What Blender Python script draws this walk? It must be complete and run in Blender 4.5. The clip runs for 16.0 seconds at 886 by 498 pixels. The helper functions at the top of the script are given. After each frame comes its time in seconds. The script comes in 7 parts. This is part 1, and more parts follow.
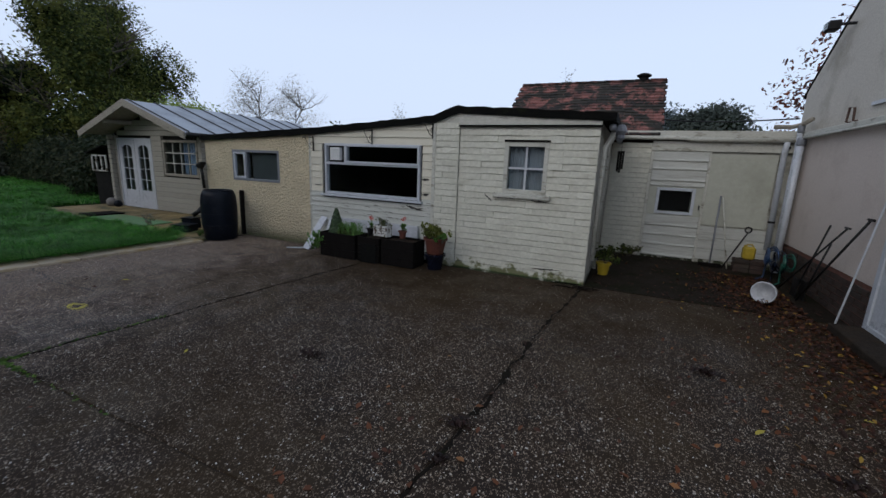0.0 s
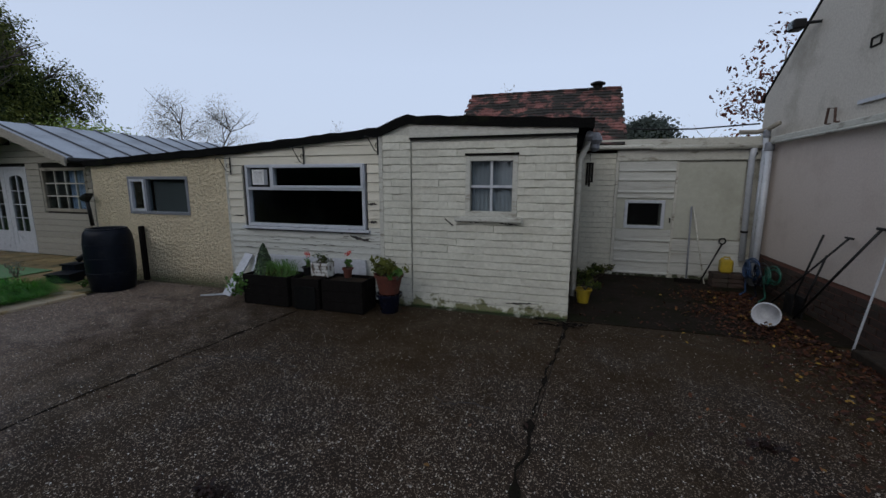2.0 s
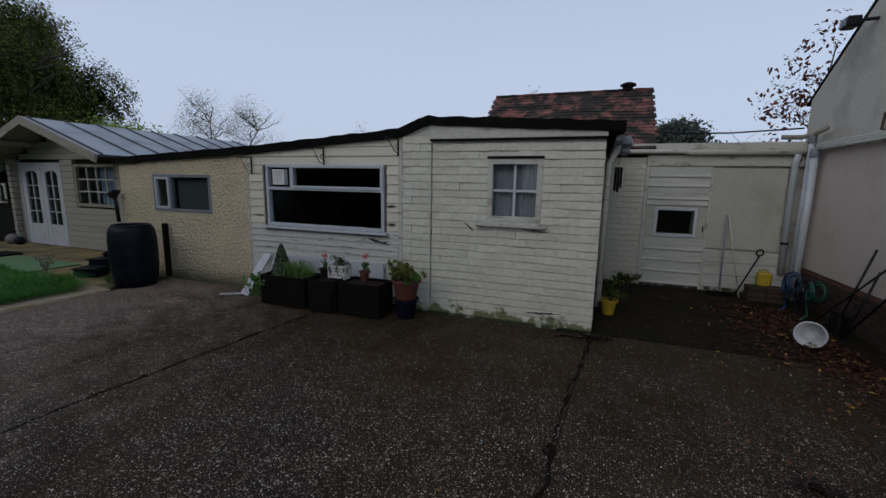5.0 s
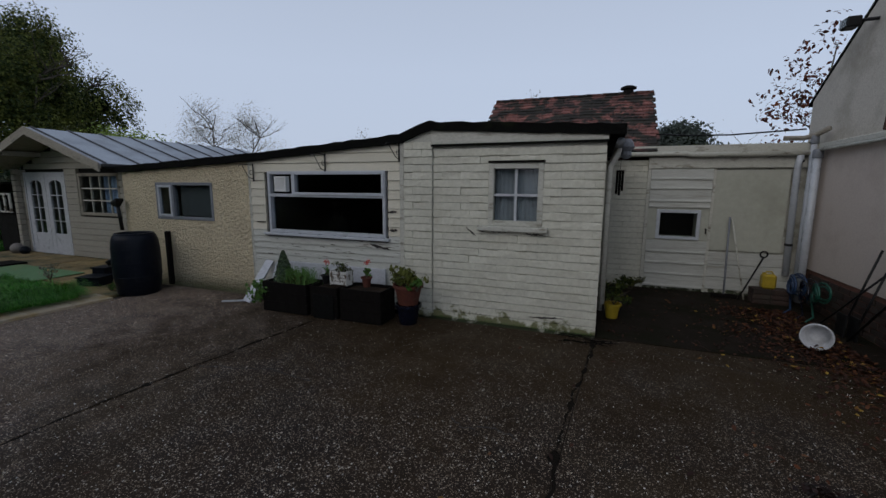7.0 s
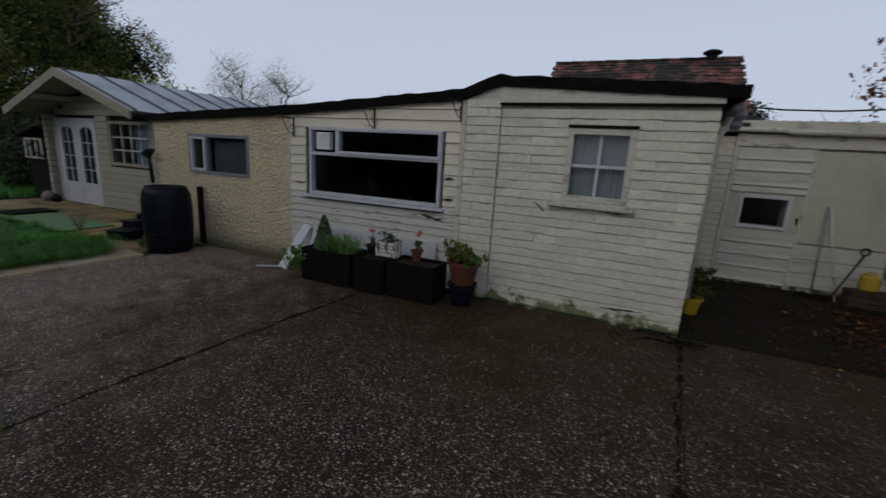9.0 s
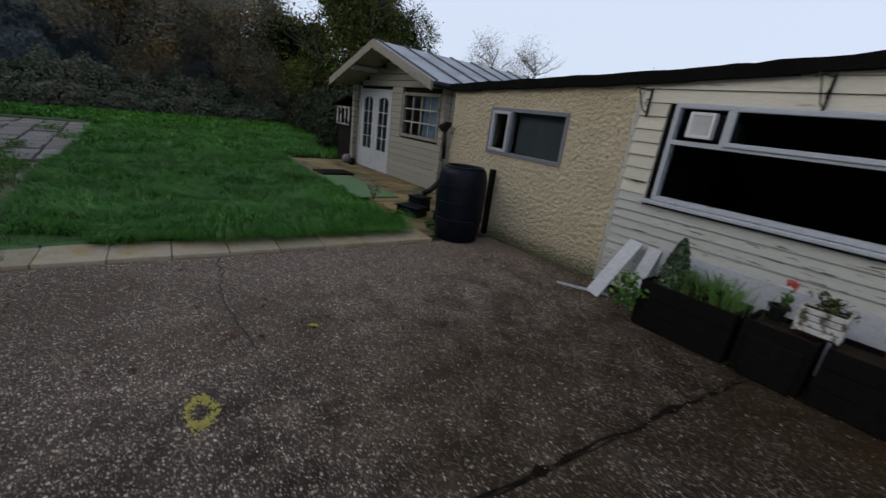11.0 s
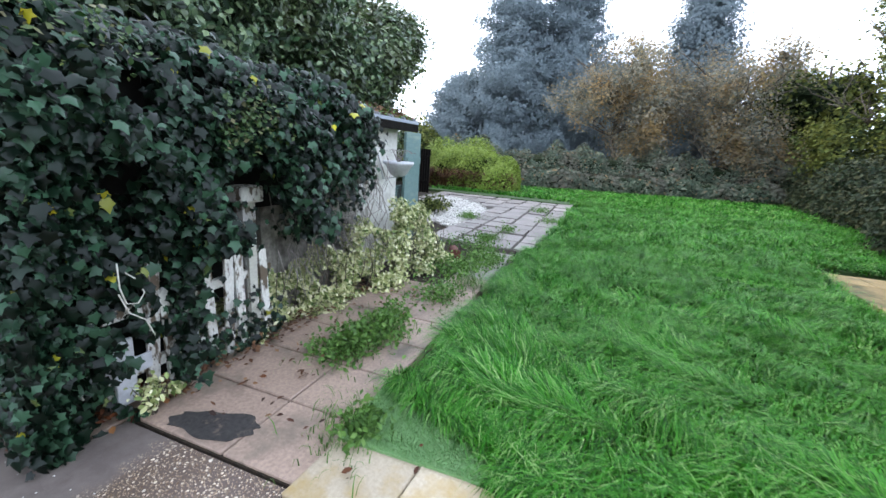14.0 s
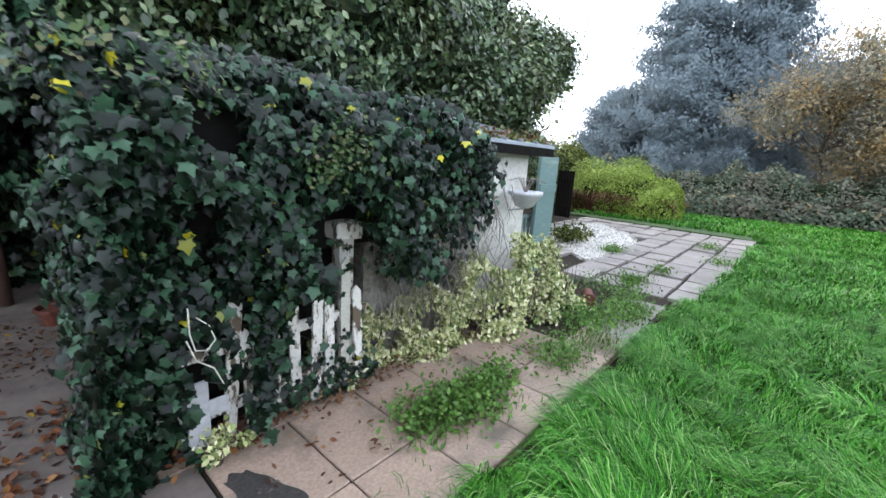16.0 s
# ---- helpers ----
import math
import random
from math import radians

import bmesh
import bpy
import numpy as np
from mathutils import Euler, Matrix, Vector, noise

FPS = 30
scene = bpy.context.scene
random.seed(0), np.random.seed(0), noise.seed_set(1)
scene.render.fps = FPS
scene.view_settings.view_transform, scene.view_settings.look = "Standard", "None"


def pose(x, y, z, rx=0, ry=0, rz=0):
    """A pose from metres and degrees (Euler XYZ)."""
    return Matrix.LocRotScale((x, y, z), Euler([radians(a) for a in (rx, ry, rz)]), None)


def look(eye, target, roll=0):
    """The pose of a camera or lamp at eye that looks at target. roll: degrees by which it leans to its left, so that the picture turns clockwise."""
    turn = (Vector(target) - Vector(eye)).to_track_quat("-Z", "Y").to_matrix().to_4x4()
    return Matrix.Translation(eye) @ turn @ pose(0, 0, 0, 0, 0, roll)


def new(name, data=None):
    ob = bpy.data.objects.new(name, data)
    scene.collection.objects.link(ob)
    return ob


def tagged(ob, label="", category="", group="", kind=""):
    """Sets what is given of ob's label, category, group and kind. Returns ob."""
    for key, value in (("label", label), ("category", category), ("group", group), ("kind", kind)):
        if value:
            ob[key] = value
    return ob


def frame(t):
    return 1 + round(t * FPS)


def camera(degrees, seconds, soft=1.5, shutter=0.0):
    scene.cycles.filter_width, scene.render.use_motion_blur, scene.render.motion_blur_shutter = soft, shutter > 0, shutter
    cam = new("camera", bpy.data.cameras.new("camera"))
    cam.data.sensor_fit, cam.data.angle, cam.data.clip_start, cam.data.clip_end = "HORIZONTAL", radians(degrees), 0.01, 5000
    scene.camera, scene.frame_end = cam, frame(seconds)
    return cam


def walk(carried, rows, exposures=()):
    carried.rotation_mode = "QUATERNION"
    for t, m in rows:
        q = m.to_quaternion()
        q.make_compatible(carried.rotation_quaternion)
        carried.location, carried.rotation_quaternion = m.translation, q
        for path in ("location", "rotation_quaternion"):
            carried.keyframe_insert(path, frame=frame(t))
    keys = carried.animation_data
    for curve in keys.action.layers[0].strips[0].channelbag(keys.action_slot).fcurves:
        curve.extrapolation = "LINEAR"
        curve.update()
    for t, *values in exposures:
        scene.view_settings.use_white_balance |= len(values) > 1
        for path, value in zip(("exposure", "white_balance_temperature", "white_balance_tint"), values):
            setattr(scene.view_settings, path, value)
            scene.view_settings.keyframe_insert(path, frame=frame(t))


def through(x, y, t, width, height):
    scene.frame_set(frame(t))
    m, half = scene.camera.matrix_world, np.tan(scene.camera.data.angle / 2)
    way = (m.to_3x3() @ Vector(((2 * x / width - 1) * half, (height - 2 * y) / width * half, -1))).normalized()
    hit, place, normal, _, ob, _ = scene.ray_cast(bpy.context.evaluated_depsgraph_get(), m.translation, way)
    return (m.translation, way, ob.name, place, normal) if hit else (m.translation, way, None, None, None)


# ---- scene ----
cam = camera(94.9, 16.0, 1.5, 0.28)
PATH = [
    (0, (0.005, 0.01, 1.579), (-0.944, 1.72, 1.161), 2.3),
    (0.5, (-0.142, 0.262, 1.565), (-1.04, 2.003, 1.166), 2.5),
    (1, (-0.287, 0.5, 1.591), (-1.242, 2.221, 1.235), 1.9),
    (1.5, (-0.434, 0.702, 1.594), (-1.281, 2.478, 1.234), 1.0),
    (2, (-0.581, 0.882, 1.598), (-1.307, 2.716, 1.268), 0.1),
    (2.5, (-0.622, 0.985, 1.605), (-1.381, 2.794, 1.216), 0.7),
    (3, (-0.64, 1.01, 1.612), (-1.472, 2.793, 1.256), 1.5),
    (3.5, (-0.637, 1.026, 1.618), (-1.47, 2.813, 1.282), 1.2),
    (4, (-0.628, 1.027, 1.621), (-1.446, 2.822, 1.292), 1.1),
    (6.5, (-0.639, 1.045, 1.623), (-1.467, 2.837, 1.302), 0.7),
    (7, (-0.627, 1.046, 1.626), (-1.458, 2.839, 1.322), 0.4),
    (7.5, (-0.622, 1.062, 1.622), (-1.459, 2.851, 1.307), 1.6),
    (8, (-0.684, 1.112, 1.599), (-1.54, 2.882, 1.232), 2.7),
    (8.5, (-0.92, 1.231, 1.586), (-1.687, 3.043, 1.227), 1.8),
    (9, (-1.272, 1.338, 1.538), (-2.167, 3.071, 1.097), 3.5),
    (9.5, (-1.731, 1.455, 1.532), (-2.992, 2.947, 1.102), 2.9),
    (9.7, (-1.923, 1.482, 1.515), (-3.25, 2.91, 1.068), 4.6),
    (11.8, (-4.201, 1.548, 1.419), (-6.025, 2.115, 0.825), 3.5),
    (12, (-4.44, 1.51, 1.412), (-6.331, 1.866, 0.868), 3.0),
    (12.5, (-4.957, 1.428, 1.399), (-6.893, 1.511, 0.906), 3.0),
    (13, (-5.405, 1.389, 1.41), (-7.315, 1.211, 0.845), 2.7),
    (13.5, (-5.849, 1.401, 1.433), (-7.648, 0.693, 0.921), 4.3),
    (14, (-6.198, 1.33, 1.469), (-7.964, 0.523, 0.988), 3.9),
    (14.5, (-6.417, 1.248, 1.527), (-8.006, 0.127, 1.062), 2.0),
    (15, (-6.567, 1.267, 1.608), (-7.978, -0.114, 1.287), 3.1),
    (15.5, (-6.652, 1.278, 1.614), (-8.02, -0.144, 1.289), 3.5),
    (16, (-6.781, 1.181, 1.57), (-8.167, -0.193, 1.129), 3.7),
]
SQUARE = pose(0, 0, 0, 0, 0, -4.375)
walk(cam, [(t, SQUARE @ look(eye, target, roll)) for t, eye, target, roll in PATH],
     [(0.0, 0.06, 6300, 10), (1.0, 0.06, 6300, 10), (2.0, -0.2, 6300, 10), (4.0, -0.36, 6300, 10), (8.0, -0.42, 6550, 10), (9.5, -0.4, 6700, 10), (12.0, 0.5, 6600, 10), (12.5, 0.75, 6500, 10), (13.0, 1.15, 6500, 10), (13.5, 1.8, 6500, 10), (14.5, 2.65, 6700, 10), (16.0, 2.5, 6900, 10)])

# ---- light ----
world = bpy.data.worlds.new("overcast_sky")
scene.world = world
world.use_nodes = True
wn, wl = world.node_tree.nodes, world.node_tree.links
bg = wn["Background"]
sky = wn.new("ShaderNodeTexSky")
sky.sky_type, sky.sun_disc, sky.sun_elevation, sky.sun_rotation = "NISHITA", False, radians(30), radians(199)
sky.dust_density, sky.air_density = 4.0, 1.0
cloud = wn.new("ShaderNodeMix")
cloud.data_type = "RGBA"
cloud.inputs[0].default_value = 0.88
cloud.inputs[7].default_value = (6.35, 7.3, 9.1, 1)
wl.new(sky.outputs[0], cloud.inputs[6])
lift, up_axis, thick = wn.new("ShaderNodeMapRange"), wn.new("ShaderNodeSeparateXYZ"), wn.new("ShaderNodeTexCoord")
wl.new(thick.outputs["Generated"], up_axis.inputs[0])
wl.new(up_axis.outputs[2], lift.inputs[0])
for i, q in ((1, 0.25), (2, 1.0), (3, 1.0), (4, 0.62)):
    lift.inputs[i].default_value = q
fog = wn.new("ShaderNodeMix")
fog.data_type, fog.blend_type = "RGBA", "MULTIPLY"
fog.inputs[0].default_value = 1.0
wl.new(cloud.outputs[2], fog.inputs[6])
wl.new(lift.outputs[0], fog.inputs[7])
wl.new(fog.outputs[2], bg.inputs[0])
bg.inputs[1].default_value = 0.112
sun = new("sun", bpy.data.lights.new("sun", "SUN"))
sun.data.energy, sun.data.angle, sun.data.color = 0.6, radians(40), (1, 0.95, 0.88)
sun.matrix_world = look((-4.5, -13, 8.5), (0, 0, 0))

# ---- materials ----


def shader(name, rough=0.8, metal=0.0, spec=0.5):
    m = bpy.data.materials.new(name)
    m.use_nodes = True
    n, l = m.node_tree.nodes, m.node_tree.links
    p = n["Principled BSDF"]
    p.inputs["Roughness"].default_value, p.inputs["Metallic"].default_value = rough, metal
    p.inputs["Specular IOR Level"].default_value = spec
    return m, n, l, p


def tint(n, l, fac, a, b, blend="MIX"):
    """A colour mix; a and b are colours or sockets, fac a number or a socket."""
    x = n.new("ShaderNodeMix")
    x.data_type, x.blend_type = "RGBA", blend
    for i, v in ((0, fac), (6, a), (7, b)):
        if isinstance(v, (int, float)):
            x.inputs[i].default_value = v
        elif isinstance(v, tuple):
            x.inputs[i].default_value = (*v[:3], 1)
        else:
            l.new(v, x.inputs[i])
    return x.outputs[2]


def ramp(n, l, v, lo, hi, a=0.0, b=1.0):
    r = n.new("ShaderNodeMapRange")
    r.clamp = True
    for i, q in ((1, lo), (2, hi), (3, a), (4, b)):
        r.inputs[i].default_value = q
    l.new(v, r.inputs[0])
    return r.outputs[0]


def maths(n, l, op, a, b=0.0):
    r = n.new("ShaderNodeMath")
    r.operation = op
    for i, q in ((0, a), (1, b)):
        if isinstance(q, (int, float)):
            r.inputs[i].default_value = q
        else:
            l.new(q, r.inputs[i])
    return r.outputs[0]


def coords(n, l, stretch=(1, 1, 1)):
    g, mp = n.new("ShaderNodeNewGeometry"), n.new("ShaderNodeMapping")
    mp.inputs[3].default_value = stretch
    l.new(g.outputs["Position"], mp.inputs[0])
    return mp.outputs[0]


def noise_at(n, l, co, scale, detail=4.0, rough=0.6):
    t = n.new("ShaderNodeTexNoise")
    t.inputs["Scale"].default_value, t.inputs["Detail"].default_value, t.inputs["Roughness"].default_value = scale, detail, rough
    l.new(co, t.inputs["Vector"])
    return t.outputs[0]


def bumped(n, l, p, height, dist=0.01, strength=0.6):
    b = n.new("ShaderNodeBump")
    b.inputs["Strength"].default_value, b.inputs["Distance"].default_value = strength, dist
    l.new(height, b.inputs["Height"])
    l.new(b.outputs[0], p.inputs["Normal"])


def surface(name, light, dark, fine=40, wide=1.5, rough=0.8, stain=None, stain_at=(0.55, 0.7), bump=0.004, stretch=(1, 1, 1), metal=0.0, spec=0.5, vary=0.0, low=None, low_top=0.3):
    """Two tones at a fine scale, a stain at a wide one, relief, and each piece a little different. low: growth along the foot."""
    m, n, l, p = shader(name, rough, metal, spec)
    co = coords(n, l, stretch)
    f = noise_at(n, l, co, fine)
    c = tint(n, l, ramp(n, l, f, 0.35, 0.65), dark, light)
    w = noise_at(n, l, co, wide, 6, 0.65)
    if stain:
        c = tint(n, l, ramp(n, l, w, *stain_at), c, stain)
    if vary:
        o, i = n.new("ShaderNodeObjectInfo"), n.new("ShaderNodeNewGeometry")
        r = maths(n, l, "FRACT", maths(n, l, "ADD", o.outputs["Random"], i.outputs["Random Per Island"]))
        h = n.new("ShaderNodeHueSaturation")
        l.new(ramp(n, l, r, 0, 1, 1 - vary, 1 + vary), h.inputs["Value"])
        l.new(c, h.inputs["Color"])
        c = h.outputs[0]
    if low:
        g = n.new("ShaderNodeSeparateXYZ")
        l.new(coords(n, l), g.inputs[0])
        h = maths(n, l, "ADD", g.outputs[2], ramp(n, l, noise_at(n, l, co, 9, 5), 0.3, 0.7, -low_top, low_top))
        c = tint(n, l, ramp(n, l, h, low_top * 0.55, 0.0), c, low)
    l.new(c, p.inputs["Base Color"])
    l.new(ramp(n, l, w, 0.3, 0.7, max(rough - 0.12, 0.02), min(rough + 0.12, 1)), p.inputs["Roughness"])
    bumped(n, l, p, f, bump)
    return m


def foliage(name, cols, rough=0.45, spec=0.28, through=0.22, patch=None, mottle=0.45):
    """Leaves: each its own tone, a little light through."""
    m, n, l, p = shader(name, rough, 0, spec)
    i = n.new("ShaderNodeNewGeometry")
    cr = n.new("ShaderNodeValToRGB")
    el = cr.color_ramp.elements
    while len(el) < len(cols):
        el.new(0.5)
    for k, (at, c) in enumerate(cols):
        el[k].position, el[k].color = at, (*c, 1)
    l.new(i.outputs["Random Per Island"], cr.inputs[0])
    c = cr.outputs[0]
    if patch:
        c = tint(n, l, ramp(n, l, noise_at(n, l, coords(n, l), 0.55, 4), 0.5, 0.62, 0, 0.75), c, patch)
    c = tint(n, l, ramp(n, l, noise_at(n, l, coords(n, l), 1.1, 3), 0.35, 0.65, 0, mottle), c, (0.5, 0.5, 0.5), "MULTIPLY")
    l.new(c, p.inputs["Base Color"])
    tr = n.new("ShaderNodeBsdfTranslucent")
    l.new(c, tr.inputs[0])
    mx = n.new("ShaderNodeMixShader")
    mx.inputs[0].default_value = through
    l.new(p.outputs[0], mx.inputs[1])
    l.new(tr.outputs[0], mx.inputs[2])
    l.new(mx.outputs[0], n["Material Output"].inputs[0])
    return m


def glass_mat():
    m, n, l, p = shader("window_glass", 0.03)
    tr, gl, mx, fr = n.new("ShaderNodeBsdfTransparent"), n.new("ShaderNodeBsdfGlossy"), n.new("ShaderNodeMixShader"), n.new("ShaderNodeLayerWeight")
    tr.inputs[0].default_value = (0.8, 0.84, 0.84, 1)
    gl.inputs["Roughness"].default_value = 0.03
    fr.inputs["Blend"].default_value = 0.5
    f5 = maths(n, l, "POWER", fr.outputs["Facing"], 4.0)
    l.new(maths(n, l, "ADD", maths(n, l, "MULTIPLY", f5, 0.45), 0.025), mx.inputs[0])
    l.new(tr.outputs[0], mx.inputs[1])
    l.new(gl.outputs[0], mx.inputs[2])
    l.new(mx.outputs[0], n["Material Output"].inputs[0])
    return m


def concrete_mat():
    """Exposed-aggregate concrete: pale and brown pebbles of mixed size in a dark damp matrix, with damp and mossy patches."""
    m, n, l, p = shader("exposed_aggregate_concrete", 0.6, 0, 0.1)
    co = coords(n, l)
    w1, w2 = noise_at(n, l, co, 0.9, 6, 0.7), noise_at(n, l, co, 3.5, 5, 0.7)
    gx = n.new("ShaderNodeSeparateXYZ")
    l.new(co, gx.inputs[0])
    worn = ramp(n, l, maths(n, l, "ADD", gx.outputs[0], ramp(n, l, w2, 0.3, 0.7, -1.0, 1.0)), -3.6, -6.0, 0, 1)
    fine = noise_at(n, l, co, 110, 3)
    base = tint(n, l, ramp(n, l, w1, 0.4, 0.62), (0.018, 0.012, 0.009), (0.045, 0.03, 0.019))
    base = tint(n, l, ramp(n, l, w2, 0.5, 0.75, 0, 0.7), base, (0.009, 0.0065, 0.005))
    base = tint(n, l, worn, base, tint(n, l, ramp(n, l, w1, 0.4, 0.62), (0.105, 0.08, 0.07), (0.145, 0.112, 0.098)))
    c = tint(n, l, ramp(n, l, fine, 0.3, 0.7, 0.0, 0.6), base, (0.45, 0.45, 0.45), "MULTIPLY")
    relief = None
    for scale, reach, share, dim, bright in ((95, 0.45, 0.6, (0.07, 0.045, 0.03), (0.32, 0.255, 0.19)), (58, 0.39, 0.4, (0.1, 0.075, 0.055), (0.5, 0.44, 0.36)), (30, 0.3, 0.14, (0.16, 0.13, 0.1), (0.5, 0.47, 0.42))):
        warp = n.new("ShaderNodeVectorMath")
        warp.operation = "MULTIPLY_ADD"
        nz = n.new("ShaderNodeTexNoise")
        nz.inputs["Scale"].default_value = scale * 0.8
        l.new(co, nz.inputs["Vector"])
        l.new(nz.outputs["Color"], warp.inputs[0])
        warp.inputs[1].default_value = (0.6 / scale,) * 3
        l.new(co, warp.inputs[2])
        v = n.new("ShaderNodeTexVoronoi")
        v.inputs["Scale"].default_value = scale
        l.new(warp.outputs[0], v.inputs["Vector"])
        sc = n.new("ShaderNodeSeparateColor")
        l.new(v.outputs["Color"], sc.inputs[0])
        size = maths(n, l, "MULTIPLY", sc.outputs[2], reach)
        on = maths(n, l, "MULTIPLY", maths(n, l, "LESS_THAN", v.outputs["Distance"], maths(n, l, "ADD", size, reach * 0.35)),
                   maths(n, l, "LESS_THAN", maths(n, l, "ADD", sc.outputs[0], ramp(n, l, w2, 0.35, 0.65, -0.1, 0.18)), maths(n, l, "ADD", share, maths(n, l, "MULTIPLY", worn, share * 0.8))))
        stone = tint(n, l, sc.outputs[1], dim, bright)
        stone = tint(n, l, worn, stone, (1.5, 1.42, 1.32), "MULTIPLY")
        c = tint(n, l, on, c, stone)
        relief = on if relief is None else maths(n, l, "MAXIMUM", relief, on)
    c = tint(n, l, ramp(n, l, noise_at(n, l, co, 0.55, 4), 0.48, 0.6, 0, 0.4), c, (0.055, 0.035, 0.014))
    edge_y = ramp(n, l, maths(n, l, "ADD", gx.outputs[1], ramp(n, l, w2, 0.3, 0.7, -0.12, 0.12)), 0.12, -0.04, 0, 1)
    edge_x = ramp(n, l, maths(n, l, "ADD", gx.outputs[0], ramp(n, l, w2, 0.3, 0.7, -0.2, 0.2)), -6.2, -6.5, 0, 1)
    smooth = maths(n, l, "MULTIPLY", edge_x, edge_y)
    c = tint(n, l, smooth, c, tint(n, l, ramp(n, l, w2, 0.35, 0.65), (0.1, 0.083, 0.075), (0.16, 0.135, 0.12)))
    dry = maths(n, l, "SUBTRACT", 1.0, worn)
    # Browner and darker towards the outhouse wall, away from the garden end.
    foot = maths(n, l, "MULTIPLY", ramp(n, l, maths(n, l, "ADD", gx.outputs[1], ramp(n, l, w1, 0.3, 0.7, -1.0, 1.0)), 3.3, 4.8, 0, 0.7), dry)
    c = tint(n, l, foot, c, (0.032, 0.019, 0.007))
    wet = ramp(n, l, noise_at(n, l, co, 0.45, 5, 0.7), 0.5, 0.62, 0, 0.35)
    c = tint(n, l, maths(n, l, "MULTIPLY", wet, dry), c, (0.3, 0.27, 0.26), "MULTIPLY")
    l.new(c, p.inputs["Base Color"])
    l.new(ramp(n, l, w1, 0.4, 0.6, 0.5, 0.8), p.inputs["Roughness"])
    bumped(n, l, p, maths(n, l, "ADD", relief, maths(n, l, "MULTIPLY", fine, 0.4)), 0.004, 0.7)
    return m


def stucco_mat():
    """Cream masonry paint over a thrown, trowelled render."""
    m, n, l, p = shader("cream_rough_render", 0.75)
    co = coords(n, l, (1, 1, 1.15))
    a, b = noise_at(n, l, co, 19, 4, 0.6), noise_at(n, l, co, 60, 3)
    w = noise_at(n, l, co, 1.6, 6, 0.7)
    c = tint(n, l, ramp(n, l, w, 0.4, 0.7), (0.66, 0.56, 0.375), (0.54, 0.45, 0.295))
    # Low parts of the relief take a darker tone.
    c = tint(n, l, ramp(n, l, a, 0.34, 0.47, 0.6, 0), c, (0.4, 0.345, 0.25))
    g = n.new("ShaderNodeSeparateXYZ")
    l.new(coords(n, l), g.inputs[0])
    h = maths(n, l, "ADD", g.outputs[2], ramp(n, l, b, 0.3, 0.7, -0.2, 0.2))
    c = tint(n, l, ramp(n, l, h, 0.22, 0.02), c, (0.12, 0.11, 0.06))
    l.new(c, p.inputs["Base Color"])
    bumped(n, l, p, maths(n, l, "ADD", ramp(n, l, a, 0.35, 0.65), maths(n, l, "MULTIPLY", b, 0.5)), 0.026, 1.0)
    return m


M = {}
M["concrete"] = concrete_mat()
M["stucco"] = stucco_mat()
M["glass"] = glass_mat()
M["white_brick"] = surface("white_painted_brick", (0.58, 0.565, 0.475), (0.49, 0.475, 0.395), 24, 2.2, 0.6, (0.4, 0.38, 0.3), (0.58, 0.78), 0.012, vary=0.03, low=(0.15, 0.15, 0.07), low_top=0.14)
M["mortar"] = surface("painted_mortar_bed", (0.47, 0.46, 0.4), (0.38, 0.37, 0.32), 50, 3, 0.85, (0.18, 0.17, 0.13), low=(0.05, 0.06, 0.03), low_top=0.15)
M["board"] = surface("flaking_cream_weatherboard", (0.6, 0.56, 0.45), (0.52, 0.49, 0.4), 25, 3.0, 0.6, (0.27, 0.24, 0.18), (0.62, 0.7), 0.004, (0.6, 1, 5), vary=0.08)
M["board_low"] = surface("flaking_grey_white_weatherboard", (0.5, 0.5, 0.45), (0.43, 0.43, 0.385), 25, 8.0, 0.65, (0.09, 0.08, 0.06), (0.6, 0.63), 0.006, (0.5, 1, 5), vary=0.08)
M["rib"] = surface("dark_lap_seam", (0.05, 0.055, 0.065), (0.03, 0.034, 0.04), 30, 3, 0.7)
M["plainconc"] = surface("plain_old_concrete", (0.15, 0.125, 0.11), (0.1, 0.085, 0.075), 60, 1.6, 0.8, (0.05, 0.04, 0.03), (0.5, 0.66), 0.003, spec=0.3)
M["barge"] = surface("weathered_grey_barge_board", (0.3, 0.27, 0.22), (0.2, 0.18, 0.145), 25, 4, 0.8, (0.1, 0.09, 0.07), (0.55, 0.7), 0.003, (1, 1, 3))
M["litter2"] = foliage("dry_brown_leaf_litter", [(0, (0.06, 0.03, 0.018)), (0.6, (0.13, 0.06, 0.03)), (1, (0.25, 0.14, 0.07))], 0.7)
M["palemat"] = surface("pale_green_mat", (0.16, 0.3, 0.12), (0.1, 0.2, 0.07), 160, 2.5, 0.9, (0.2, 0.26, 0.12), (0.55, 0.7), 0.004)
M["doorboard"] = surface("pale_weathered_door_board", (0.47, 0.47, 0.43), (0.38, 0.38, 0.34), 20, 3, 0.65, (0.27, 0.26, 0.22), (0.55, 0.72), 0.004, (0.4, 1, 5), vary=0.05)
M["cabin"] = surface("weathered_cream_cabin_board", (0.34, 0.315, 0.265), (0.27, 0.25, 0.21), 22, 2.4, 0.65, (0.25, 0.22, 0.17), (0.58, 0.78), 0.003, (0.5, 1, 4), vary=0.06)
M["trimwood"] = surface("old_cream_trim_wood", (0.5, 0.49, 0.43), (0.4, 0.39, 0.335), 25, 4, 0.7, (0.16, 0.14, 0.1), (0.55, 0.72), 0.003, (1, 1, 3))
M["white"] = surface("white_gloss_paint", (0.5, 0.51, 0.54), (0.4, 0.41, 0.43), 30, 4, 0.35, (0.5, 0.5, 0.47), (0.6, 0.8), 0.001)
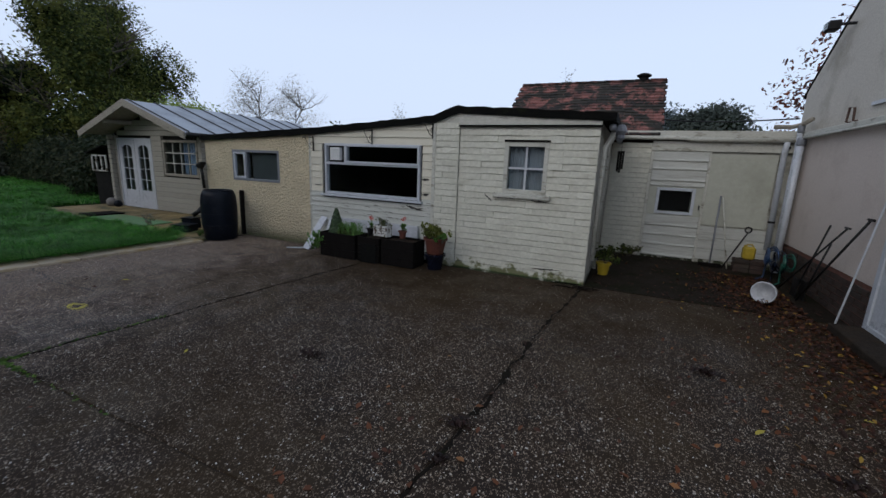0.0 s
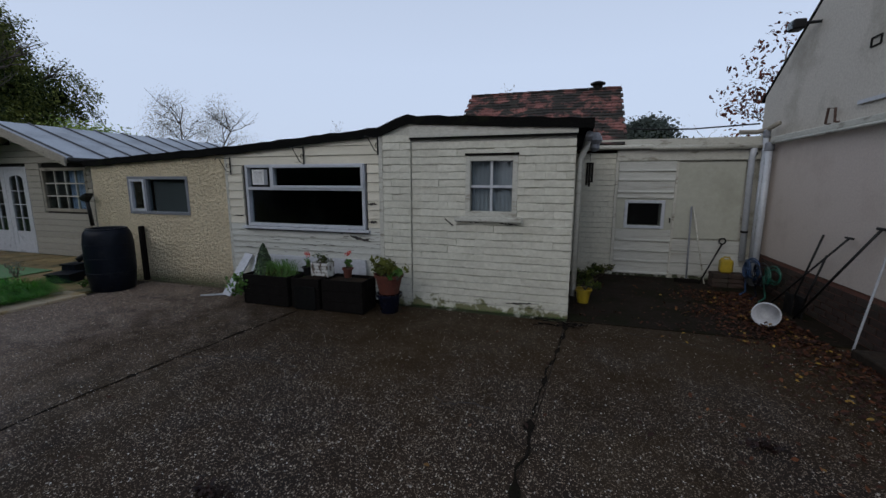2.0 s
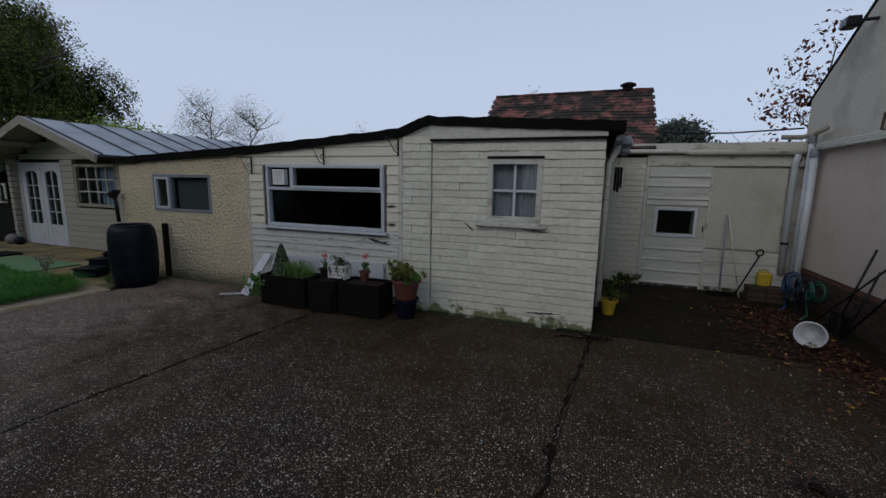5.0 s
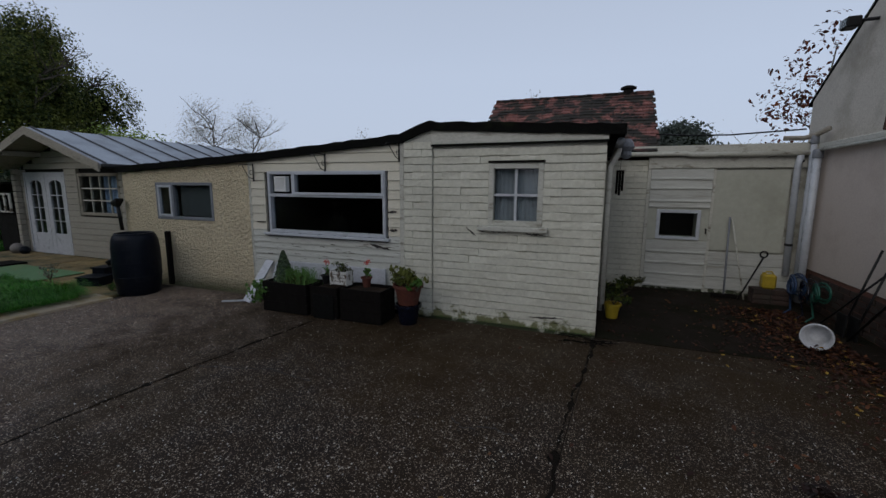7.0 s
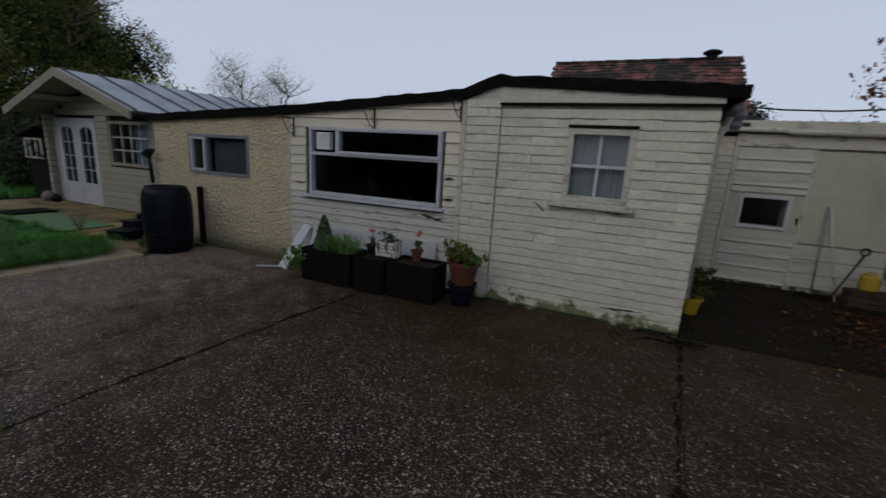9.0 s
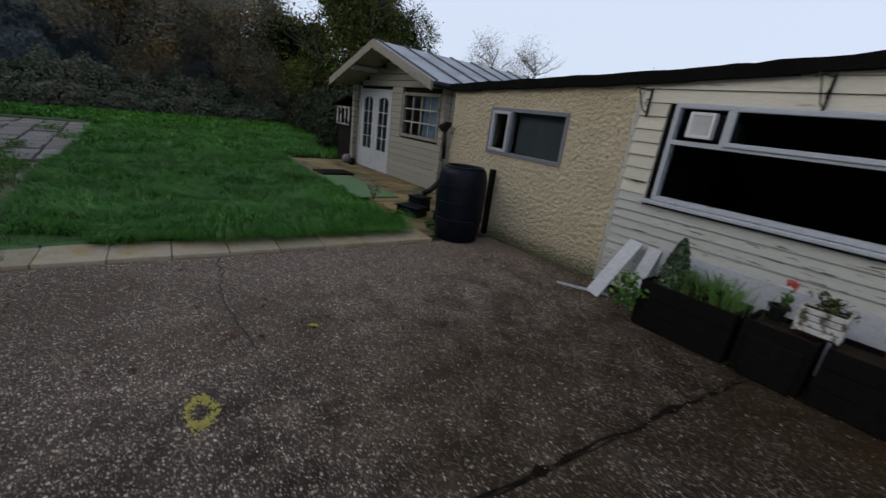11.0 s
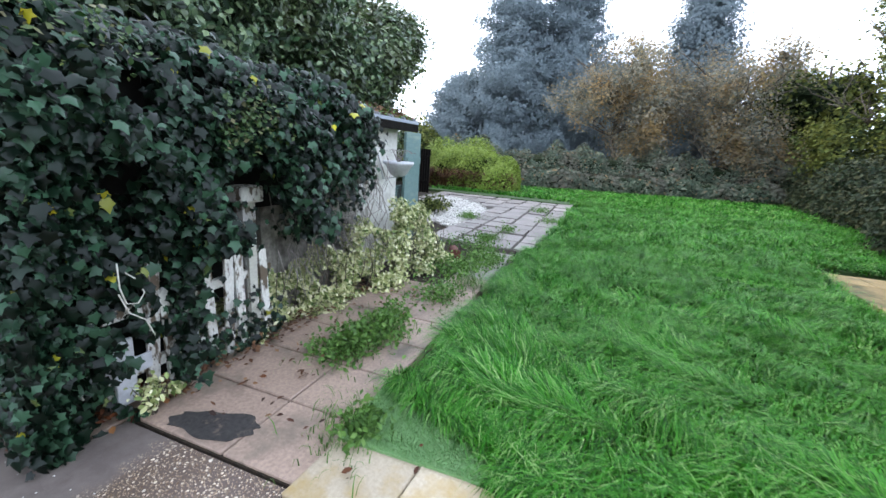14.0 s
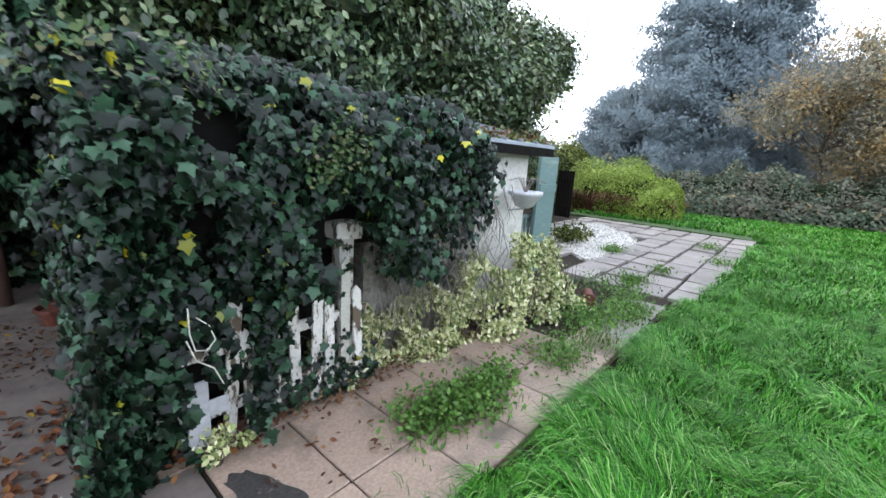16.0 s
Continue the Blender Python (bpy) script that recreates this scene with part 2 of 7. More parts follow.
M["fanwhite"] = surface("clean_white_plastic", (0.7, 0.7, 0.68), (0.62, 0.62, 0.6), 30, 5, 0.4, bump=0.0005)
M["upvc"] = surface("white_plastic_frame", (0.46, 0.48, 0.51), (0.41, 0.43, 0.46), 30, 5, 0.3, (0.42, 0.43, 0.44), (0.58, 0.8), 0.0005)
M["felt"] = surface("black_roofing_felt", (0.009, 0.009, 0.008), (0.004, 0.004, 0.004), 60, 4, 0.9, (0.014, 0.016, 0.009), (0.55, 0.7), 0.012, spec=0.08)
M["sheet"] = surface("grey_roof_sheet", (0.3, 0.33, 0.38), (0.24, 0.27, 0.31), 30, 1.5, 0.5, (0.17, 0.18, 0.19), (0.5, 0.75), 0.002)
M["darkwood"] = surface("dark_stained_wood", (0.009, 0.007, 0.006), (0.004, 0.0035, 0.003), 30, 4, 0.85, spec=0.1, bump=0.004, stretch=(4, 4, 1))
M["panel"] = surface("pale_cement_board", (0.4, 0.4, 0.33), (0.36, 0.36, 0.3), 12, 1.4, 0.75, (0.28, 0.28, 0.22), (0.5, 0.75), 0.001)
M["housewall"] = surface("house_roughcast", (0.55, 0.51, 0.44), (0.45, 0.41, 0.35), 45, 1.2, 0.85, (0.28, 0.25, 0.2), (0.5, 0.75), 0.006)
M["pinkwall"] = surface("pinkish_painted_render", (0.54, 0.465, 0.405), (0.48, 0.41, 0.36), 45, 1.2, 0.8, (0.4, 0.33, 0.28), (0.55, 0.8), 0.004, low=(0.12, 0.1, 0.07), low_top=0.3)
M["redbrick"] = surface("red_brick", (0.14, 0.055, 0.035), (0.085, 0.036, 0.027), 40, 4, 0.85, (0.06, 0.05, 0.035), (0.55, 0.75), 0.004, vary=0.25)
M["dimbrick"] = surface("dark_weathered_brick", (0.045, 0.022, 0.016), (0.022, 0.014, 0.01), 40, 4, 0.85, (0.03, 0.028, 0.02), (0.5, 0.7), 0.004, vary=0.25)
M["rooftile"] = surface("weathered_clay_tile", (0.24, 0.09, 0.07), (0.09, 0.035, 0.03), 35, 3.0, 0.85, (0.018, 0.015, 0.01), (0.45, 0.52), 0.004, vary=0.5)
M["slab_buff"] = surface("buff_paving_slab", (0.39, 0.325, 0.235), (0.31, 0.255, 0.18), 60, 2.6, 0.6, (0.3, 0.21, 0.08), (0.47, 0.62), 0.003, vary=0.14)
M["slab_pink"] = surface("worn_pink_paving_slab", (0.3, 0.215, 0.165), (0.21, 0.15, 0.115), 50, 2.5, 0.55, (0.1, 0.08, 0.06), (0.5, 0.7), 0.004, vary=0.15)
M["slab_grey"] = surface("grey_paving_slab", (0.235, 0.205, 0.19), (0.165, 0.145, 0.133), 50, 2.0, 0.6, (0.15, 0.145, 0.125), (0.5, 0.7), 0.004, vary=0.2)
M["slab_mossy"] = surface("mossy_yellowed_paving_slab", (0.27, 0.19, 0.075), (0.17, 0.12, 0.05), 45, 1.7, 0.75, (0.05, 0.055, 0.02), (0.46, 0.62), 0.003, vary=0.2)
# Yard bay: a darker concrete than the drive's.
M["yardslab"] = surface("dark_yard_concrete", (0.02, 0.014, 0.009), (0.009, 0.0065, 0.0045), 70, 1.6, 0.8, (0.01, 0.01, 0.004), (0.48, 0.62), 0.004, spec=0.1)
M["soil"] = surface("damp_soil_and_litter", (0.03, 0.021, 0.014), (0.013, 0.01, 0.007), 30, 1.5, 0.9, (0.04, 0.024, 0.013), (0.55, 0.7), 0.02, spec=0.2)
M["crackdirt"] = surface("black_crack_dirt", (0.012, 0.009, 0.006), (0.005, 0.004, 0.003), 60, 4, 0.95, (0.012, 0.02, 0.006), (0.6, 0.7), 0.01, spec=0.1)
M["turf"] = surface("turf_under_grass", (0.025, 0.07, 0.01), (0.014, 0.035, 0.006), 25, 1.2, 0.9, (0.04, 0.07, 0.02), (0.5, 0.7), 0.02)
M["mat"] = surface("artificial_turf_mat", (0.13, 0.24, 0.11), (0.08, 0.17, 0.07), 160, 2.5, 0.9, (0.15, 0.2, 0.09), (0.55, 0.7), 0.004)
M["barrel"] = surface("navy_black_plastic", (0.005, 0.007, 0.013), (0.003, 0.005, 0.009), 20, 5, 0.42, (0.014, 0.015, 0.017), (0.6, 0.75), 0.001, spec=0.14)
# Near-black paint for the shade in rooms and ivy gaps; vent, cowl too.
M["dark"] = surface("near_black_shade_and_parts", (0.016, 0.015, 0.014), (0.01, 0.01, 0.009), 10, 2, 0.9, spec=0.1)
M["black"] = surface("black_metal", (0.008, 0.008, 0.009), (0.005, 0.005, 0.005), 40, 6, 0.5, metal=0.1, bump=0.001, spec=0.3)
M["terracotta"] = surface("terracotta", (0.11, 0.027, 0.014), (0.07, 0.019, 0.011), 40, 6, 0.75, (0.12, 0.07, 0.05), (0.55, 0.75), 0.002)
M["yellow"] = surface("yellow_plastic", (0.38, 0.27, 0.02), (0.31, 0.22, 0.018), 30, 6, 0.4, (0.35, 0.27, 0.05), (0.6, 0.8), 0.001)
M["blue"] = surface("blue_glaze", (0.003, 0.005, 0.015), (0.002, 0.0035, 0.01), 30, 6, 0.25, bump=0.001)
M["curtain"] = surface("grey_net_curtain", (0.36, 0.37, 0.41), (0.28, 0.29, 0.325), 120, 5, 0.9, bump=0.001, stretch=(6, 1, 0.6))
M["blind"] = surface("dull_grey_blind", (0.09, 0.1, 0.105), (0.06, 0.068, 0.075), 120, 5, 0.9, bump=0.001, stretch=(6, 1, 0.6))
M["bluecurtain"] = surface("blue_grey_curtain", (0.45, 0.55, 0.75), (0.3, 0.4, 0.6), 60, 5, 0.9, bump=0.001, stretch=(6, 1, 0.4))
M["lead"] = surface("grey_lead", (0.2, 0.21, 0.23), (0.14, 0.15, 0.17), 40, 4, 0.5, bump=0.001)
M["teal"] = surface("teal_painted_wood", (0.13, 0.21, 0.2), (0.09, 0.155, 0.15), 30, 3, 0.6, (0.2, 0.26, 0.22), (0.55, 0.7), 0.002, (1, 1, 4))
M["oldwhite"] = surface("peeling_white_picket", (0.62, 0.61, 0.57), (0.5, 0.49, 0.45), 40, 7, 0.7, (0.1, 0.075, 0.05), (0.5, 0.56), 0.004, (2, 2, 1), vary=0.12)
M["tar"] = surface("old_tar_patch", (0.03, 0.026, 0.024), (0.012, 0.011, 0.01), 40, 12, 0.75, (0.1, 0.075, 0.058), (0.56, 0.66), 0.004)
M["bark"] = surface("grey_brown_bark", (0.1, 0.08, 0.06), (0.05, 0.04, 0.03), 25, 4, 0.9, (0.06, 0.08, 0.04), (0.55, 0.7), 0.02, (3, 3, 1))
M["post"] = surface("rust_brown_post", (0.085, 0.045, 0.032), (0.05, 0.027, 0.02), 25, 4, 0.8, bump=0.004, stretch=(4, 4, 1))
M["chips"] = surface("white_stone_chippings", (0.62, 0.6, 0.56), (0.42, 0.4, 0.37), 60, 4, 0.7, vary=0.2)
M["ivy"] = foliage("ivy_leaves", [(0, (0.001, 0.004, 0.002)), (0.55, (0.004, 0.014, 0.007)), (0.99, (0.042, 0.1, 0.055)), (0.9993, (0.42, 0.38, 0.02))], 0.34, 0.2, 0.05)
M["varieg"] = foliage("variegated_euonymus_leaves", [(0, (0.07, 0.13, 0.03)), (0.3, (0.3, 0.36, 0.13)), (0.65, (0.6, 0.6, 0.31)), (1, (0.85, 0.83, 0.58))], 0.5)
M["laurel"] = foliage("laurel_leaves", [(0, (0.012, 0.027, 0.011)), (0.55, (0.05, 0.105, 0.042)), (1, (0.23, 0.31, 0.15))], 0.32, 0.5, 0.2, (0.085, 0.11, 0.025), 0.75)
M["grass"] = foliage("long_lawn_grass", [(0, (0.004, 0.04, 0.002)), (0.45, (0.028, 0.185, 0.008)), (0.8, (0.095, 0.33, 0.035)), (1, (0.3, 0.45, 0.16))], 0.42, 0.16, 0.22)
M["weed"] = foliage("weed_leaves", [(0, (0.05, 0.12, 0.02)), (0.6, (0.09, 0.2, 0.035)), (1, (0.15, 0.27, 0.06))], 0.5)
M["lime"] = foliage("lime_green_hedge_leaves", [(0, (0.13, 0.19, 0.035)), (0.6, (0.26, 0.37, 0.06)), (1, (0.4, 0.5, 0.13))], 0.6, 0.28, 0.35)
# Distance haze is mixed into this pale blue-grey leaf colour.
M["conifer"] = foliage("mist_tinted_conifer_sprays", [(0, (0.155, 0.195, 0.21)), (1, (0.205, 0.25, 0.27))], 1.0, 0.0, 0.4, None, 0.35)
# Autumn browns, paled and evened so that haze is in the colour.
M["autumn"] = foliage("haze_paled_autumn_leaves", [(0, (0.17, 0.18, 0.15)), (0.5, (0.24, 0.235, 0.185)), (0.9, (0.33, 0.27, 0.18)), (1, (0.45, 0.33, 0.13))], 0.8, 0.1, 0.4, (0.36, 0.23, 0.09), 0.5)
# Green greyed to carry the haze of a far tree.
M["mistgreen"] = foliage("mist_tinted_green_leaves", [(0, (0.06, 0.075, 0.065)), (1, (0.12, 0.14, 0.12))], 0.9, 0.05, 0.3)
M["green"] = foliage("dull_green_leaves", [(0, (0.016, 0.028, 0.01)), (0.6, (0.055, 0.078, 0.02)), (1, (0.19, 0.21, 0.05))], 0.7, 0.12, 0.35, (0.2, 0.21, 0.045))
M["darkbramble"] = foliage("dark_shrub_leaves", [(0, (0.01, 0.02, 0.01)), (0.6, (0.026, 0.04, 0.02)), (1, (0.08, 0.08, 0.04))], 0.6, 0.12)
M["bramble"] = foliage("bramble_leaves", [(0, (0.03, 0.05, 0.03)), (0.6, (0.075, 0.1, 0.065)), (0.93, (0.16, 0.17, 0.12)), (1, (0.26, 0.15, 0.06))], 0.6, 0.2, 0.2, (0.13, 0.12, 0.095))
M["pale"] = foliage("pale_willow_leaves", [(0, (0.3, 0.28, 0.24)), (1, (0.5, 0.47, 0.4))], 0.7)
M["litter"] = foliage("fallen_brown_leaves", [(0, (0.025, 0.01, 0.006)), (0.6, (0.06, 0.02, 0.01)), (0.94, (0.14, 0.05, 0.018)), (1, (0.4, 0.26, 0.04))], 0.6)
M["redleaf"] = foliage("dark_red_leaves", [(0, (0.04, 0.012, 0.01)), (0.7, (0.12, 0.03, 0.02)), (1, (0.22, 0.07, 0.03))], 0.6)
M["red"] = foliage("red_petals", [(0, (0.5, 0.04, 0.04)), (1, (0.65, 0.1, 0.08))], 0.5)

# Dark filling: the shade inside crowns and hedges, put into colour.
M["shademass"] = surface("foliage_shade_filling", (0.014, 0.022, 0.01), (0.006, 0.01, 0.005), 9, 2.5, 0.95, (0.03, 0.035, 0.018), (0.5, 0.65), 0.1, spec=0.05)
# Inner brown of the autumn trees, lightened for haze as well.
M["brownmass"] = surface("haze_paled_brown_twigs", (0.14, 0.13, 0.095), (0.1, 0.095, 0.07), 5, 1.5, 0.95, bump=0.2, spec=0.05)
# Conifer filling, its colour hazed like the leaves around it.
M["mistmass"] = surface("mist_tinted_inner_foliage", (0.16, 0.2, 0.215), (0.135, 0.17, 0.185), 4, 1.5, 0.95, bump=0.05, spec=0.05)
M["hutwhite"] = surface("dirty_white_render", (0.55, 0.54, 0.5), (0.44, 0.43, 0.39), 22, 2.5, 0.8, (0.22, 0.2, 0.16), (0.56, 0.75), 0.008)
M["hutwall"] = surface("stained_grey_render", (0.3, 0.28, 0.25), (0.16, 0.15, 0.13), 20, 3, 0.9, (0.06, 0.055, 0.045), (0.45, 0.62), 0.01)

# ---- makers ----
rng = np.random.default_rng(4)
R = random.Random(7)


def place_of(ob):
    m = Matrix.Identity(4)
    while ob:
        m = (ob.matrix_parent_inverse if ob.parent else Matrix.Identity(4)) @ ob.matrix_basis @ m if ob.parent is None else ob.matrix_parent_inverse @ ob.matrix_basis @ m
        ob = ob.parent
    return m


def hang(ob, parent):
    ob.parent = parent
    ob.matrix_parent_inverse = place_of(parent).inverted()
    return ob


def thing(name, label, category, at=(0, 0, 0), group="", kind=""):
    e = new(name)
    e.location = at
    e.empty_display_size = 0.1
    return tagged(e, label, category, group, kind)


def mesh_of(name, bm, mat, smooth=False):
    me = bpy.data.meshes.new(name)
    bm.to_mesh(me)
    bm.free()
    me.materials.append(mat)
    if smooth:
        me.shade_smooth()
    return me


def part(name, bm, mat, parent=None, label="", smooth=False, kind=""):
    ob = new(name, mesh_of(name, bm, mat, smooth))
    if parent:
        hang(ob, parent)
    return tagged(ob, label, kind=kind)


def box(bm, x0, x1, y0, y1, z0, z1, bevel=0.0, m=None):
    vs = [bm.verts.new((x, y, z)) for x in (x0, x1) for y in (y0, y1) for z in (z0, z1)]
    fs = [bm.faces.new([vs[i] for i in q]) for q in ((0, 1, 3, 2), (4, 6, 7, 5), (0, 4, 5, 1), (2, 3, 7, 6), (0, 2, 6, 4), (1, 5, 7, 3))]
    if bevel:
        es = {e for f in fs for e in f.edges}
        out = bmesh.ops.bevel(bm, geom=list(es), offset=bevel, segments=1, affect="EDGES", profile=0.6)
        vs = list({v for f in out["faces"] for v in f.verts})
    if m is not None:
        bmesh.ops.transform(bm, matrix=m, verts=vs)
    return bm


def boxes(*rows, bevel=0.0):
    bm = bmesh.new()
    for r in rows:
        box(bm, *r, bevel=bevel)
    return bm


def loft(bm, rings, close=True, cap=True):
    """Rings of points, joined in order."""
    vr = [[bm.verts.new(p) for p in ring] for ring in rings]
    k = len(vr[0])
    for a, b in zip(vr, vr[1:]):
        for i in range(k if close else k - 1):
            bm.faces.new((a[i], a[(i + 1) % k], b[(i + 1) % k], b[i]))
    if cap and close:
        bm.faces.new(vr[0][::-1])
        bm.faces.new(vr[-1])
    return bm


def lathe(bm, at, profile, seg=24, cap=True):
    """profile: (radius, z) rows about a vertical axis at at."""
    return loft(bm, [[(at[0] + r * math.cos(2 * math.pi * i / seg), at[1] + r * math.sin(2 * math.pi * i / seg), at[2] + z) for i in range(seg)] for r, z in profile], cap=cap)


def tube(bm, pts, r0, r1=None, seg=8):
    """A pipe or branch through pts."""
    pts = [Vector(p) for p in pts]
    r1 = r0 if r1 is None else r1
    rings = []
    side = None
    for i, p in enumerate(pts):
        d = (pts[min(i + 1, len(pts) - 1)] - pts[max(i - 1, 0)]).normalized()
        ref = side if side is not None else (Vector((0, 0, 1)) if abs(d.z) < 0.9 else Vector((1, 0, 0))).cross(d)
        u = (ref - d * ref.dot(d)).normalized()
        side = u
        v = d.cross(u)
        r = r0 + (r1 - r0) * i / (len(pts) - 1)
        rings.append([p + (u * math.cos(a) + v * math.sin(a)) * r for a in [2 * math.pi * k / seg for k in range(seg)]])
    return loft(bm, rings)


def fast(name, V, F, mat, parent=None, label="", category="", kind="", smooth=False):
    """A mesh from arrays: V (n, 3), F (m, k)."""
    me = bpy.data.meshes.new(name)
    V, F = np.asarray(V, np.float32), np.asarray(F, np.int32)
    me.vertices.add(len(V))
    me.vertices.foreach_set("co", V.ravel())
    me.loops.add(F.size)
    me.loops.foreach_set("vertex_index", F.ravel())
    me.polygons.add(len(F))
    me.polygons.foreach_set("loop_start", np.arange(len(F), dtype=np.int32) * F.shape[1])
    me.update(calc_edges=True)
    me.materials.append(mat)
    if smooth:
        me.shade_smooth()
    ob = new(name, me)
    if parent:
        hang(ob, parent)
    return tagged(ob, label, category, kind=kind)


def unit(v):
    return v / np.maximum(np.linalg.norm(v, axis=1, keepdims=True), 1e-9)


# leaf outlines: across, along (towards the tip), out
IVY = (np.array([(0, 0, 0.07), (0, -0.3, 0), (0.36, -0.4, -0.05), (0.4, -0.12, 0), (0.6, 0.12, -0.12), (0.3, 0.26, 0), (0, 0.75, -0.14), (-0.3, 0.26, 0), (-0.6, 0.12, -0.12), (-0.4, -0.12, 0), (-0.36, -0.4, -0.05)]),
       np.array([(0, i, i % 10 + 1) for i in range(1, 11)]))
OVAL = (np.array([(0, -0.5, 0), (0.28, -0.1, 0.06), (0.22, 0.25, 0.05), (0, 0.55, -0.06), (-0.22, 0.25, 0.05), (-0.28, -0.1, 0.06)]), np.array([(0, 1, 2), (0, 2, 3), (0, 3, 4), (0, 4, 5)]))
DIAMOND = (np.array([(0, -0.5, 0), (0.34, 0.0, 0.08), (0, 0.5, 0), (-0.34, 0.0, 0.08)]), np.array([(0, 1, 2), (0, 2, 3)]))


def leaves(name, at, out, size, shape, mat, parent=None, label="", category="", kind="", droop=0.8, jitter=0.55, extra=None):
    """A leaf at each point, facing out with some scatter, tip towards the ground."""
    n = len(at)
    if np.isscalar(size):
        size = size * rng.uniform(0.6, 1.3, n)
    nrm = unit(out + rng.normal(0, jitter, (n, 3)))
    down = np.tile((0, 0, -droop), (n, 1)) + rng.normal(0, 0.6 if droop < 1 else 0.45, (n, 3))
    tip = unit(down - nrm * np.sum(down * nrm, 1, keepdims=True))
    side = np.cross(tip, nrm)
    V0, F0 = shape
    V = at[:, None] + size[:, None, None] * (V0[None, :, :1] * side[:, None] + V0[None, :, 1:2] * tip[:, None] + V0[None, :, 2:] * nrm[:, None])
    F = F0[None] + (np.arange(n) * len(V0))[:, None, None]
    return fast(name, V.reshape(-1, 3), F.reshape(-1, 3), mat, parent, label, category, kind)


def clumps(centre, radii, count, spread, per, hollow=0.55):
    """Points in clumps within an ellipsoid, thicker towards its skin, and their outward directions."""
    d = unit(rng.normal(0, 1, (count, 3)))
    r = rng.uniform(hollow, 1.0, (count, 1)) * (1 + 0.18 * np.sin(d[:, :1] * 7 + d[:, 1:2] * 5 + d[:, 2:] * 9))
    c = np.array(centre) + d * r * np.array(radii)
    sp = spread * rng.uniform(0.6, 1.4, (count, 1, 1))
    p = c[:, None] + np.clip(rng.normal(0, 1, (count, per, 3)), -1.5, 1.5) * sp
    o = unit((p - np.array(centre)).reshape(-1, 3) / np.array(radii)) * 0.7 + np.array((0, 0, 0.5))
    return p.reshape(-1, 3), o


def limbs(bm, base, top, r, spread, count, level=2, thin=0.36):
    base, top = Vector(base), Vector(top)
    n = 5
    way = [base.lerp(top, k / n) + (Vector((R.uniform(-1, 1), R.uniform(-1, 1), R.uniform(-0.5, 0.8))) * (top - base).length * 0.05 * (0 < k < n)) for k in range(n + 1)]
    tube(bm, way, r, r * 0.3, 7 if level > 1 else 4)
    if level == 0:
        return
    for i in range(count):
        f = R.uniform(0.3, 1.0)
        s = way[min(int(f * n), n)]
        a = R.uniform(0, 2 * math.pi)
        e = s + Vector((math.cos(a), math.sin(a), R.uniform(0.3, 1.1))) * spread * R.uniform(0.45, 0.95)
        limbs(bm, s, e, r * thin, spread * 0.5, max(int(count * 0.7), 3), level - 1, thin)


def core(centre, radii, factor=0.62):
    """A lumpy dark mass added inside a dense crown, painted as its shade."""
    bm = bmesh.new()
    bmesh.ops.create_icosphere(bm, subdivisions=3, radius=1)
    for v in bm.verts:
        d = v.co.normalized()
        k = factor * (1 + 0.45 * noise.noise(d * 2.3 + Vector(centre)) + 0.2 * noise.noise(d * 6 + Vector(centre)))
        v.co = Vector(centre) + Vector((d.x * radii[0], d.y * radii[1], d.z * radii[2])) * k
    return bm


def tree(name, label, at, height, crown, per, leaf, mat, clump=0.45, r=0.16, shape=DIAMOND, count=7, hollow=0.45, group="", spread=None, inner=0.7, level=2, mass="shademass", thin=0.36):
    """crown: rows of (dx, dy, z, rx, ry, rz, clumps)."""
    t = thing(name, label, "tree", at, group)
    bm = bmesh.new()
    limbs(bm, at, (at[0] + 0.2, at[1] + 0.1, at[2] + height * 0.85), r, spread or height * 0.28, count, level, thin)
    part("trunk", bm, M["bark"], t, smooth=True)
    if crown:
        crown = [(x + a * u.x, y + b * u.y, z + c * u.z, a * w, b * w, c * w, k // 5) for x, y, z, a, b, c, k in crown
                 for u, w in [(Vector((0, 0, 0)), 0.62)] + [(Vector((R.gauss(0, 1), R.gauss(0, 1), R.gauss(0, 0.8))).normalized() * R.uniform(0.5, 0.78), R.uniform(0.3, 0.5)) for _ in range(6)]]
        ps = [clumps((at[0] + x, at[1] + y, at[2] + z), (a, b, c), k, clump, per, hollow) for x, y, z, a, b, c, k in crown]
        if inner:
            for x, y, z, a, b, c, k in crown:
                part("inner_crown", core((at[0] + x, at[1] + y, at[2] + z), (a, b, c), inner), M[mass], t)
        leaves("crown", np.concatenate([p for p, o in ps]), np.concatenate([o for p, o in ps]), leaf, shape, mat, t, droop=0.5, jitter=0.5)
    return t


def pane(parent, x0, x1, y, z0, z1):
    g = part("pane", boxes((x0, x1, y, y + 0.006, z0, z1)), M["glass"], parent)
    g.visible_shadow = False
    return g


def wall_with_holes(bm, x0, x1, y0, y1, z0, z1, holes):
    """A wall along x with rectangular holes (x0, x1, z0, z1), side by side."""
    x = x0
    for a, b, c, d in sorted(holes):
        box(bm, x, a, y0, y1, z0, z1)
        box(bm, a, b, y0, y1, z0, c)
        box(bm, a, b, y0, y1, d, z1)
        x = b
    box(bm, x, x1, y0, y1, z0, z1)
    return bm


# ---- ground ----
FRONT = 5.735
bm = boxes((-150, 150, -150, 150, -0.6, -0.05))
tagged(part("ground", bm, M["soil"]), "damp brown soil with leaf litter, under paving and lawn", "ground", kind="structure")
drive = thing("drive", "old exposed-aggregate concrete drive with mossy joints and cracks", "drive", kind="structure")


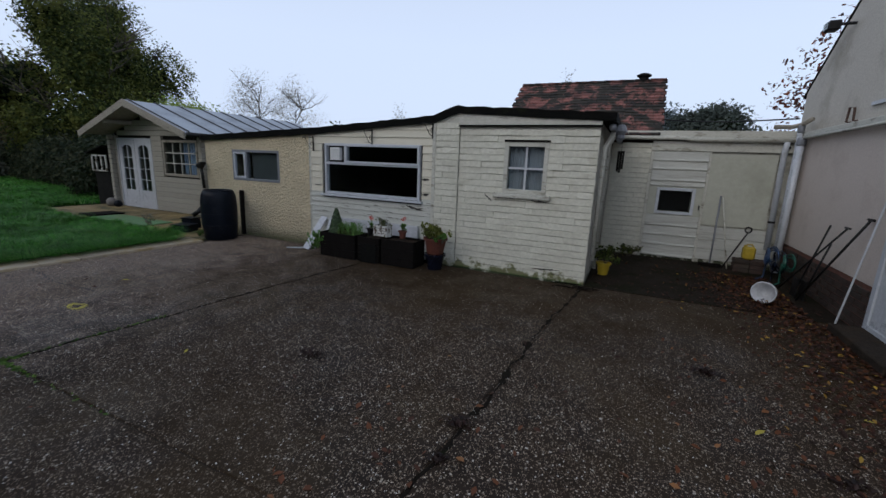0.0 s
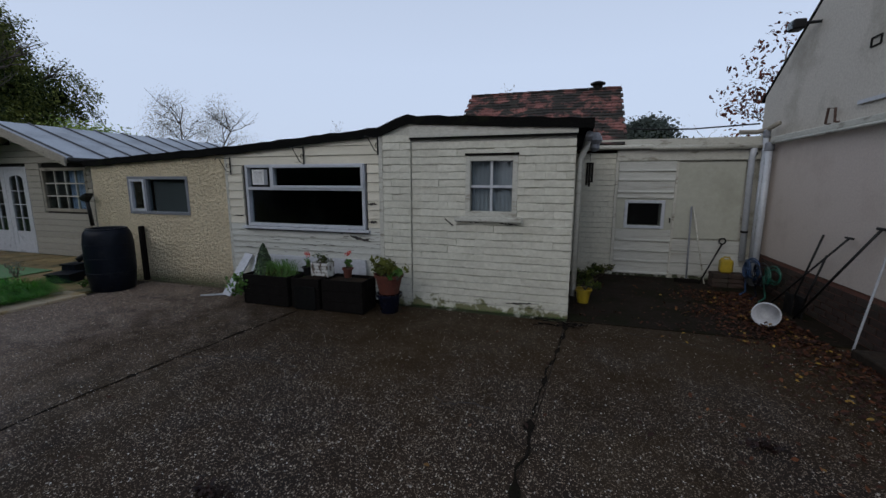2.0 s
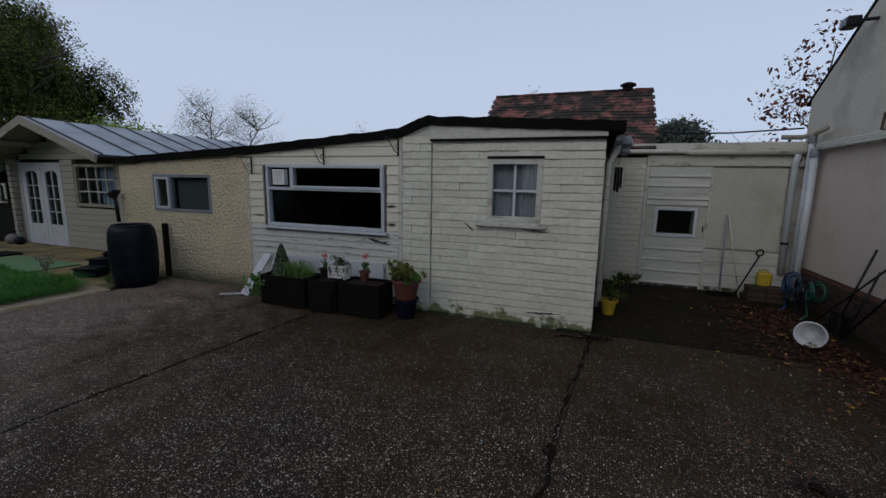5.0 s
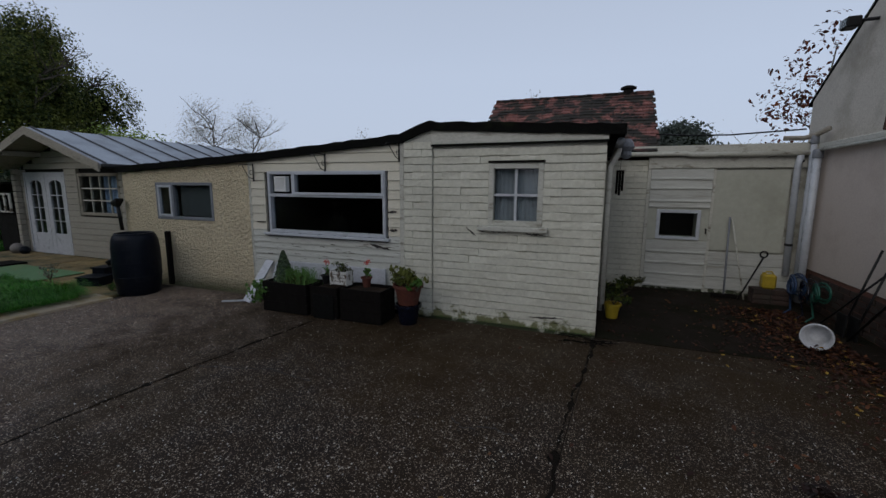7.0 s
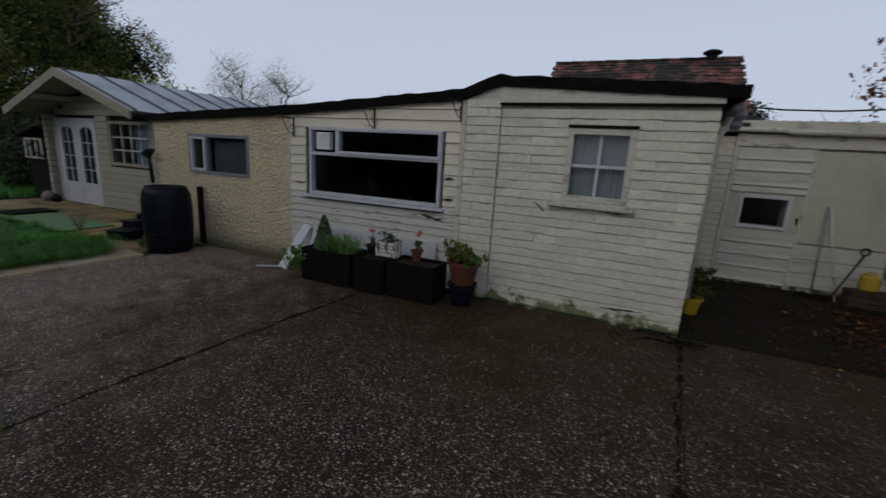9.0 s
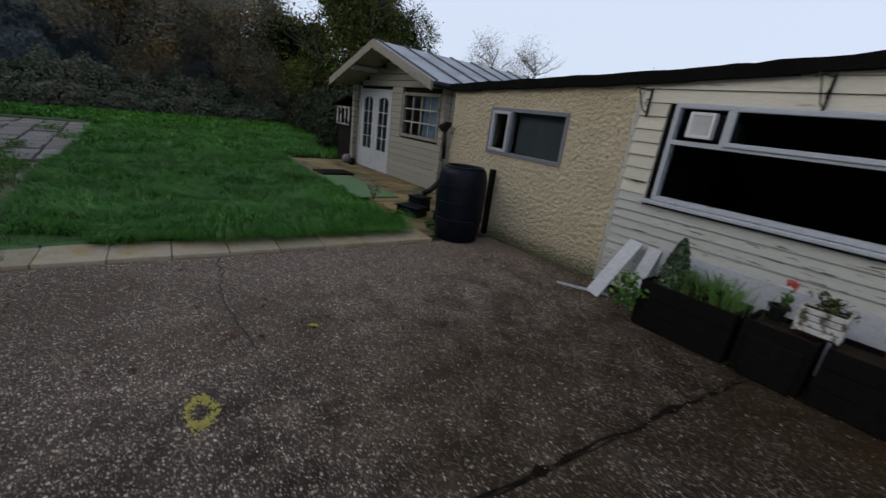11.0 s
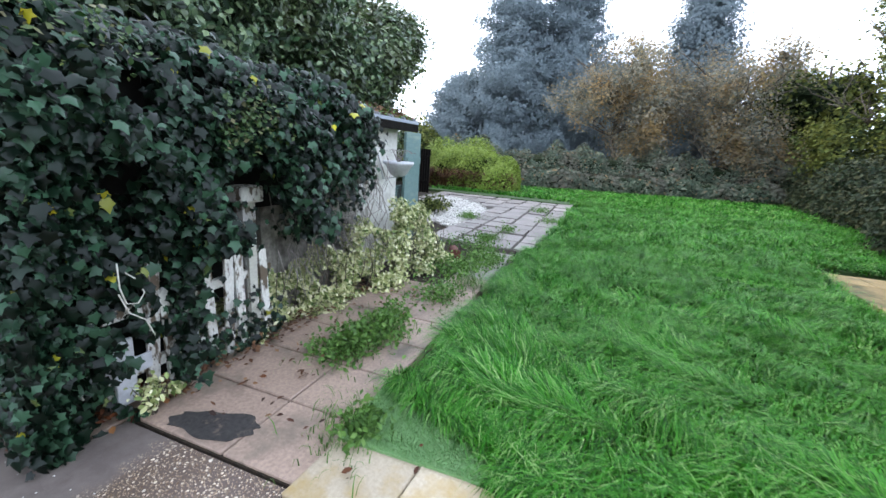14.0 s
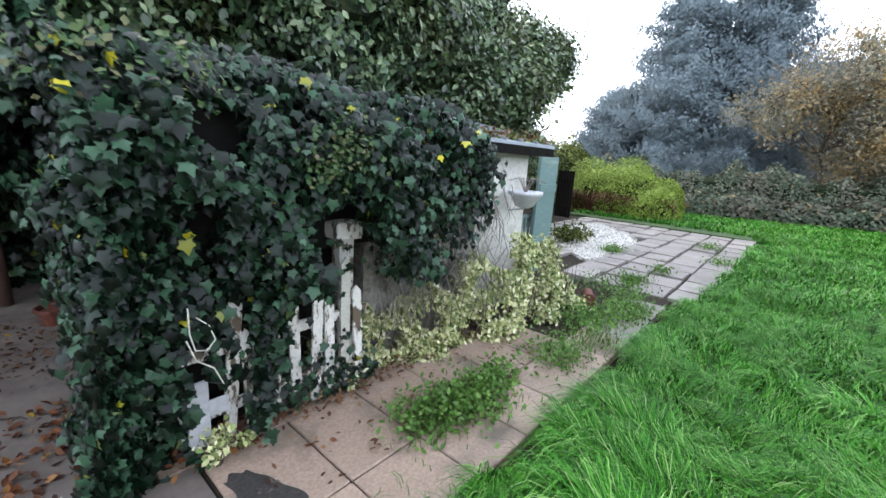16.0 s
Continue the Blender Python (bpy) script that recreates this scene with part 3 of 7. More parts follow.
def slab_piece(x0, x1, y0, y1, parent, mat, name="slab", top=0.0, gap=0.012, thick=0.06, tilt=0.0, label=""):
    bm = box(bmesh.new(), x0 + gap, x1 - gap, y0 + gap, y1 - gap, top - thick, top, 0.006)
    if tilt:
        bmesh.ops.transform(bm, matrix=pose((x0 + x1) / 2, (y0 + y1) / 2, top, R.uniform(-tilt, tilt), R.uniform(-tilt, tilt), 0) @ Matrix.Translation((-(x0 + x1) / 2, -(y0 + y1) / 2, -top)), verts=bm.verts)
    return part(name, bm, mat, parent, label)


def joint_a(y):
    return -0.83 + (y - 1.46) * 0.0825


def joint_b(y):
    return -4.1 + (y - 1.15) * 0.1


def slab_quad(xa, xb, y0, y1, gap=0.0045):
    """A bay of concrete between two long joints, with a slightly worn edge."""
    def ring(o, z):
        g = gap + o
        return [(xa(y0) + g, y0 + g, z), (xb(y0) - g, y0 + g, z), (xb(y1) - g, y1 - g, z), (xa(y1) + g, y1 - g, z)]
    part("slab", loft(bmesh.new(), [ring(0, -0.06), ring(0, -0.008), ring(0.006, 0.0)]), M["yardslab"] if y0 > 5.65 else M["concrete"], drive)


west, east = (lambda y: -7.05), (lambda y: 2.33)
WEST_BAY = [(-7.045, -3.395), (joint_b(-3.4) - 0.005, -3.395), (joint_b(5.62) - 0.005, 5.615), (-6.86, 5.615), (-7.16, 0.745), (-7.225, 0.745), (-7.225, -0.29), (-7.045, -0.29)]
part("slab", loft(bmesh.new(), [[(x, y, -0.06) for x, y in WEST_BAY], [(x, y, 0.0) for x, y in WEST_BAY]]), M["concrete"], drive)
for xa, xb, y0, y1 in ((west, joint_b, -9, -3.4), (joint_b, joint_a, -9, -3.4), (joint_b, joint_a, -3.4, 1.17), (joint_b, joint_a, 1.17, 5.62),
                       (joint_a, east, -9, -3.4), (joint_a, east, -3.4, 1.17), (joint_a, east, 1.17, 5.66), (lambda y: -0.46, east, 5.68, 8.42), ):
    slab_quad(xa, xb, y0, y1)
for x0, y0, y1 in ((-12, -9, -2.6), (-9.5, -2.6, -0.75)):
    part("slab", boxes((x0, -7.06, y0 + 0.005, y1 - 0.005, -0.06, 0.0), bevel=0.006), M["plainconc"], drive)

# lawn
part("joint_fill", boxes((-7.04, 2.32, -8.9, 5.6, -0.049, -0.008)), M["soil"], drive)
part("path_joint_fill", boxes((-12.2, -7.235, -0.26, 0.76, -0.049, 0.006)), M["soil"], drive)
lawn = thing("lawn", "long wet unmown green grass lawn beside the paving", "lawn", kind="structure")
LAWN = [(-7.6, 0.85), (-7.36, 4.45), (-8.0, 4.62), (-12.2, 4.8), (-14.0, 5.0), (-14.0, 6.6), (-18.0, 9.2), (-34.0, 11.0), (-36.0, -3.5), (-19.6, -4.0), (-19.3, 1.3), (-12.0, 1.0), (-8.3, 0.9)]
MAT = [(-8.16, 0.7), (-7.5, 0.7), (-7.5, 1.5), (-7.82, 1.66)]
bm = bmesh.new()
loft(bm, [[(x, y, -0.05) for x, y in LAWN], [(x, y, 0.02) for x, y in LAWN]])
part("turf", bm, M["turf"], lawn)


def inside(x, y, poly):
    ok = np.zeros(len(x), bool)
    for (a, b), (c, d) in zip(poly, poly[1:] + poly[:1]):
        if b != d:
            ok ^= ((b > y) != (d > y)) & (x < (c - a) * (y - b) / (d - b) + a)
    return ok


WAVES = [(f, rng.uniform(0, 2 * np.pi), rng.uniform(0, 2 * np.pi)) for f in (1.1, 2.3, 3.7, 5.1, 6.9, 8.8, 11.0, 14.0, 18.0)]


def swirl(x, y, tone=0.0):
    """Smooth irregular field of about -2 to 2, which tells which way the grass lies and how tall it grows."""
    return sum(np.sin(f * (x * np.cos(d) + y * np.sin(d)) + p + tone + 0.7 * np.sin(f * 0.6 * (y * np.cos(d + 1) - x * np.sin(d + 1)))) for f, d, p in WAVES) * 0.6


def blades(name, x, y, height, width, parent, mat, lean=1.0, z0=0.0, way=None):
    """Bent blades; way: the direction in which each lies, or none to follow the field."""
    n = len(x)
    a = 1.1 * swirl(x, y) + rng.normal(0, 0.5, n) if way is None else way
    k = lean * rng.uniform(0.3, 1.1, n)
    h = height * rng.uniform(0.6, 1.2, n)
    d = np.stack([np.cos(a), np.sin(a), np.zeros(n)], 1)
    s = np.stack([-np.sin(a), np.cos(a), np.zeros(n)], 1) * (width * rng.uniform(0.6, 1.3, n))[:, None]
    b = np.stack([x, y, np.full(n, z0)], 1)
    up = np.array((0, 0, 1.0))
    m1 = b + d * (h * k * 0.25)[:, None] + up * (h * 0.55)[:, None]
    m2 = b + d * (h * k * 0.75)[:, None] + up * (h * (0.95 - 0.2 * k))[:, None]
    tp = b + d * (h * k * 1.25)[:, None] + up * (h * (1.0 - 0.5 * k))[:, None]
    V = np.stack([b - s, b + s, m1 - s * 0.8, m1 + s * 0.8, m2 - s * 0.5, m2 + s * 0.5, tp], 1)
    F = np.array([(0, 1, 3), (0, 3, 2), (2, 3, 5), (2, 5, 4), (4, 5, 6)])[None] + (np.arange(n) * 7)[:, None, None]
    return fast(name, V.reshape(-1, 3), F.reshape(-1, 3), mat, parent, kind="stuff")


def sow(x0, x1, y0, y1, count, poly):
    x, y = rng.uniform(x0, x1, count), rng.uniform(y0, y1, count)
    k = inside(x, y, poly) & ~inside(x, y, MAT)
    return x[k], y[k]


def tufts(x0, x1, y0, y1, count, per, spread, height, width, lean=1.3, poly=LAWN):
    """Grass in tufts: the blades of one tuft lie one way, over the next tuft."""
    cx, cy = sow(x0, x1, y0, y1, count, poly)
    k = len(cx)
    tall = np.clip(1.0 + 0.2 * swirl(cx, cy, 2.0) + rng.normal(0, 0.16, k), 0.4, 1.9)
    rim = np.clip((cx + 7.9) / 0.4, 0, 1) * (cy < 4.6)
    turn = (1.0 * swirl(cx, cy) + rng.normal(0, 0.35, k)) * (1 - 0.8 * rim)
    x, y = np.repeat(cx, per) + rng.normal(0, spread, k * per), np.repeat(cy, per) + rng.normal(0, spread, k * per)
    h = height * np.repeat(tall * (1 + 0.25 * rim), per)
    blades("grass", x, y, h, width, lawn, M["grass"], lean, way=np.repeat(turn, per) + rng.normal(0, 0.22, k * per))


tufts(-10.2, -7.3, 0.95, 4.8, 5600, 22, 0.03, 0.155, 0.0034, 1.35)
tufts(-13.5, -10.2, 1.0, 6.0, 4200, 18, 0.035, 0.16, 0.0045, 1.35)
tufts(-20.0, -13.5, 1.05, 10.0, 6500, 12, 0.05, 0.14, 0.008, 1.2)
x, y = sow(-36, -20.0, -4.2, 11.5, 60000, LAWN)
blades("grass", x, y, 0.14, 0.016, lawn, M["grass"])

# ---- outhouse range ----
TOP = [(-8.13, 1.88), (-5.21, 2.03), (-2.84, 2.21), (-2.6, 2.29), (-2.46, 2.35), (-2.3, 2.33), (-0.26, 2.22)]


def top_at(x):
    return float(np.interp(x, [p[0] for p in TOP], [p[1] for p in TOP]))


range_ = thing("wall_front", "low whitewashed outhouse range of render, boards and painted brick", "outbuilding wall", kind="structure")
RW, BW, SW = (-7.3, -6.05, 1.07, 1.66), (-4.95, -3.06, 0.96, 1.82), (-1.72, -1.1, 1.18, 1.89)


def run(x0, x1, y0, y1, holes, cut=0.03):
    """A wall whose head follows the roof."""
    bm = bmesh.new()
    zt = min(top_at(x0), top_at(x1)) - cut
    wall_with_holes(bm, x0, x1, y0, y1, -0.05, zt, holes)
    loft(bm, [[(x, y0, zt), (x, y1, zt), (x, y1, top_at(x) - cut + 0.001), (x, y0, top_at(x) - cut + 0.001)] for x in (x0, x1)])
    return bm


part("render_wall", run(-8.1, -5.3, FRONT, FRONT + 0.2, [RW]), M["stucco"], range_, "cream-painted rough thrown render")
part("board_backing", run(-5.3, -2.8, FRONT + 0.03, FRONT + 0.2, [BW]), M["darkwood"], range_)
part("brick_bed", run(-2.8, -0.475, FRONT + 0.012, FRONT + 0.2, [SW]), M["mortar"], range_)
part("end_wall", boxes((-8.1, -7.95, FRONT + 0.2, 8.6, -0.05, 1.85)), M["stucco"], range_)
part("side_wall", boxes((-0.66, -0.475, FRONT + 0.2, 8.45, -0.05, 2.16)), M["mortar"], range_)
# Near-black inner faces: the rooms' shade is in their colour.
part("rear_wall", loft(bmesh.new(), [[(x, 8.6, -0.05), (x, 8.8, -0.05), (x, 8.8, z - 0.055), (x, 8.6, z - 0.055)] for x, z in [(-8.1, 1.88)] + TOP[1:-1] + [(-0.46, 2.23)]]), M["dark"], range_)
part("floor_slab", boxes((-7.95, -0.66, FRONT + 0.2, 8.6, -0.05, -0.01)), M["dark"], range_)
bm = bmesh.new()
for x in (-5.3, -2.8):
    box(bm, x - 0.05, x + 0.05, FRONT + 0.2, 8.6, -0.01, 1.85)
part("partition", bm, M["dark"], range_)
roof = thing("roof_front", "black felted low roof with sagging lumpy edge", "roof", kind="structure")
bm = bmesh.new()
xs = list(np.linspace(-8.16, -0.3, 60))
loft(bm, [[(x, FRONT - 0.07 + 0.01 * R.random(), top_at(x) - 0.055 - 0.012 * R.random()), (x, 8.85, top_at(x) - 0.05), (x, 8.85, top_at(x) + 0.01), (x, FRONT + 0.1, top_at(x) + 0.05), (x, FRONT - 0.08 - 0.012 * R.random(), top_at(x) + 0.03 + 0.016 * R.random())] for x in xs])
part("felt", bm, M["felt"], roof, smooth=False)

# windows of the range


def frame_of(bm, x0, x1, z0, z1, w, y0, y1):
    for r in ((x0, x0 + w, y0, y1, z0, z1), (x1 - w, x1, y0, y1, z0, z1), (x0 + w, x1 - w, y0, y1, z0, z0 + w), (x0 + w, x1 - w, y0, y1, z1 - w, z1)):
        box(bm, *r, bevel=0.004)
    return bm


w = thing("window_1", "white-framed casement and fixed window with pale blind", "window", (-6.7, FRONT, 1.07), kind="structure")
bm = frame_of(bmesh.new(), -7.3, -6.05, 1.07, 1.66, 0.045, FRONT - 0.012, FRONT + 0.07)
box(bm, -6.94, -6.9, FRONT - 0.01, FRONT + 0.07, 1.115, 1.615)
part("window_frame", bm, M["lead"], w)
part("casement", frame_of(bmesh.new(), -7.255, -6.94, 1.115, 1.615, 0.035, FRONT - 0.02, FRONT + 0.04), M["upvc"], w)
pane(w, -7.222, -6.973, FRONT + 0.02, 1.148, 1.582)
pane(w, -6.9, -6.095, FRONT + 0.03, 1.115, 1.615)

w = thing("window_2", "wide white-framed window with top light and dark panes", "window", (-4.0, FRONT, 0.96), kind="structure")
bm = frame_of(bmesh.new(), -4.95, -3.06, 0.96, 1.82, 0.042, FRONT - 0.03, FRONT + 0.06)
box(bm, -4.908, -3.102, FRONT - 0.028, FRONT + 0.06, 1.47, 1.51)
box(bm, -4.53, -4.48, FRONT - 0.028, FRONT + 0.06, 1.51, 1.778)
part("window_frame", bm, M["upvc"], w)
part("top_light_frame", frame_of(bmesh.new(), -4.5, -3.07, 1.495, 1.81, 0.038, FRONT - 0.045, FRONT - 0.01), M["upvc"], w)
pane(w, -4.908, -3.102, FRONT + 0.03, 1.002, 1.47)
pane(w, -4.908, -4.53, FRONT + 0.03, 1.51, 1.778)
pane(w, -4.48, -3.102, FRONT + 0.03, 1.51, 1.778)
part("window_sill", boxes((-5.03, -3.0, FRONT - 0.07, FRONT + 0.02, 0.92, 0.956), bevel=0.006), M["upvc"], w)

w = thing("window_3", "small four-pane cream window with net curtain", "window", (-1.41, FRONT, 1.18), kind="structure")
part("window_frame", frame_of(bmesh.new(), -1.72, -1.1, 1.18, 1.89, 0.06, FRONT - 0.015, FRONT + 0.08), M["trimwood"], w)
bm = boxes((-1.424, -1.396, FRONT + 0.02, FRONT + 0.06, 1.24, 1.83), (-1.66, -1.424, FRONT + 0.02, FRONT + 0.058, 1.52, 1.548), (-1.396, -1.16, FRONT + 0.02, FRONT + 0.058, 1.52, 1.548))
part("glazing_bar", bm, M["white"], w)
for a, b in ((-1.66, -1.424), (-1.396, -1.16)):
    for c, d in ((1.24, 1.52), (1.548, 1.83)):
        pane(w, a, b, FRONT + 0.035, c, d)
part("window_sill", boxes((-1.84, -1.03, FRONT - 0.07, FRONT + 0.05, 1.115, 1.178), bevel=0.01), M["trimwood"], w, "flaking cream sill")
part("head_trim", boxes((-1.725, -1.09, FRONT - 0.035, FRONT - 0.002, 1.895, 1.92), bevel=0.004), M["darkwood"], w, "dark weathered drip strip")

# ---- cabin ----
CY = 6.68
cabin = thing("log_cabin", "weathered cream timber log cabin with overhanging gable roof", "garden cabin", (-11.3, CY, 0))
# Cabin lining near-black, its unlit inside put into the colour.
for r_ in ((-13.2, -13.0, 0, 1.95), (-13.0, -11.5, 1.86, 1.95), (-13.0, -11.5, 0, 0.04), (-11.5, -11.02, 0, 1.95), (-11.02, -9.68, 0, 0.96), (-11.02, -9.68, 1.85, 1.95), (-9.68, -9.4, 0, 1.95)):
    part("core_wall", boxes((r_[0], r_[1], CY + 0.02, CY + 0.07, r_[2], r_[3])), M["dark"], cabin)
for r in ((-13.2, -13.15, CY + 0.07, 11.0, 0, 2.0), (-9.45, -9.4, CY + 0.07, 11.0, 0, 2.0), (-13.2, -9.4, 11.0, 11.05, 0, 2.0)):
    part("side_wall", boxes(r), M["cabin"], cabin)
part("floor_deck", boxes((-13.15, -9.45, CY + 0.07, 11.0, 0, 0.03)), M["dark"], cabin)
for i in range(15):
    part("board", boxes((-9.4, -9.375, CY + 0.0, 8.5, 0.03 + i * 0.128, 0.03 + (i + 1) * 0.128 - 0.006), bevel=0.006), M["cabin"], cabin)
AX, AZ, EZ, FY = -11.25, 2.74, 2.0, 5.98
XL, XR = -13.4, -9.08


def slope_z(x):
    return AZ - (AZ - EZ) * (abs(x - AX) / ((AX - XL) if x < AX else (XR - AX)))


bm = bmesh.new()
loft(bm, [[(x, y, slope_z(x) - 0.05) for x in (XL + 0.2, AX, XR - 0.2)] + [(x, y, 1.93) for x in (XR - 0.2, XL + 0.2)] for y in (CY + 0.02, CY + 0.07)])
part("gable", bm, M["dark"], cabin)
rf = part("cabin_roof", loft(bmesh.new(), [[(XL, y, EZ - 0.03), (AX, y, AZ - 0.03), (XR, y, EZ - 0.03), (XR, y, EZ), (AX, y, AZ), (XL, y, EZ)] for y in (FY, 11.4)]), M["sheet"], cabin, "pale grey ribbed roof sheet")
for s, xe in ((1, XR), (-1, XL)):
    bm = bmesh.new()
    for i in range(9):
        y = FY + 0.1 + i * 0.62
        loft(bm, [[(x, y - 0.02, slope_z(x) + 0.002), (x, y + 0.02, slope_z(x) + 0.002), (x, y + 0.012, slope_z(x) + 0.03), (x, y - 0.012, slope_z(x) + 0.03)] for x in (AX, xe)])
    part("rib", bm, M["rib"], rf)
    bm = bmesh.new()
    loft(bm, [[(x, FY - 0.03, slope_z(x) - 0.15), (x, FY + 0.0, slope_z(x) - 0.15), (x, FY + 0.0, slope_z(x) + 0.01), (x, FY - 0.03, slope_z(x) + 0.01)] for x in (AX, xe)])
    part("bargeboard", bm, M["barge"], cabin)
bm = bmesh.new()
loft(bm, [[(x, y, slope_z(x) - 0.06) for x in (XL, AX, XR)] + [(x, y, slope_z(x) - 0.035) for x in (XR, AX, XL)] for y in (FY, CY + 0.03)])
soffit_mesh = bm
for x in (-12.3, -10.2, AX - 0.05):
    part("purlin", boxes((x, x + 0.09, FY + 0.02, CY + 0.0, slope_z(x + 0.045) - 0.19, slope_z(x + 0.045) - 0.09), bevel=0.005), M["cabin"], cabin)
part("soffit", soffit_mesh, M["barge"], cabin)
part("eave_gutter", tube(bmesh.new(), [(XR + 0.04, FY + 0.02, EZ - 0.05), (XR + 0.04, 9.5, EZ - 0.05)], 0.05), M["black"], cabin, smooth=True)

# boards of the cabin front
cab_boards = []
for i in range(20):
    z0, z1 = 0.03 + i * 0.128, 0.03 + (i + 1) * 0.128 - 0.006
    lo = -13.27 if z0 < 1.95 else AX - (AX - XL) * (AZ - 0.08 - z1) / (AZ - EZ)
    hi = -9.33 if z0 < 1.95 else AX + (XR - AX) * (AZ - 0.08 - z1) / (AZ - EZ)
    spans = [(lo, hi)]
    if z0 < 1.86:
        spans = [(lo, -13.03), (-11.47, hi)]
        if z1 > 0.96 and z0 < 1.85:
            spans = [(lo, -13.03), (-11.47, -11.05), (-9.65, hi)]
    cab_boards += [(a, b, z0, z1) for a, b in spans if b - a > 0.05]
w = thing("window_4", "twelve-pane timber cabin window with blue curtain", "window", (-10.35, CY, 0.96), kind="structure")
part("window_frame", frame_of(bmesh.new(), -11.02, -9.68, 0.96, 1.85, 0.06, CY - 0.05, CY + 0.06), M["barge"], w)
bm = bmesh.new()
for k in (1, 2, 3):
    x = -10.96 + k * 1.22 / 4
    box(bm, x - 0.009, x + 0.009, CY - 0.02, CY + 0.02, 1.02, 1.79)
for k in (1, 2):
    z = 1.02 + k * 0.77 / 3
    box(bm, -10.96, -9.74, CY - 0.017, CY + 0.017, z - 0.012, z + 0.012)
part("glazing_bar", bm, M["trimwood"], w)
pane(w, -10.96, -9.74, CY, 1.02, 1.79)

drs = thing("door_1", "white glazed double garden doors with arched top panes", "door", (-12.25, CY, 0), kind="structure")
part("door_frame", frame_of(bmesh.new(), -13.02, -11.48, 0.03, 1.88, 0.04, CY - 0.05, CY + 0.06), M["white"], drs)
for x0, x1 in ((-12.98, -12.255), (-12.245, -11.52)):
    leaf = thing("door_leaf", "white glazed door leaf", "door leaf", (x0, CY, 0))
    del leaf["category"]
    hang(leaf, drs)
    leaf.matrix_parent_inverse = place_of(drs).inverted()
    bm = frame_of(bmesh.new(), x0, x1, 0.07, 1.84, 0.14, CY - 0.03, CY + 0.02)
    box(bm, x0 + 0.14, x1 - 0.14, CY - 0.025, CY + 0.015, 0.21, 0.5, 0.006)
    xc, hw = (x0 + x1) / 2, (x1 - x0) / 2 - 0.14
    loft(bm, [[(xc + hw * u, yy, zz) for u, zz in [(-1, 1.71), (1, 1.71)] + [(1 - 0.25 * q, 1.71 - 0.075 * abs(1 - 0.25 * q) ** 2.2) for q in range(9)]] for yy in (CY - 0.028, CY + 0.015)])
    part("stile", bm, M["white"], leaf)
    bm = bmesh.new()
    for k in (1,):
        x = x0 + 0.14 + k * (x1 - x0 - 0.28) / 2
        box(bm, x - 0.012, x + 0.012, CY - 0.02, CY + 0.01, 0.5, 1.75)
    for k in (1, 2, 3):
        z = 0.5 + k * 0.29
        box(bm, x0 + 0.09, x1 - 0.09, CY - 0.017, CY + 0.008, z - 0.008, z + 0.008)
    part("glazing_bar", bm, M["white"], leaf)
    pane(leaf, x0 + 0.09, x1 - 0.09, CY - 0.005, 0.5, 1.75)

# ---- yard back wall, old tiled roof, house gable ----
BY = 8.45
back = thing("wall_back", "painted brick and board wall closing the yard", "outbuilding wall", kind="structure")
part("back_bed", wall_with_holes(bmesh.new(), -0.475, 2.33, BY + 0.012, BY + 0.2, -0.05, 2.0, [(0.42, 0.94, 0.86, 1.25)]), M["mortar"], back)
part("fascia", boxes((0.2, 2.32, BY - 0.06, BY + 0.01, 1.93, 2.1), (-0.4, 2.32, BY - 0.09, BY + 0.15, 2.12, 2.27), bevel=0.004), M["trimwood"], back, "peeling cream fascia board")
part("cement_panel", boxes((1.14, 2.06, BY - 0.03, BY + 0.01, 0.68, 1.9)), M["panel"], back, "plain grey-green cement panel")
part("flat_roof", boxes((-0.45, 2.33, BY + 0.15, 11.0, 2.2, 2.26)), M["felt"], back)
# Added near-black lining, so the room behind the pane reads unlit.
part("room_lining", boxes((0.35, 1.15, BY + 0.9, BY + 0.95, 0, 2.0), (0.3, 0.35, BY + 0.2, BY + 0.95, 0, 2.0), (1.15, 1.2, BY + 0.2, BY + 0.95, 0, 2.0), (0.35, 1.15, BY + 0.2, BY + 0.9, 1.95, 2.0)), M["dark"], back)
d2 = thing("door_2", "ribbed pale boarded door with small dark pane", "door", (0.23, BY, 0), kind="structure")
bm = bmesh.new()
wall_with_holes(bm, 0.25, 1.1, BY - 0.035, BY + 0.01, 0.04, 1.96, [(0.42, 0.94, 0.86, 1.25)])
part("door_leaf", bm, M["panel"], d2)
for z0, z1 in ((0.04, 0.24), (0.243, 0.42), (0.423, 0.595), (0.6, 0.8), (1.315, 1.4), (1.403, 1.6), (1.603, 1.75), (1.753, 1.92)):
    bm = loft(bmesh.new(), [[(x, BY - 0.036, z0), (x, BY - 0.058, z0 + 0.004), (x, BY - 0.062, z0 + 0.02), (x, BY - 0.05, z0 + 0.05), (x, BY - 0.044, z1 - 0.004), (x, BY - 0.036, z1)] for x in (0.252, 1.098)])
    part("door_board", bm, M["doorboard"], d2, "pale weathered lapped board")
part("pane_frame", frame_of(bmesh.new(), 0.375, 0.985, 0.82, 1.29, 0.05, BY - 0.062, BY - 0.03), M["upvc"], d2)
pane(d2, 0.42, 0.94, BY - 0.04, 0.865, 1.245)
part("handle", tube(bmesh.new(), [(1.06, BY - 0.05, 1.0), (1.06, BY - 0.1, 1.0), (1.06, BY - 0.1, 0.93)], 0.01), M["black"], d2)

house = thing("house_gable", "tall roughcast house gable with painted lower wall", "house", (2.33, 5, 0))
bm = bmesh.new()
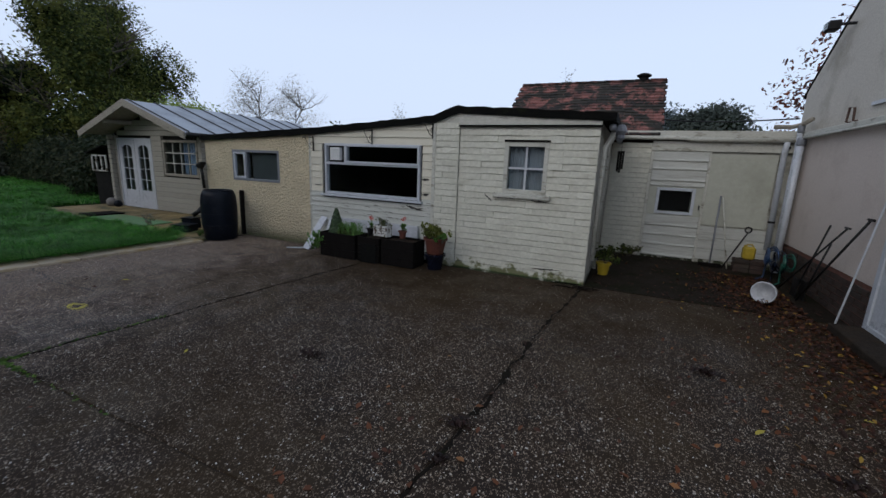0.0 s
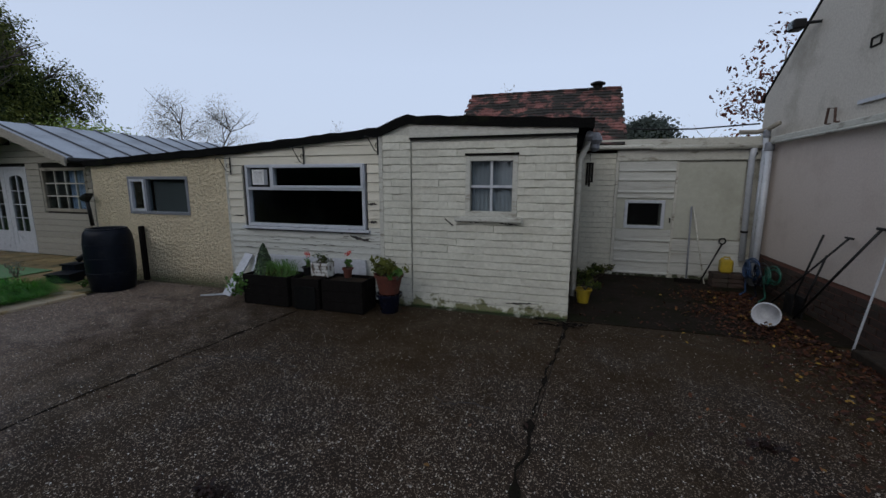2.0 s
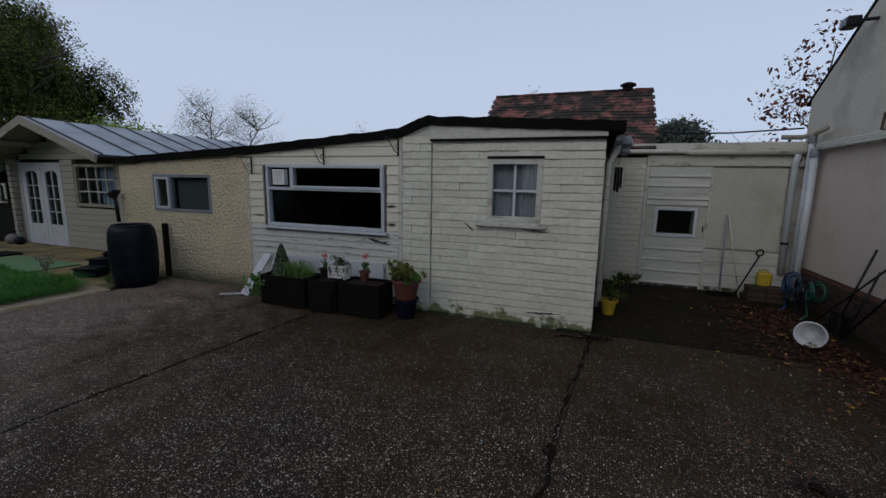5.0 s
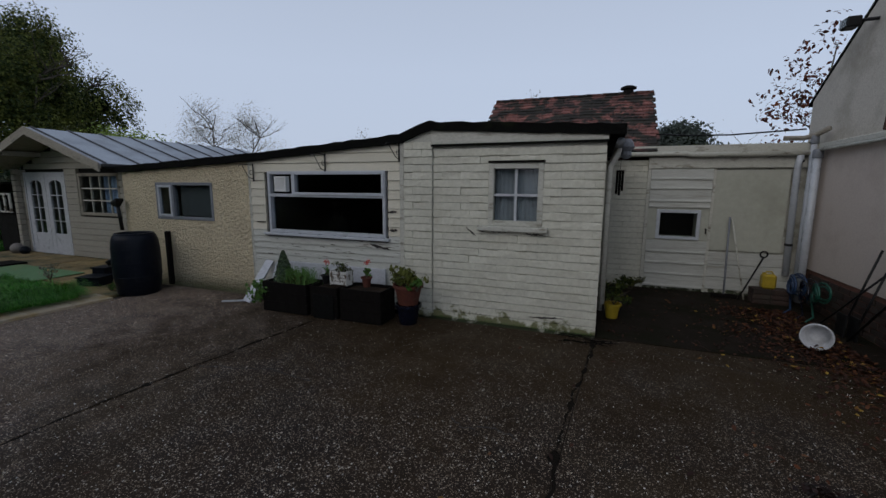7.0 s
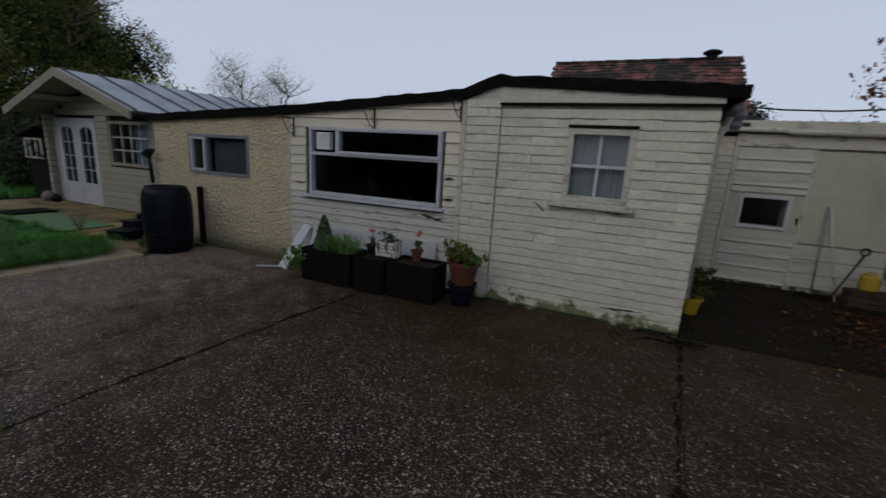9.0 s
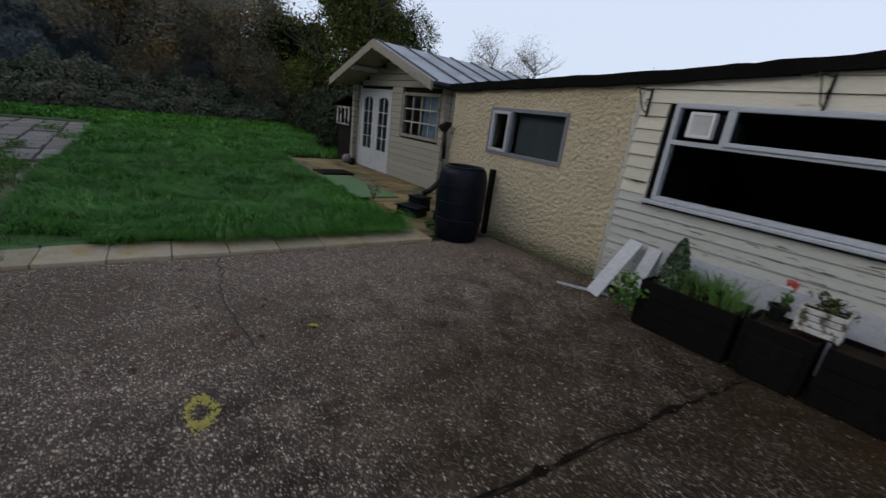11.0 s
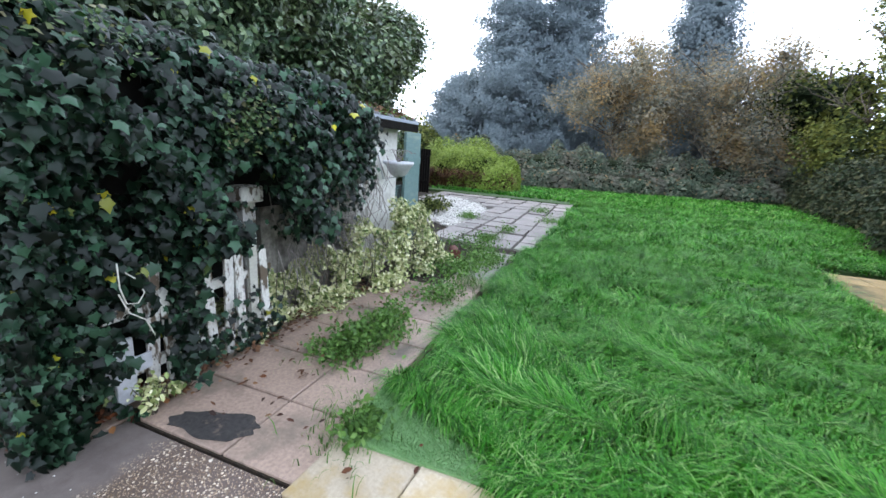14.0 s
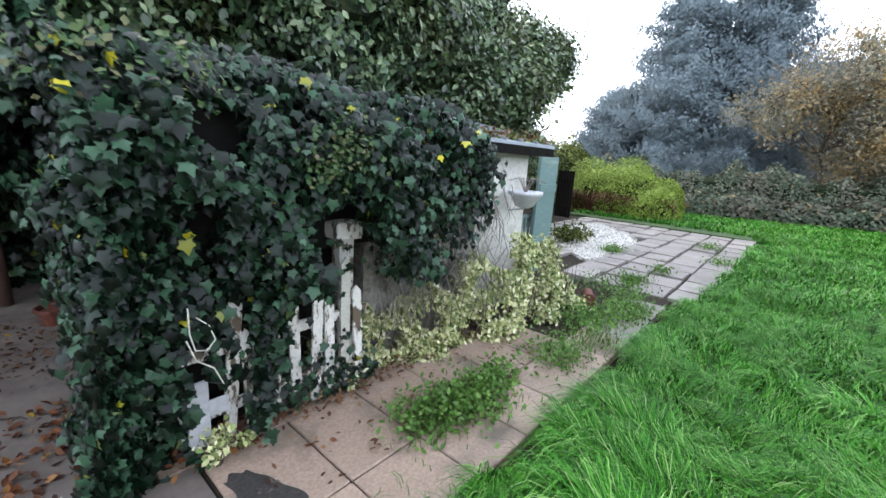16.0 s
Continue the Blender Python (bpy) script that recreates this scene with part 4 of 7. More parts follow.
loft(bm, [[(x, 8.85, 2.2), (x, 8.85, 2.9), (x, 5.4, 5.3), (x, 1.95, 2.9), (x, 1.95, 2.2)] for x in (2.36, 2.6)])
part("gable_wall", bm, M["housewall"], house, "grey-brown roughcast gable")
part("lower_wall", boxes((2.33, 2.6, 1.9, 8.95, 0.5, 2.2)), M["pinkwall"], house, "pinkish cream painted render")
part("plinth", boxes((2.345, 2.6, 1.9, 8.95, -0.05, 0.5)), M["redbrick"], house, "red brick plinth")
part("north_wall", boxes((2.6, 9, 8.75, 8.95, -0.05, 2.84), (8.8, 9, 1.9, 8.75, -0.05, 2.84), (2.6, 9, 1.9, 2.1, -0.05, 2.84)), M["housewall"], house)
part("house_roof", loft(bmesh.new(), [[(x, 8.97, 2.835), (x, 5.4, 5.32), (x, 1.83, 2.835), (x, 1.83, 2.875), (x, 5.4, 5.36), (x, 8.97, 2.875)] for x in (2.35, 9.1)]), M["felt"], house)

old = thing("old_roof_building", "old outbuilding with mossy red clay tiled roof", "outbuilding", (-1.1, 9.9, 0))
part("walls", boxes((-2.5, 0.25, 8.85, 11.2, -0.05, 2.15)), M["redbrick"], old)
oroof = part("roof_deck", loft(bmesh.new(), [[(x, 8.35, 2.18), (x, 9.88, 3.37), (x, 11.4, 2.18), (x, 11.4, 2.12), (x, 9.88, 3.31), (x, 8.35, 2.12)] for x in (-2.6, 0.32)]), M["felt"], old)

# ---- things: water butt ----
butt = thing("water_butt", "navy black plastic water butt standing by rendered wall", "water butt", (-6.97, 5.12, 0))
part("body", lathe(bmesh.new(), (-6.97, 5.12, 0), [(0.25, 0.0), (0.27, 0.02), (0.3, 0.3), (0.305, 0.5), (0.302, 0.7), (0.288, 0.82), (0.265, 0.88), (0.24, 0.9), (0.215, 0.9), (0.21, 0.7)], 40), M["barrel"], butt, smooth=True)
for z, r in ((0.28, 0.3), (0.49, 0.3055), (0.69, 0.3032)):
    part("band", lathe(bmesh.new(), (-6.97, 5.12, z), [(r - 0.004, -0.008), (r + 0.003, -0.003), (r + 0.003, 0.003), (r - 0.004, 0.008)], 40, cap=False), M["barrel"], butt, smooth=True)
part("rim", lathe(bmesh.new(), (-6.97, 5.12, 0.9), [(0.243, -0.012), (0.25, 0.0), (0.243, 0.016), (0.222, 0.016), (0.212, 0.0), (0.212, -0.03)], 40, cap=False), M["barrel"], butt, smooth=True)

M["matpile"] = foliage("artificial_turf_pile", [(0, (0.15, 0.33, 0.11)), (1, (0.3, 0.47, 0.22))], 0.8, 0.1)
M["darkleaf"] = foliage("wet_black_leaves", [(0, (0.012, 0.007, 0.006)), (1, (0.04, 0.018, 0.014))], 0.5)
M["orangeleaf"] = foliage("orange_brown_leaves", [(0, (0.05, 0.02, 0.012)), (0.7, (0.16, 0.055, 0.02)), (1, (0.3, 0.14, 0.05))], 0.6)
M["brightmoss"] = foliage("bright_moss", [(0, (0.03, 0.08, 0.01)), (1, (0.12, 0.2, 0.03))], 0.6)
M["ivytip"] = foliage("flowering_ivy_tips", [(0, (0.02, 0.06, 0.012)), (0.7, (0.06, 0.11, 0.03)), (1, (0.16, 0.14, 0.07))], 0.5)
M["yellowleaf"] = foliage("yellow_leaves", [(0, (0.4, 0.33, 0.04)), (1, (0.5, 0.42, 0.08))], 0.6)
M["yellowstain"] = foliage("pale_yellow_powder", [(0, (0.45, 0.37, 0.08)), (1, (0.62, 0.54, 0.16))], 0.9)
# ---- paving of the garden ----
kerb = thing("kerb_paving", "row of buff paving slabs edging the lawn, a low step above the drive", "paving edge", kind="structure")
KERB = Matrix.Translation((-7.17, 0.75, 0)) @ pose(0, 0, 0, 0, 0, -3.7)
for i in range(9):
    ob = slab_piece(-0.44, 0.0, i * 0.442, (i + 1) * 0.442, kerb, M["slab_buff"], top=0.035, gap=0.003, thick=0.085, tilt=0.5)
    ob.data.transform(KERB)
path_l = thing("path_garden", "worn pinkish paving path with weeds beside the fence", "garden path", kind="structure")
for i in range(10):
    for j in range(2):
        x1 = -7.24 - i * 0.46
        y0 = (-0.27 + max(0, i - 3) * 0.03, 0.34)[j]
        if i > 5 and j == 0:
            continue
        slab_piece(x1 - 0.46, x1, y0, (0.34, 0.78)[j], path_l, M["slab_pink"] if i < 7 else M["slab_grey"], top=0.024, gap=0.005, thick=0.075, tilt=0.5)
slab_piece(-9.6, -7.07, -0.72, -0.3, path_l, M["slab_pink"], top=-0.005, gap=0.01, tilt=0.2)
CHIPS = [(-13.5, -0.85), (-14.4, -0.55), (-15.8, -0.6), (-17.6, -1.5), (-18.2, -2.5), (-16.9, -3.0), (-15.1, -2.4), (-14.0, -1.45)]
patio = thing("patio", "uneven old grey paved patio with weeds in the joints", "patio", kind="structure")
for i in range(12):
    for j in range(9):
        x1, y1 = -12.25 - i * 0.58, 1.15 - j * 0.48
        cx, cy = x1 - 0.3, y1 - 0.24
        if (cx > -13.6 and cy < -0.9) or inside(np.array([cx]), np.array([cy]), CHIPS)[0]:
            continue
        slab_piece(x1 - 0.58, x1, y1 - 0.48, y1, patio, M["slab_grey"], top=0.03 + R.uniform(-0.022, 0.01), gap=R.uniform(0.01, 0.035), thick=0.08, tilt=1.6)
path_r = thing("path_cabin", "yellowed buff paving slabs before the cabin, mossy joints", "garden path", kind="structure")
for i in range(11):
    for j in range(4):
        x1, y1 = -7.06 - i * 0.6, 4.42 + (j + 1) * 0.55
        if (i == 0 and j > 1) or (y1 < 5.1 and i > 1):
            continue
        slab_piece(x1 - 0.6, x1, y1 - 0.55, y1 if y1 < 6.5 else 6.62, path_r, M["slab_mossy"], top=0.03, gap=0.005, thick=0.08, tilt=0.6)
mat1 = thing("turf_mat", "faded green artificial turf mat on the paving", "mat", (-10.1, 5.2, 0.03))
part("mat", boxes((-11.1, -9.1, 4.78, 5.55, 0.04, 0.052), bevel=0.003), M["mat"], mat1)
mat2 = thing("turf_mat", "faded green artificial turf mat with dead leaves by the long grass", "mat", (-7.85, 1.1, 0.03))
bm = bmesh.new()
loft(bm, [[(-8.12, 0.76, z), (-7.54, 0.78, z), (-7.56, 1.5, z), (-7.8, 1.62, z)] for z in (0.034, 0.05)])
part("mat", bm, M["palemat"], mat2)
dm = thing("doormat", "brown doormat slab lying on the paving", "doormat", (-11.5, 5.3, 0.03))
part("mat", boxes((-11.75, -11.2, 5.0, 5.7, 0.037, 0.07), bevel=0.005), M["darkwood"], dm)

# white chippings
bm = bmesh.new()
loft(bm, [[(x, y, -0.04) for x, y in CHIPS], [(x, y, 0.004) for x, y in CHIPS]])
part("chippings_bed", bm, M["chips"], patio)
x, y = rng.uniform(-8.16, -7.5, 26000), rng.uniform(0.7, 1.66, 26000)
k = inside(x, y, [(-8.12, 0.76), (-7.54, 0.78), (-7.56, 1.5), (-7.8, 1.62)])
blades("turf_pile", x[k], y[k], 0.014, 0.002, mat2, M["matpile"], 0.6, 0.048)
x, y = rng.uniform(-18.4, -13.3, 16000), rng.uniform(-3.2, -0.4, 16000)
k = inside(x, y, CHIPS) | (inside(x - rng.normal(0, 0.12, 16000), y - rng.normal(0, 0.12, 16000), CHIPS))
at = np.stack([x[k], y[k], rng.uniform(0.0, 0.016, k.sum())], 1)
n = len(at)
leaves("chippings", at, np.tile((0, 0, 1.0), (n, 1)), 0.045, DIAMOND, M["chips"], patio, "white stone chippings", kind="stuff")


def mix_at(count, x0, x1, y0, y1, z, spread=0.02):
    return np.stack([rng.uniform(x0, x1, count), rng.uniform(y0, y1, count), z + rng.uniform(0, spread, count)], 1)


# fallen leaves
lit = thing("leaf_litter", "dead brown and red leaves fallen on the drive", "fallen leaves", kind="stuff")
up = (0, 0, 1.0)
n = 6500
y = 7.6 - 5.6 * rng.uniform(0, 1, n) ** 1.1
x = 2.25 - np.abs(rng.normal(0, 0.45, n)) - 0.25 * (y > 5.5)
ok = (x > -0.3)
at = np.stack([x, y, 0.006 + rng.uniform(0, 0.02, n)], 1)[ok]
leaves("leaves", at, np.tile(up, (len(at), 1)), 0.042, OVAL, M["litter"], lit, jitter=0.3)
at = np.concatenate([mix_at(170, -6.9, 2.0, -1.0, 5.6, 0.006), mix_at(260, -0.4, 2.2, 5.7, 8.3, 0.006), mix_at(20, -7.8, -7.3, -0.2, 1.4, 0.05), mix_at(500, -8.5, -6.3, -2.9, -1.6, 0.005), mix_at(160, -7.2, -6.5, -1.4, -0.4, 0.005), mix_at(90, -22, -18, 3, 8, 0.12)])
leaves("leaves", at, np.tile(up, (len(at), 1)), 0.04, OVAL, M["litter"], lit, jitter=0.3)
at = np.concatenate([mix_at(420, -9.8, -7.4, -0.42, -0.2, 0.035, 0.04), mix_at(110, -9.8, -7.4, -0.2, 0.4, 0.035), mix_at(500, -8.5, -6.4, -3.0, -2.0, 0.005)])
leaves("leaves", at, np.tile(up, (len(at), 1)), 0.04, OVAL, M["litter2"], lit, jitter=0.3)
at = mix_at(230, 0.4, 2.2, 0.3, 4.2, 0.006, 0.012)
leaves("leaves", at, np.tile(up, (len(at), 1)), 0.045, OVAL, M["orangeleaf"], lit, "orange-brown fallen leaves", jitter=0.35)
at = mix_at(9000, -6.9, 2.2, -0.6, 5.6, 0.0, 0.004)
leaves("grit", at, np.tile(up, (len(at), 1)), 0.011, DIAMOND, M["chips"], lit, "loose pale grit", jitter=0.3)

at = np.concatenate([mix_at(150, -7.05, -6.6, -1.35, -0.45, 0.006, 0.05), mix_at(60, -7.6, -7.1, -0.5, -0.2, 0.02, 0.04)])
leaves("leaves", at, np.tile(up, (len(at), 1)), 0.05, OVAL, M["orangeleaf"], lit, "orange-brown leaves at the ivy foot", jitter=0.5)

# moss and weeds in joints
weeds = thing("joint_weeds", "small green weeds and moss in joints and wall feet", "weeds", kind="stuff")
pts = []
for k in range(420):
    y = R.uniform(-0.2, 2.3) if R.random() < 0.5 else R.uniform(0.8, 1.3)
    pts.append((joint_b(y) + R.gauss(0, 0.012), y, 0.004))
for k in range(260):
    pts.append((R.uniform(-6.9, -2.6), 1.16 + R.gauss(0, 0.012), 0.004) if R.random() < 0.35 else (-4.05 + R.gauss(0, 0.25), 1.16 + R.gauss(0, 0.01), 0.004))
for k in range(900):
    pts.append((R.uniform(-2.8, -0.5), FRONT - 0.01 - abs(R.gauss(0, 0.015)), R.uniform(0, 0.04) * R.random()))
for k in range(600):
    pts.append((R.uniform(-8.0, -5.3), FRONT - 0.02 - abs(R.gauss(0, 0.03)), R.uniform(0, 0.05)))
at = np.array(pts)
leaves("moss", at[680:], np.tile((0, -0.3, 1.0), (len(at) - 680, 1)), 0.011, DIAMOND, M["weed"], weeds)
leaves("joint_moss", at[:680], np.tile((0, 0, 1.0), (680, 1)), 0.028, OVAL, M["brightmoss"], weeds, droop=0.2)
x, y = [], []
for cx, cy, s, k in ((-8.35, 0.28, 0.14, 900), (-8.65, 0.35, 0.16, 900), (-9.0, 0.3, 0.1, 400), (-7.65, 0.85, 0.08, 350), (-9.7, 0.45, 0.2, 500), (-10.6, 0.3, 0.25, 700), (-11.2, 0.55, 0.25, 700), (-11.9, 0.3, 0.2, 400), (-12.6, 0.15, 0.12, 300), (-13.6, 0.3, 0.12, 260), (-14.6, -0.8, 0.16, 350), (-15.2, 0.9, 0.2, 300), (-16.8, 0.5, 0.2, 300), (-12.0, -0.1, 0.3, 300)):
    x += [R.gauss(cx, s) for _ in range(k)]
    y += [R.gauss(cy, s * 0.7) for _ in range(k)]
x, y = np.array(x), np.array(y)
z = 0.03 + np.abs(rng.normal(0, 0.06, len(x)))
leaves("weed_leaves", np.stack([x, y, z], 1), np.tile((0, 0, 1.0), (len(x), 1)), 0.038, OVAL, M["weed"], weeds, droop=0.2, jitter=0.9)
x, y = rng.normal(0, 1, 2600), rng.normal(0, 1, 2600)
c = np.array([(-8.35, 0.3), (-8.7, 0.35), (-9.7, 0.5), (-10.8, 0.4), (-11.4, 0.5), (-12.7, 0.15), (-14.6, -0.8), (-7.65, 0.8), (-10.2, 0.6)])[rng.integers(0, 9, 2600)]
blades("weed_blades", c[:, 0] + x * 0.16, c[:, 1] + y * 0.12, 0.09, 0.003, weeds, M["weed"], 0.8, 0.03)
# a darker fringe of long grass hanging over the kerb slabs
y = rng.uniform(1.55, 4.5, 9000)
x = -7.64 + (y - 0.75) * 0.065 + rng.uniform(-0.1, 0.0 + 0.03 * np.clip(y - 2, 0, 3), 9000)
blades("grass", x, y, 0.15 * (1 + 0.2 * np.sin(y * 9) * np.sin(y * 3.1)), 0.0034, lawn, M["grass"], 1.3, 0.03, way=rng.normal(0, 0.55, 9000) + 0.6 * np.sin(y * 6))
e = rng.uniform(0, 1, 5000)
blades("grass", -8.16 + e * 0.5 + rng.normal(0, 0.04, 5000), 0.82 + e * 0.85 + rng.normal(0, 0.03, 5000), 0.15, 0.0035, lawn, M["grass"], 1.2, 0.02)
x, y = rng.uniform(-12.0, -8.1, 9000), 1.0 + rng.normal(0, 0.05, 9000)
blades("grass", x, y, 0.14, 0.0035, lawn, M["grass"], 1.2, 0.02)

tw = thing("twig_pile", "small heap of black twigs and wet leaves at the wall corner", "twigs", (-0.6, 5.5, 0))
for k in range(14):
    a, x, y = R.uniform(-0.7, 0.5), R.uniform(-0.85, -0.3), R.uniform(5.35, 5.6)
    part("twig", tube(bmesh.new(), [(x - 0.12 * math.cos(a), y - 0.12 * math.sin(a), 0.008 + 0.002 * k), (x, y, 0.02 + 0.002 * k), (x + 0.12 * math.cos(a), y + 0.12 * math.sin(a), 0.008 + 0.002 * k)], R.uniform(0.004, 0.009), 0.003, 5), M["darkwood"], tw)
# tar stain and cracks: thin worn skins on the paving
st = thing("tar_stain", "black tar stain on the corner slab", "stain", (-7.37, 0.17, 0.024))
bm = bmesh.new()
ring = [(-7.37 + 0.1 * math.cos(a) * (1 + 0.2 * math.sin(3 * a) + 0.09 * math.cos(7 * a)) - 0.05 * math.sin(a), 0.14 + 0.25 * math.sin(a) * (1 + 0.1 * math.cos(2 * a) + 0.07 * math.cos(9 * a + 1))) for a in [k * math.pi / 24 for k in range(48)]]
loft(bm, [[(x, y, 0.022) for x, y in ring], [(x, y, 0.0268) for x, y in ring]])
part("stain", bm, M["tar"], st)
cracks = thing("drive_cracks", "jagged dark cracks filled with dirt across the concrete", "crack", kind="structure")
for pts in ([(-1.42, 3.62), (-1.3, 3.53), (-1.12, 3.6), (-0.96, 3.55), (-0.9, 3.5)], [(-7.02, 2.42), (-6.88, 2.38), (-6.62, 2.37), (-6.43, 2.32), (-6.2, 2.29), (-5.8, 2.31), (-5.3, 2.36)], [(0.1, 5.45), (0.35, 5.38), (0.7, 5.3), (0.9, 5.2)], [(-3.84, 3.57), (-3.2, 3.75), (-2.6, 3.7)]):
    fine = []
    for p, q in zip(pts, pts[1:]):
        for k in range(6):
            f = k / 6
            fine.append((p[0] + (q[0] - p[0]) * f + R.gauss(0, 0.008), p[1] + (q[1] - p[1]) * f + R.gauss(0, 0.008)))
    bm = bmesh.new()
    loft(bm, [[(x, y, 0.001), (x, y + R.uniform(0.006, 0.016), 0.001), (x, y + R.uniform(0.006, 0.016), 0.0025), (x, y, 0.0025)] for x, y in fine])
    part("crack", bm, M["tar"], cracks)

for line, y0, y1, n in ((joint_a, -1.0, 5.6, 130), (joint_b, -3.0, 5.5, 150)):
    pts, off = [], 0.0
    for k in range(n + 1):
        y = y0 + (y1 - y0) * k / n
        off = 0.85 * off + R.gauss(0, 0.009)
        w = max(0.003, 0.008 + R.gauss(0, 0.005) + R.uniform(0.01, 0.025) * (R.random() < 0.12))
        pts.append((line(y) + off, y, w))
    part("crack", loft(bmesh.new(), [[(x - w, y, 0.0), (x + w, y, 0.0), (x + w, y, 0.0022), (x - w, y, 0.0022)] for x, y, w in pts]), M["crackdirt"], cracks)
for cx, cy, s, k in ((-2.22, 2.34, 0.05, 70), (0.7, 3.65, 0.06, 80), (-0.8, 2.1, 0.05, 60), (-0.78, 1.75, 0.03, 40), (1.2, 2.6, 0.06, 60)):
    at = np.stack([rng.normal(cx, s, k), rng.normal(cy, s * 0.6, k), rng.uniform(0.005, 0.03, k)], 1)
    leaves("leaf_clump", at, np.tile(up, (k, 1)), 0.035, OVAL, M["darkleaf"], lit, "wet black leaf clump", jitter=0.5, kind="stuff")
at = np.stack([rng.uniform(-1.5, 2.0, 150), rng.uniform(0.6, 2.4, 150), rng.uniform(0.005, 0.015, 150)], 1)
leaves("leaves", at, np.tile(up, (150, 1)), 0.05, OVAL, M["orangeleaf"], lit, "orange-brown fallen leaves", jitter=0.25)
leaves("leaves", np.array([(-5.52, 2.73, 0.012), (-3.1, 1.9, 0.012), (-5.9, 0.9, 0.012), (0.9, 2.9, 0.012), (1.6, 3.4, 0.012)]), np.tile(up, (5, 1)), 0.06, OVAL, M["yellowleaf"], lit, "single yellow fallen leaves", jitter=0.15)
ys = thing("yellow_stain", "small pale yellow powdery stain on the concrete", "stain", (-4.98, 2.0, 0))
q = rng.uniform(0, 2 * np.pi, 260)
at = np.stack([-4.98 + 0.1 * np.cos(q) + rng.normal(0, 0.018, 260), 2.0 + 0.055 * np.sin(q) + rng.normal(0, 0.012, 260), rng.uniform(0.001, 0.003, 260)], 1)
leaves("stain", at, np.tile(up, (260, 1)), 0.02, DIAMOND, M["yellowstain"], ys, jitter=0.1, kind="stuff")

# ---- along the outhouse front ----


def board_pieces():
    z, i = 0.02, 0
    while z < 2.15:
        h = 0.088 if z < 0.95 else 0.118
        z1 = z + h
        spans = [(-5.28, -2.86)]
        if z1 > 0.97 and z < 1.77:
            spans = [(-5.28, -5.02), (-3.03, -2.86)]
        for a, b in spans:
            while b - a > 0.1 and top_at(a) - 0.035 < z + 0.015:
                a += 0.04
            if b - a > 0.12:
                yield a, b, z, z1 - 0.004
        z = z1
        i += 1


ed = part("corner_trim", boxes((-2.86, -2.8, FRONT - 0.02, FRONT + 0.03, 0.0, 2.15), (-5.32, -5.28, FRONT - 0.012, FRONT + 0.03, 0.0, 1.96), bevel=0.004), M["trimwood"], range_, "cream corner trim")
part("fascia_board", loft(bmesh.new(), [[(x, FRONT - 0.035, 2.12), (x, FRONT - 0.006, 2.12), (x, FRONT - 0.006, top_at(x) - 0.06), (x, FRONT - 0.035, top_at(x) - 0.06)] for x in (-2.43, -1.5, -0.46)]), M["trimwood"], range_, "white fascia board")
part("drip_strip", boxes((-2.43, -0.46, FRONT - 0.045, FRONT - 0.004, 2.095, 2.117)), M["felt"], range_, "black drip strip")


flaked = thing("flaked_paint", "dark bare patches where the old paint has flaked off", "flaked paint", (-4, FRONT, 0.93), kind="structure")
for x0, x1, z, dz, w, y in ((-5.0, -4.6, 0.945, -0.01, 0.012, -0.024), (-4.5, -3.9, 0.935, 0.0, 0.006, -0.024), (-3.75, -3.1, 0.93, -0.03, 0.014, -0.024), (-3.3, -3.0, 0.87, -0.06, 0.016, -0.024), (-3.02, -2.9, 1.3, 0.0, 0.012, -0.024), (-3.02, -2.9, 1.06, 0.01, 0.014, -0.024), (-5.2, -5.05, 1.1, 0.0, 0.005, -0.024), (-1.98, -1.86, 1.14, -0.09, 0.011, -0.012), (-1.82, -1.5, 1.108, 0.0, 0.006, -0.012), (-1.3, -1.08, 1.1, -0.01, 0.009, -0.012), (-2.7, -2.45, 0.25, 0.0, 0.006, -0.026), (-1.2, -0.8, 0.13, 0.02, 0.009, -0.012)):
    n, rows = 14, []
    for k in range(n + 1):
        f = k / n
        x, zz, h = x0 + (x1 - x0) * f, z + dz * f + R.gauss(0, 0.004), max(0.001, w * math.sin(math.pi * (0.03 + 0.94 * f)) * R.uniform(0.35, 1.4))
        rows.append([(x, FRONT + y - 0.003, zz - h), (x, FRONT + y + 0.03, zz - h), (x, FRONT + y + 0.03, zz + h), (x, FRONT + y - 0.003, zz + h)])
    part("patch", loft(bmesh.new(), rows), M["tar"], flaked)


def basket_bracket(x, z0, z1, reach):
    t = thing("basket_bracket", "black wrought-iron hanging basket bracket on the wall", "bracket", (x, FRONT, z0), "basket brackets")
    part("backplate", boxes((x - 0.009, x + 0.009, FRONT - 0.032, FRONT - 0.02, z0, z1), bevel=0.002), M["black"], t)
    part("arm", tube(bmesh.new(), [(x, FRONT - 0.03, z1 - 0.02), (x - reach * 0.2, FRONT - reach, z1 - 0.02), (x - reach * 0.2, FRONT - reach - 0.02, z1 - 0.05)], 0.006), M["black"], t)
    part("strut", tube(bmesh.new(), [(x, FRONT - 0.03, z0 + 0.03), (x - 0.05 * reach, FRONT - 0.1, z0 + 0.06), (x - 0.15 * reach, FRONT - reach * 0.85, z1 - 0.03)], 0.005), M["black"], t)
    part("scroll", tube(bmesh.new(), [(x, FRONT - 0.06 + 0.03 * math.cos(a), (z0 + z1) / 2 + 0.03 * math.sin(a)) for a in [k * 0.6 for k in range(11)]], 0.004), M["black"], t)


basket_bracket(-5.2, 1.68, 1.93, 0.22)
basket_bracket(-3.96, 1.79, 2.05, 0.24)
basket_bracket(-2.86, 1.92, 2.15, 0.26)

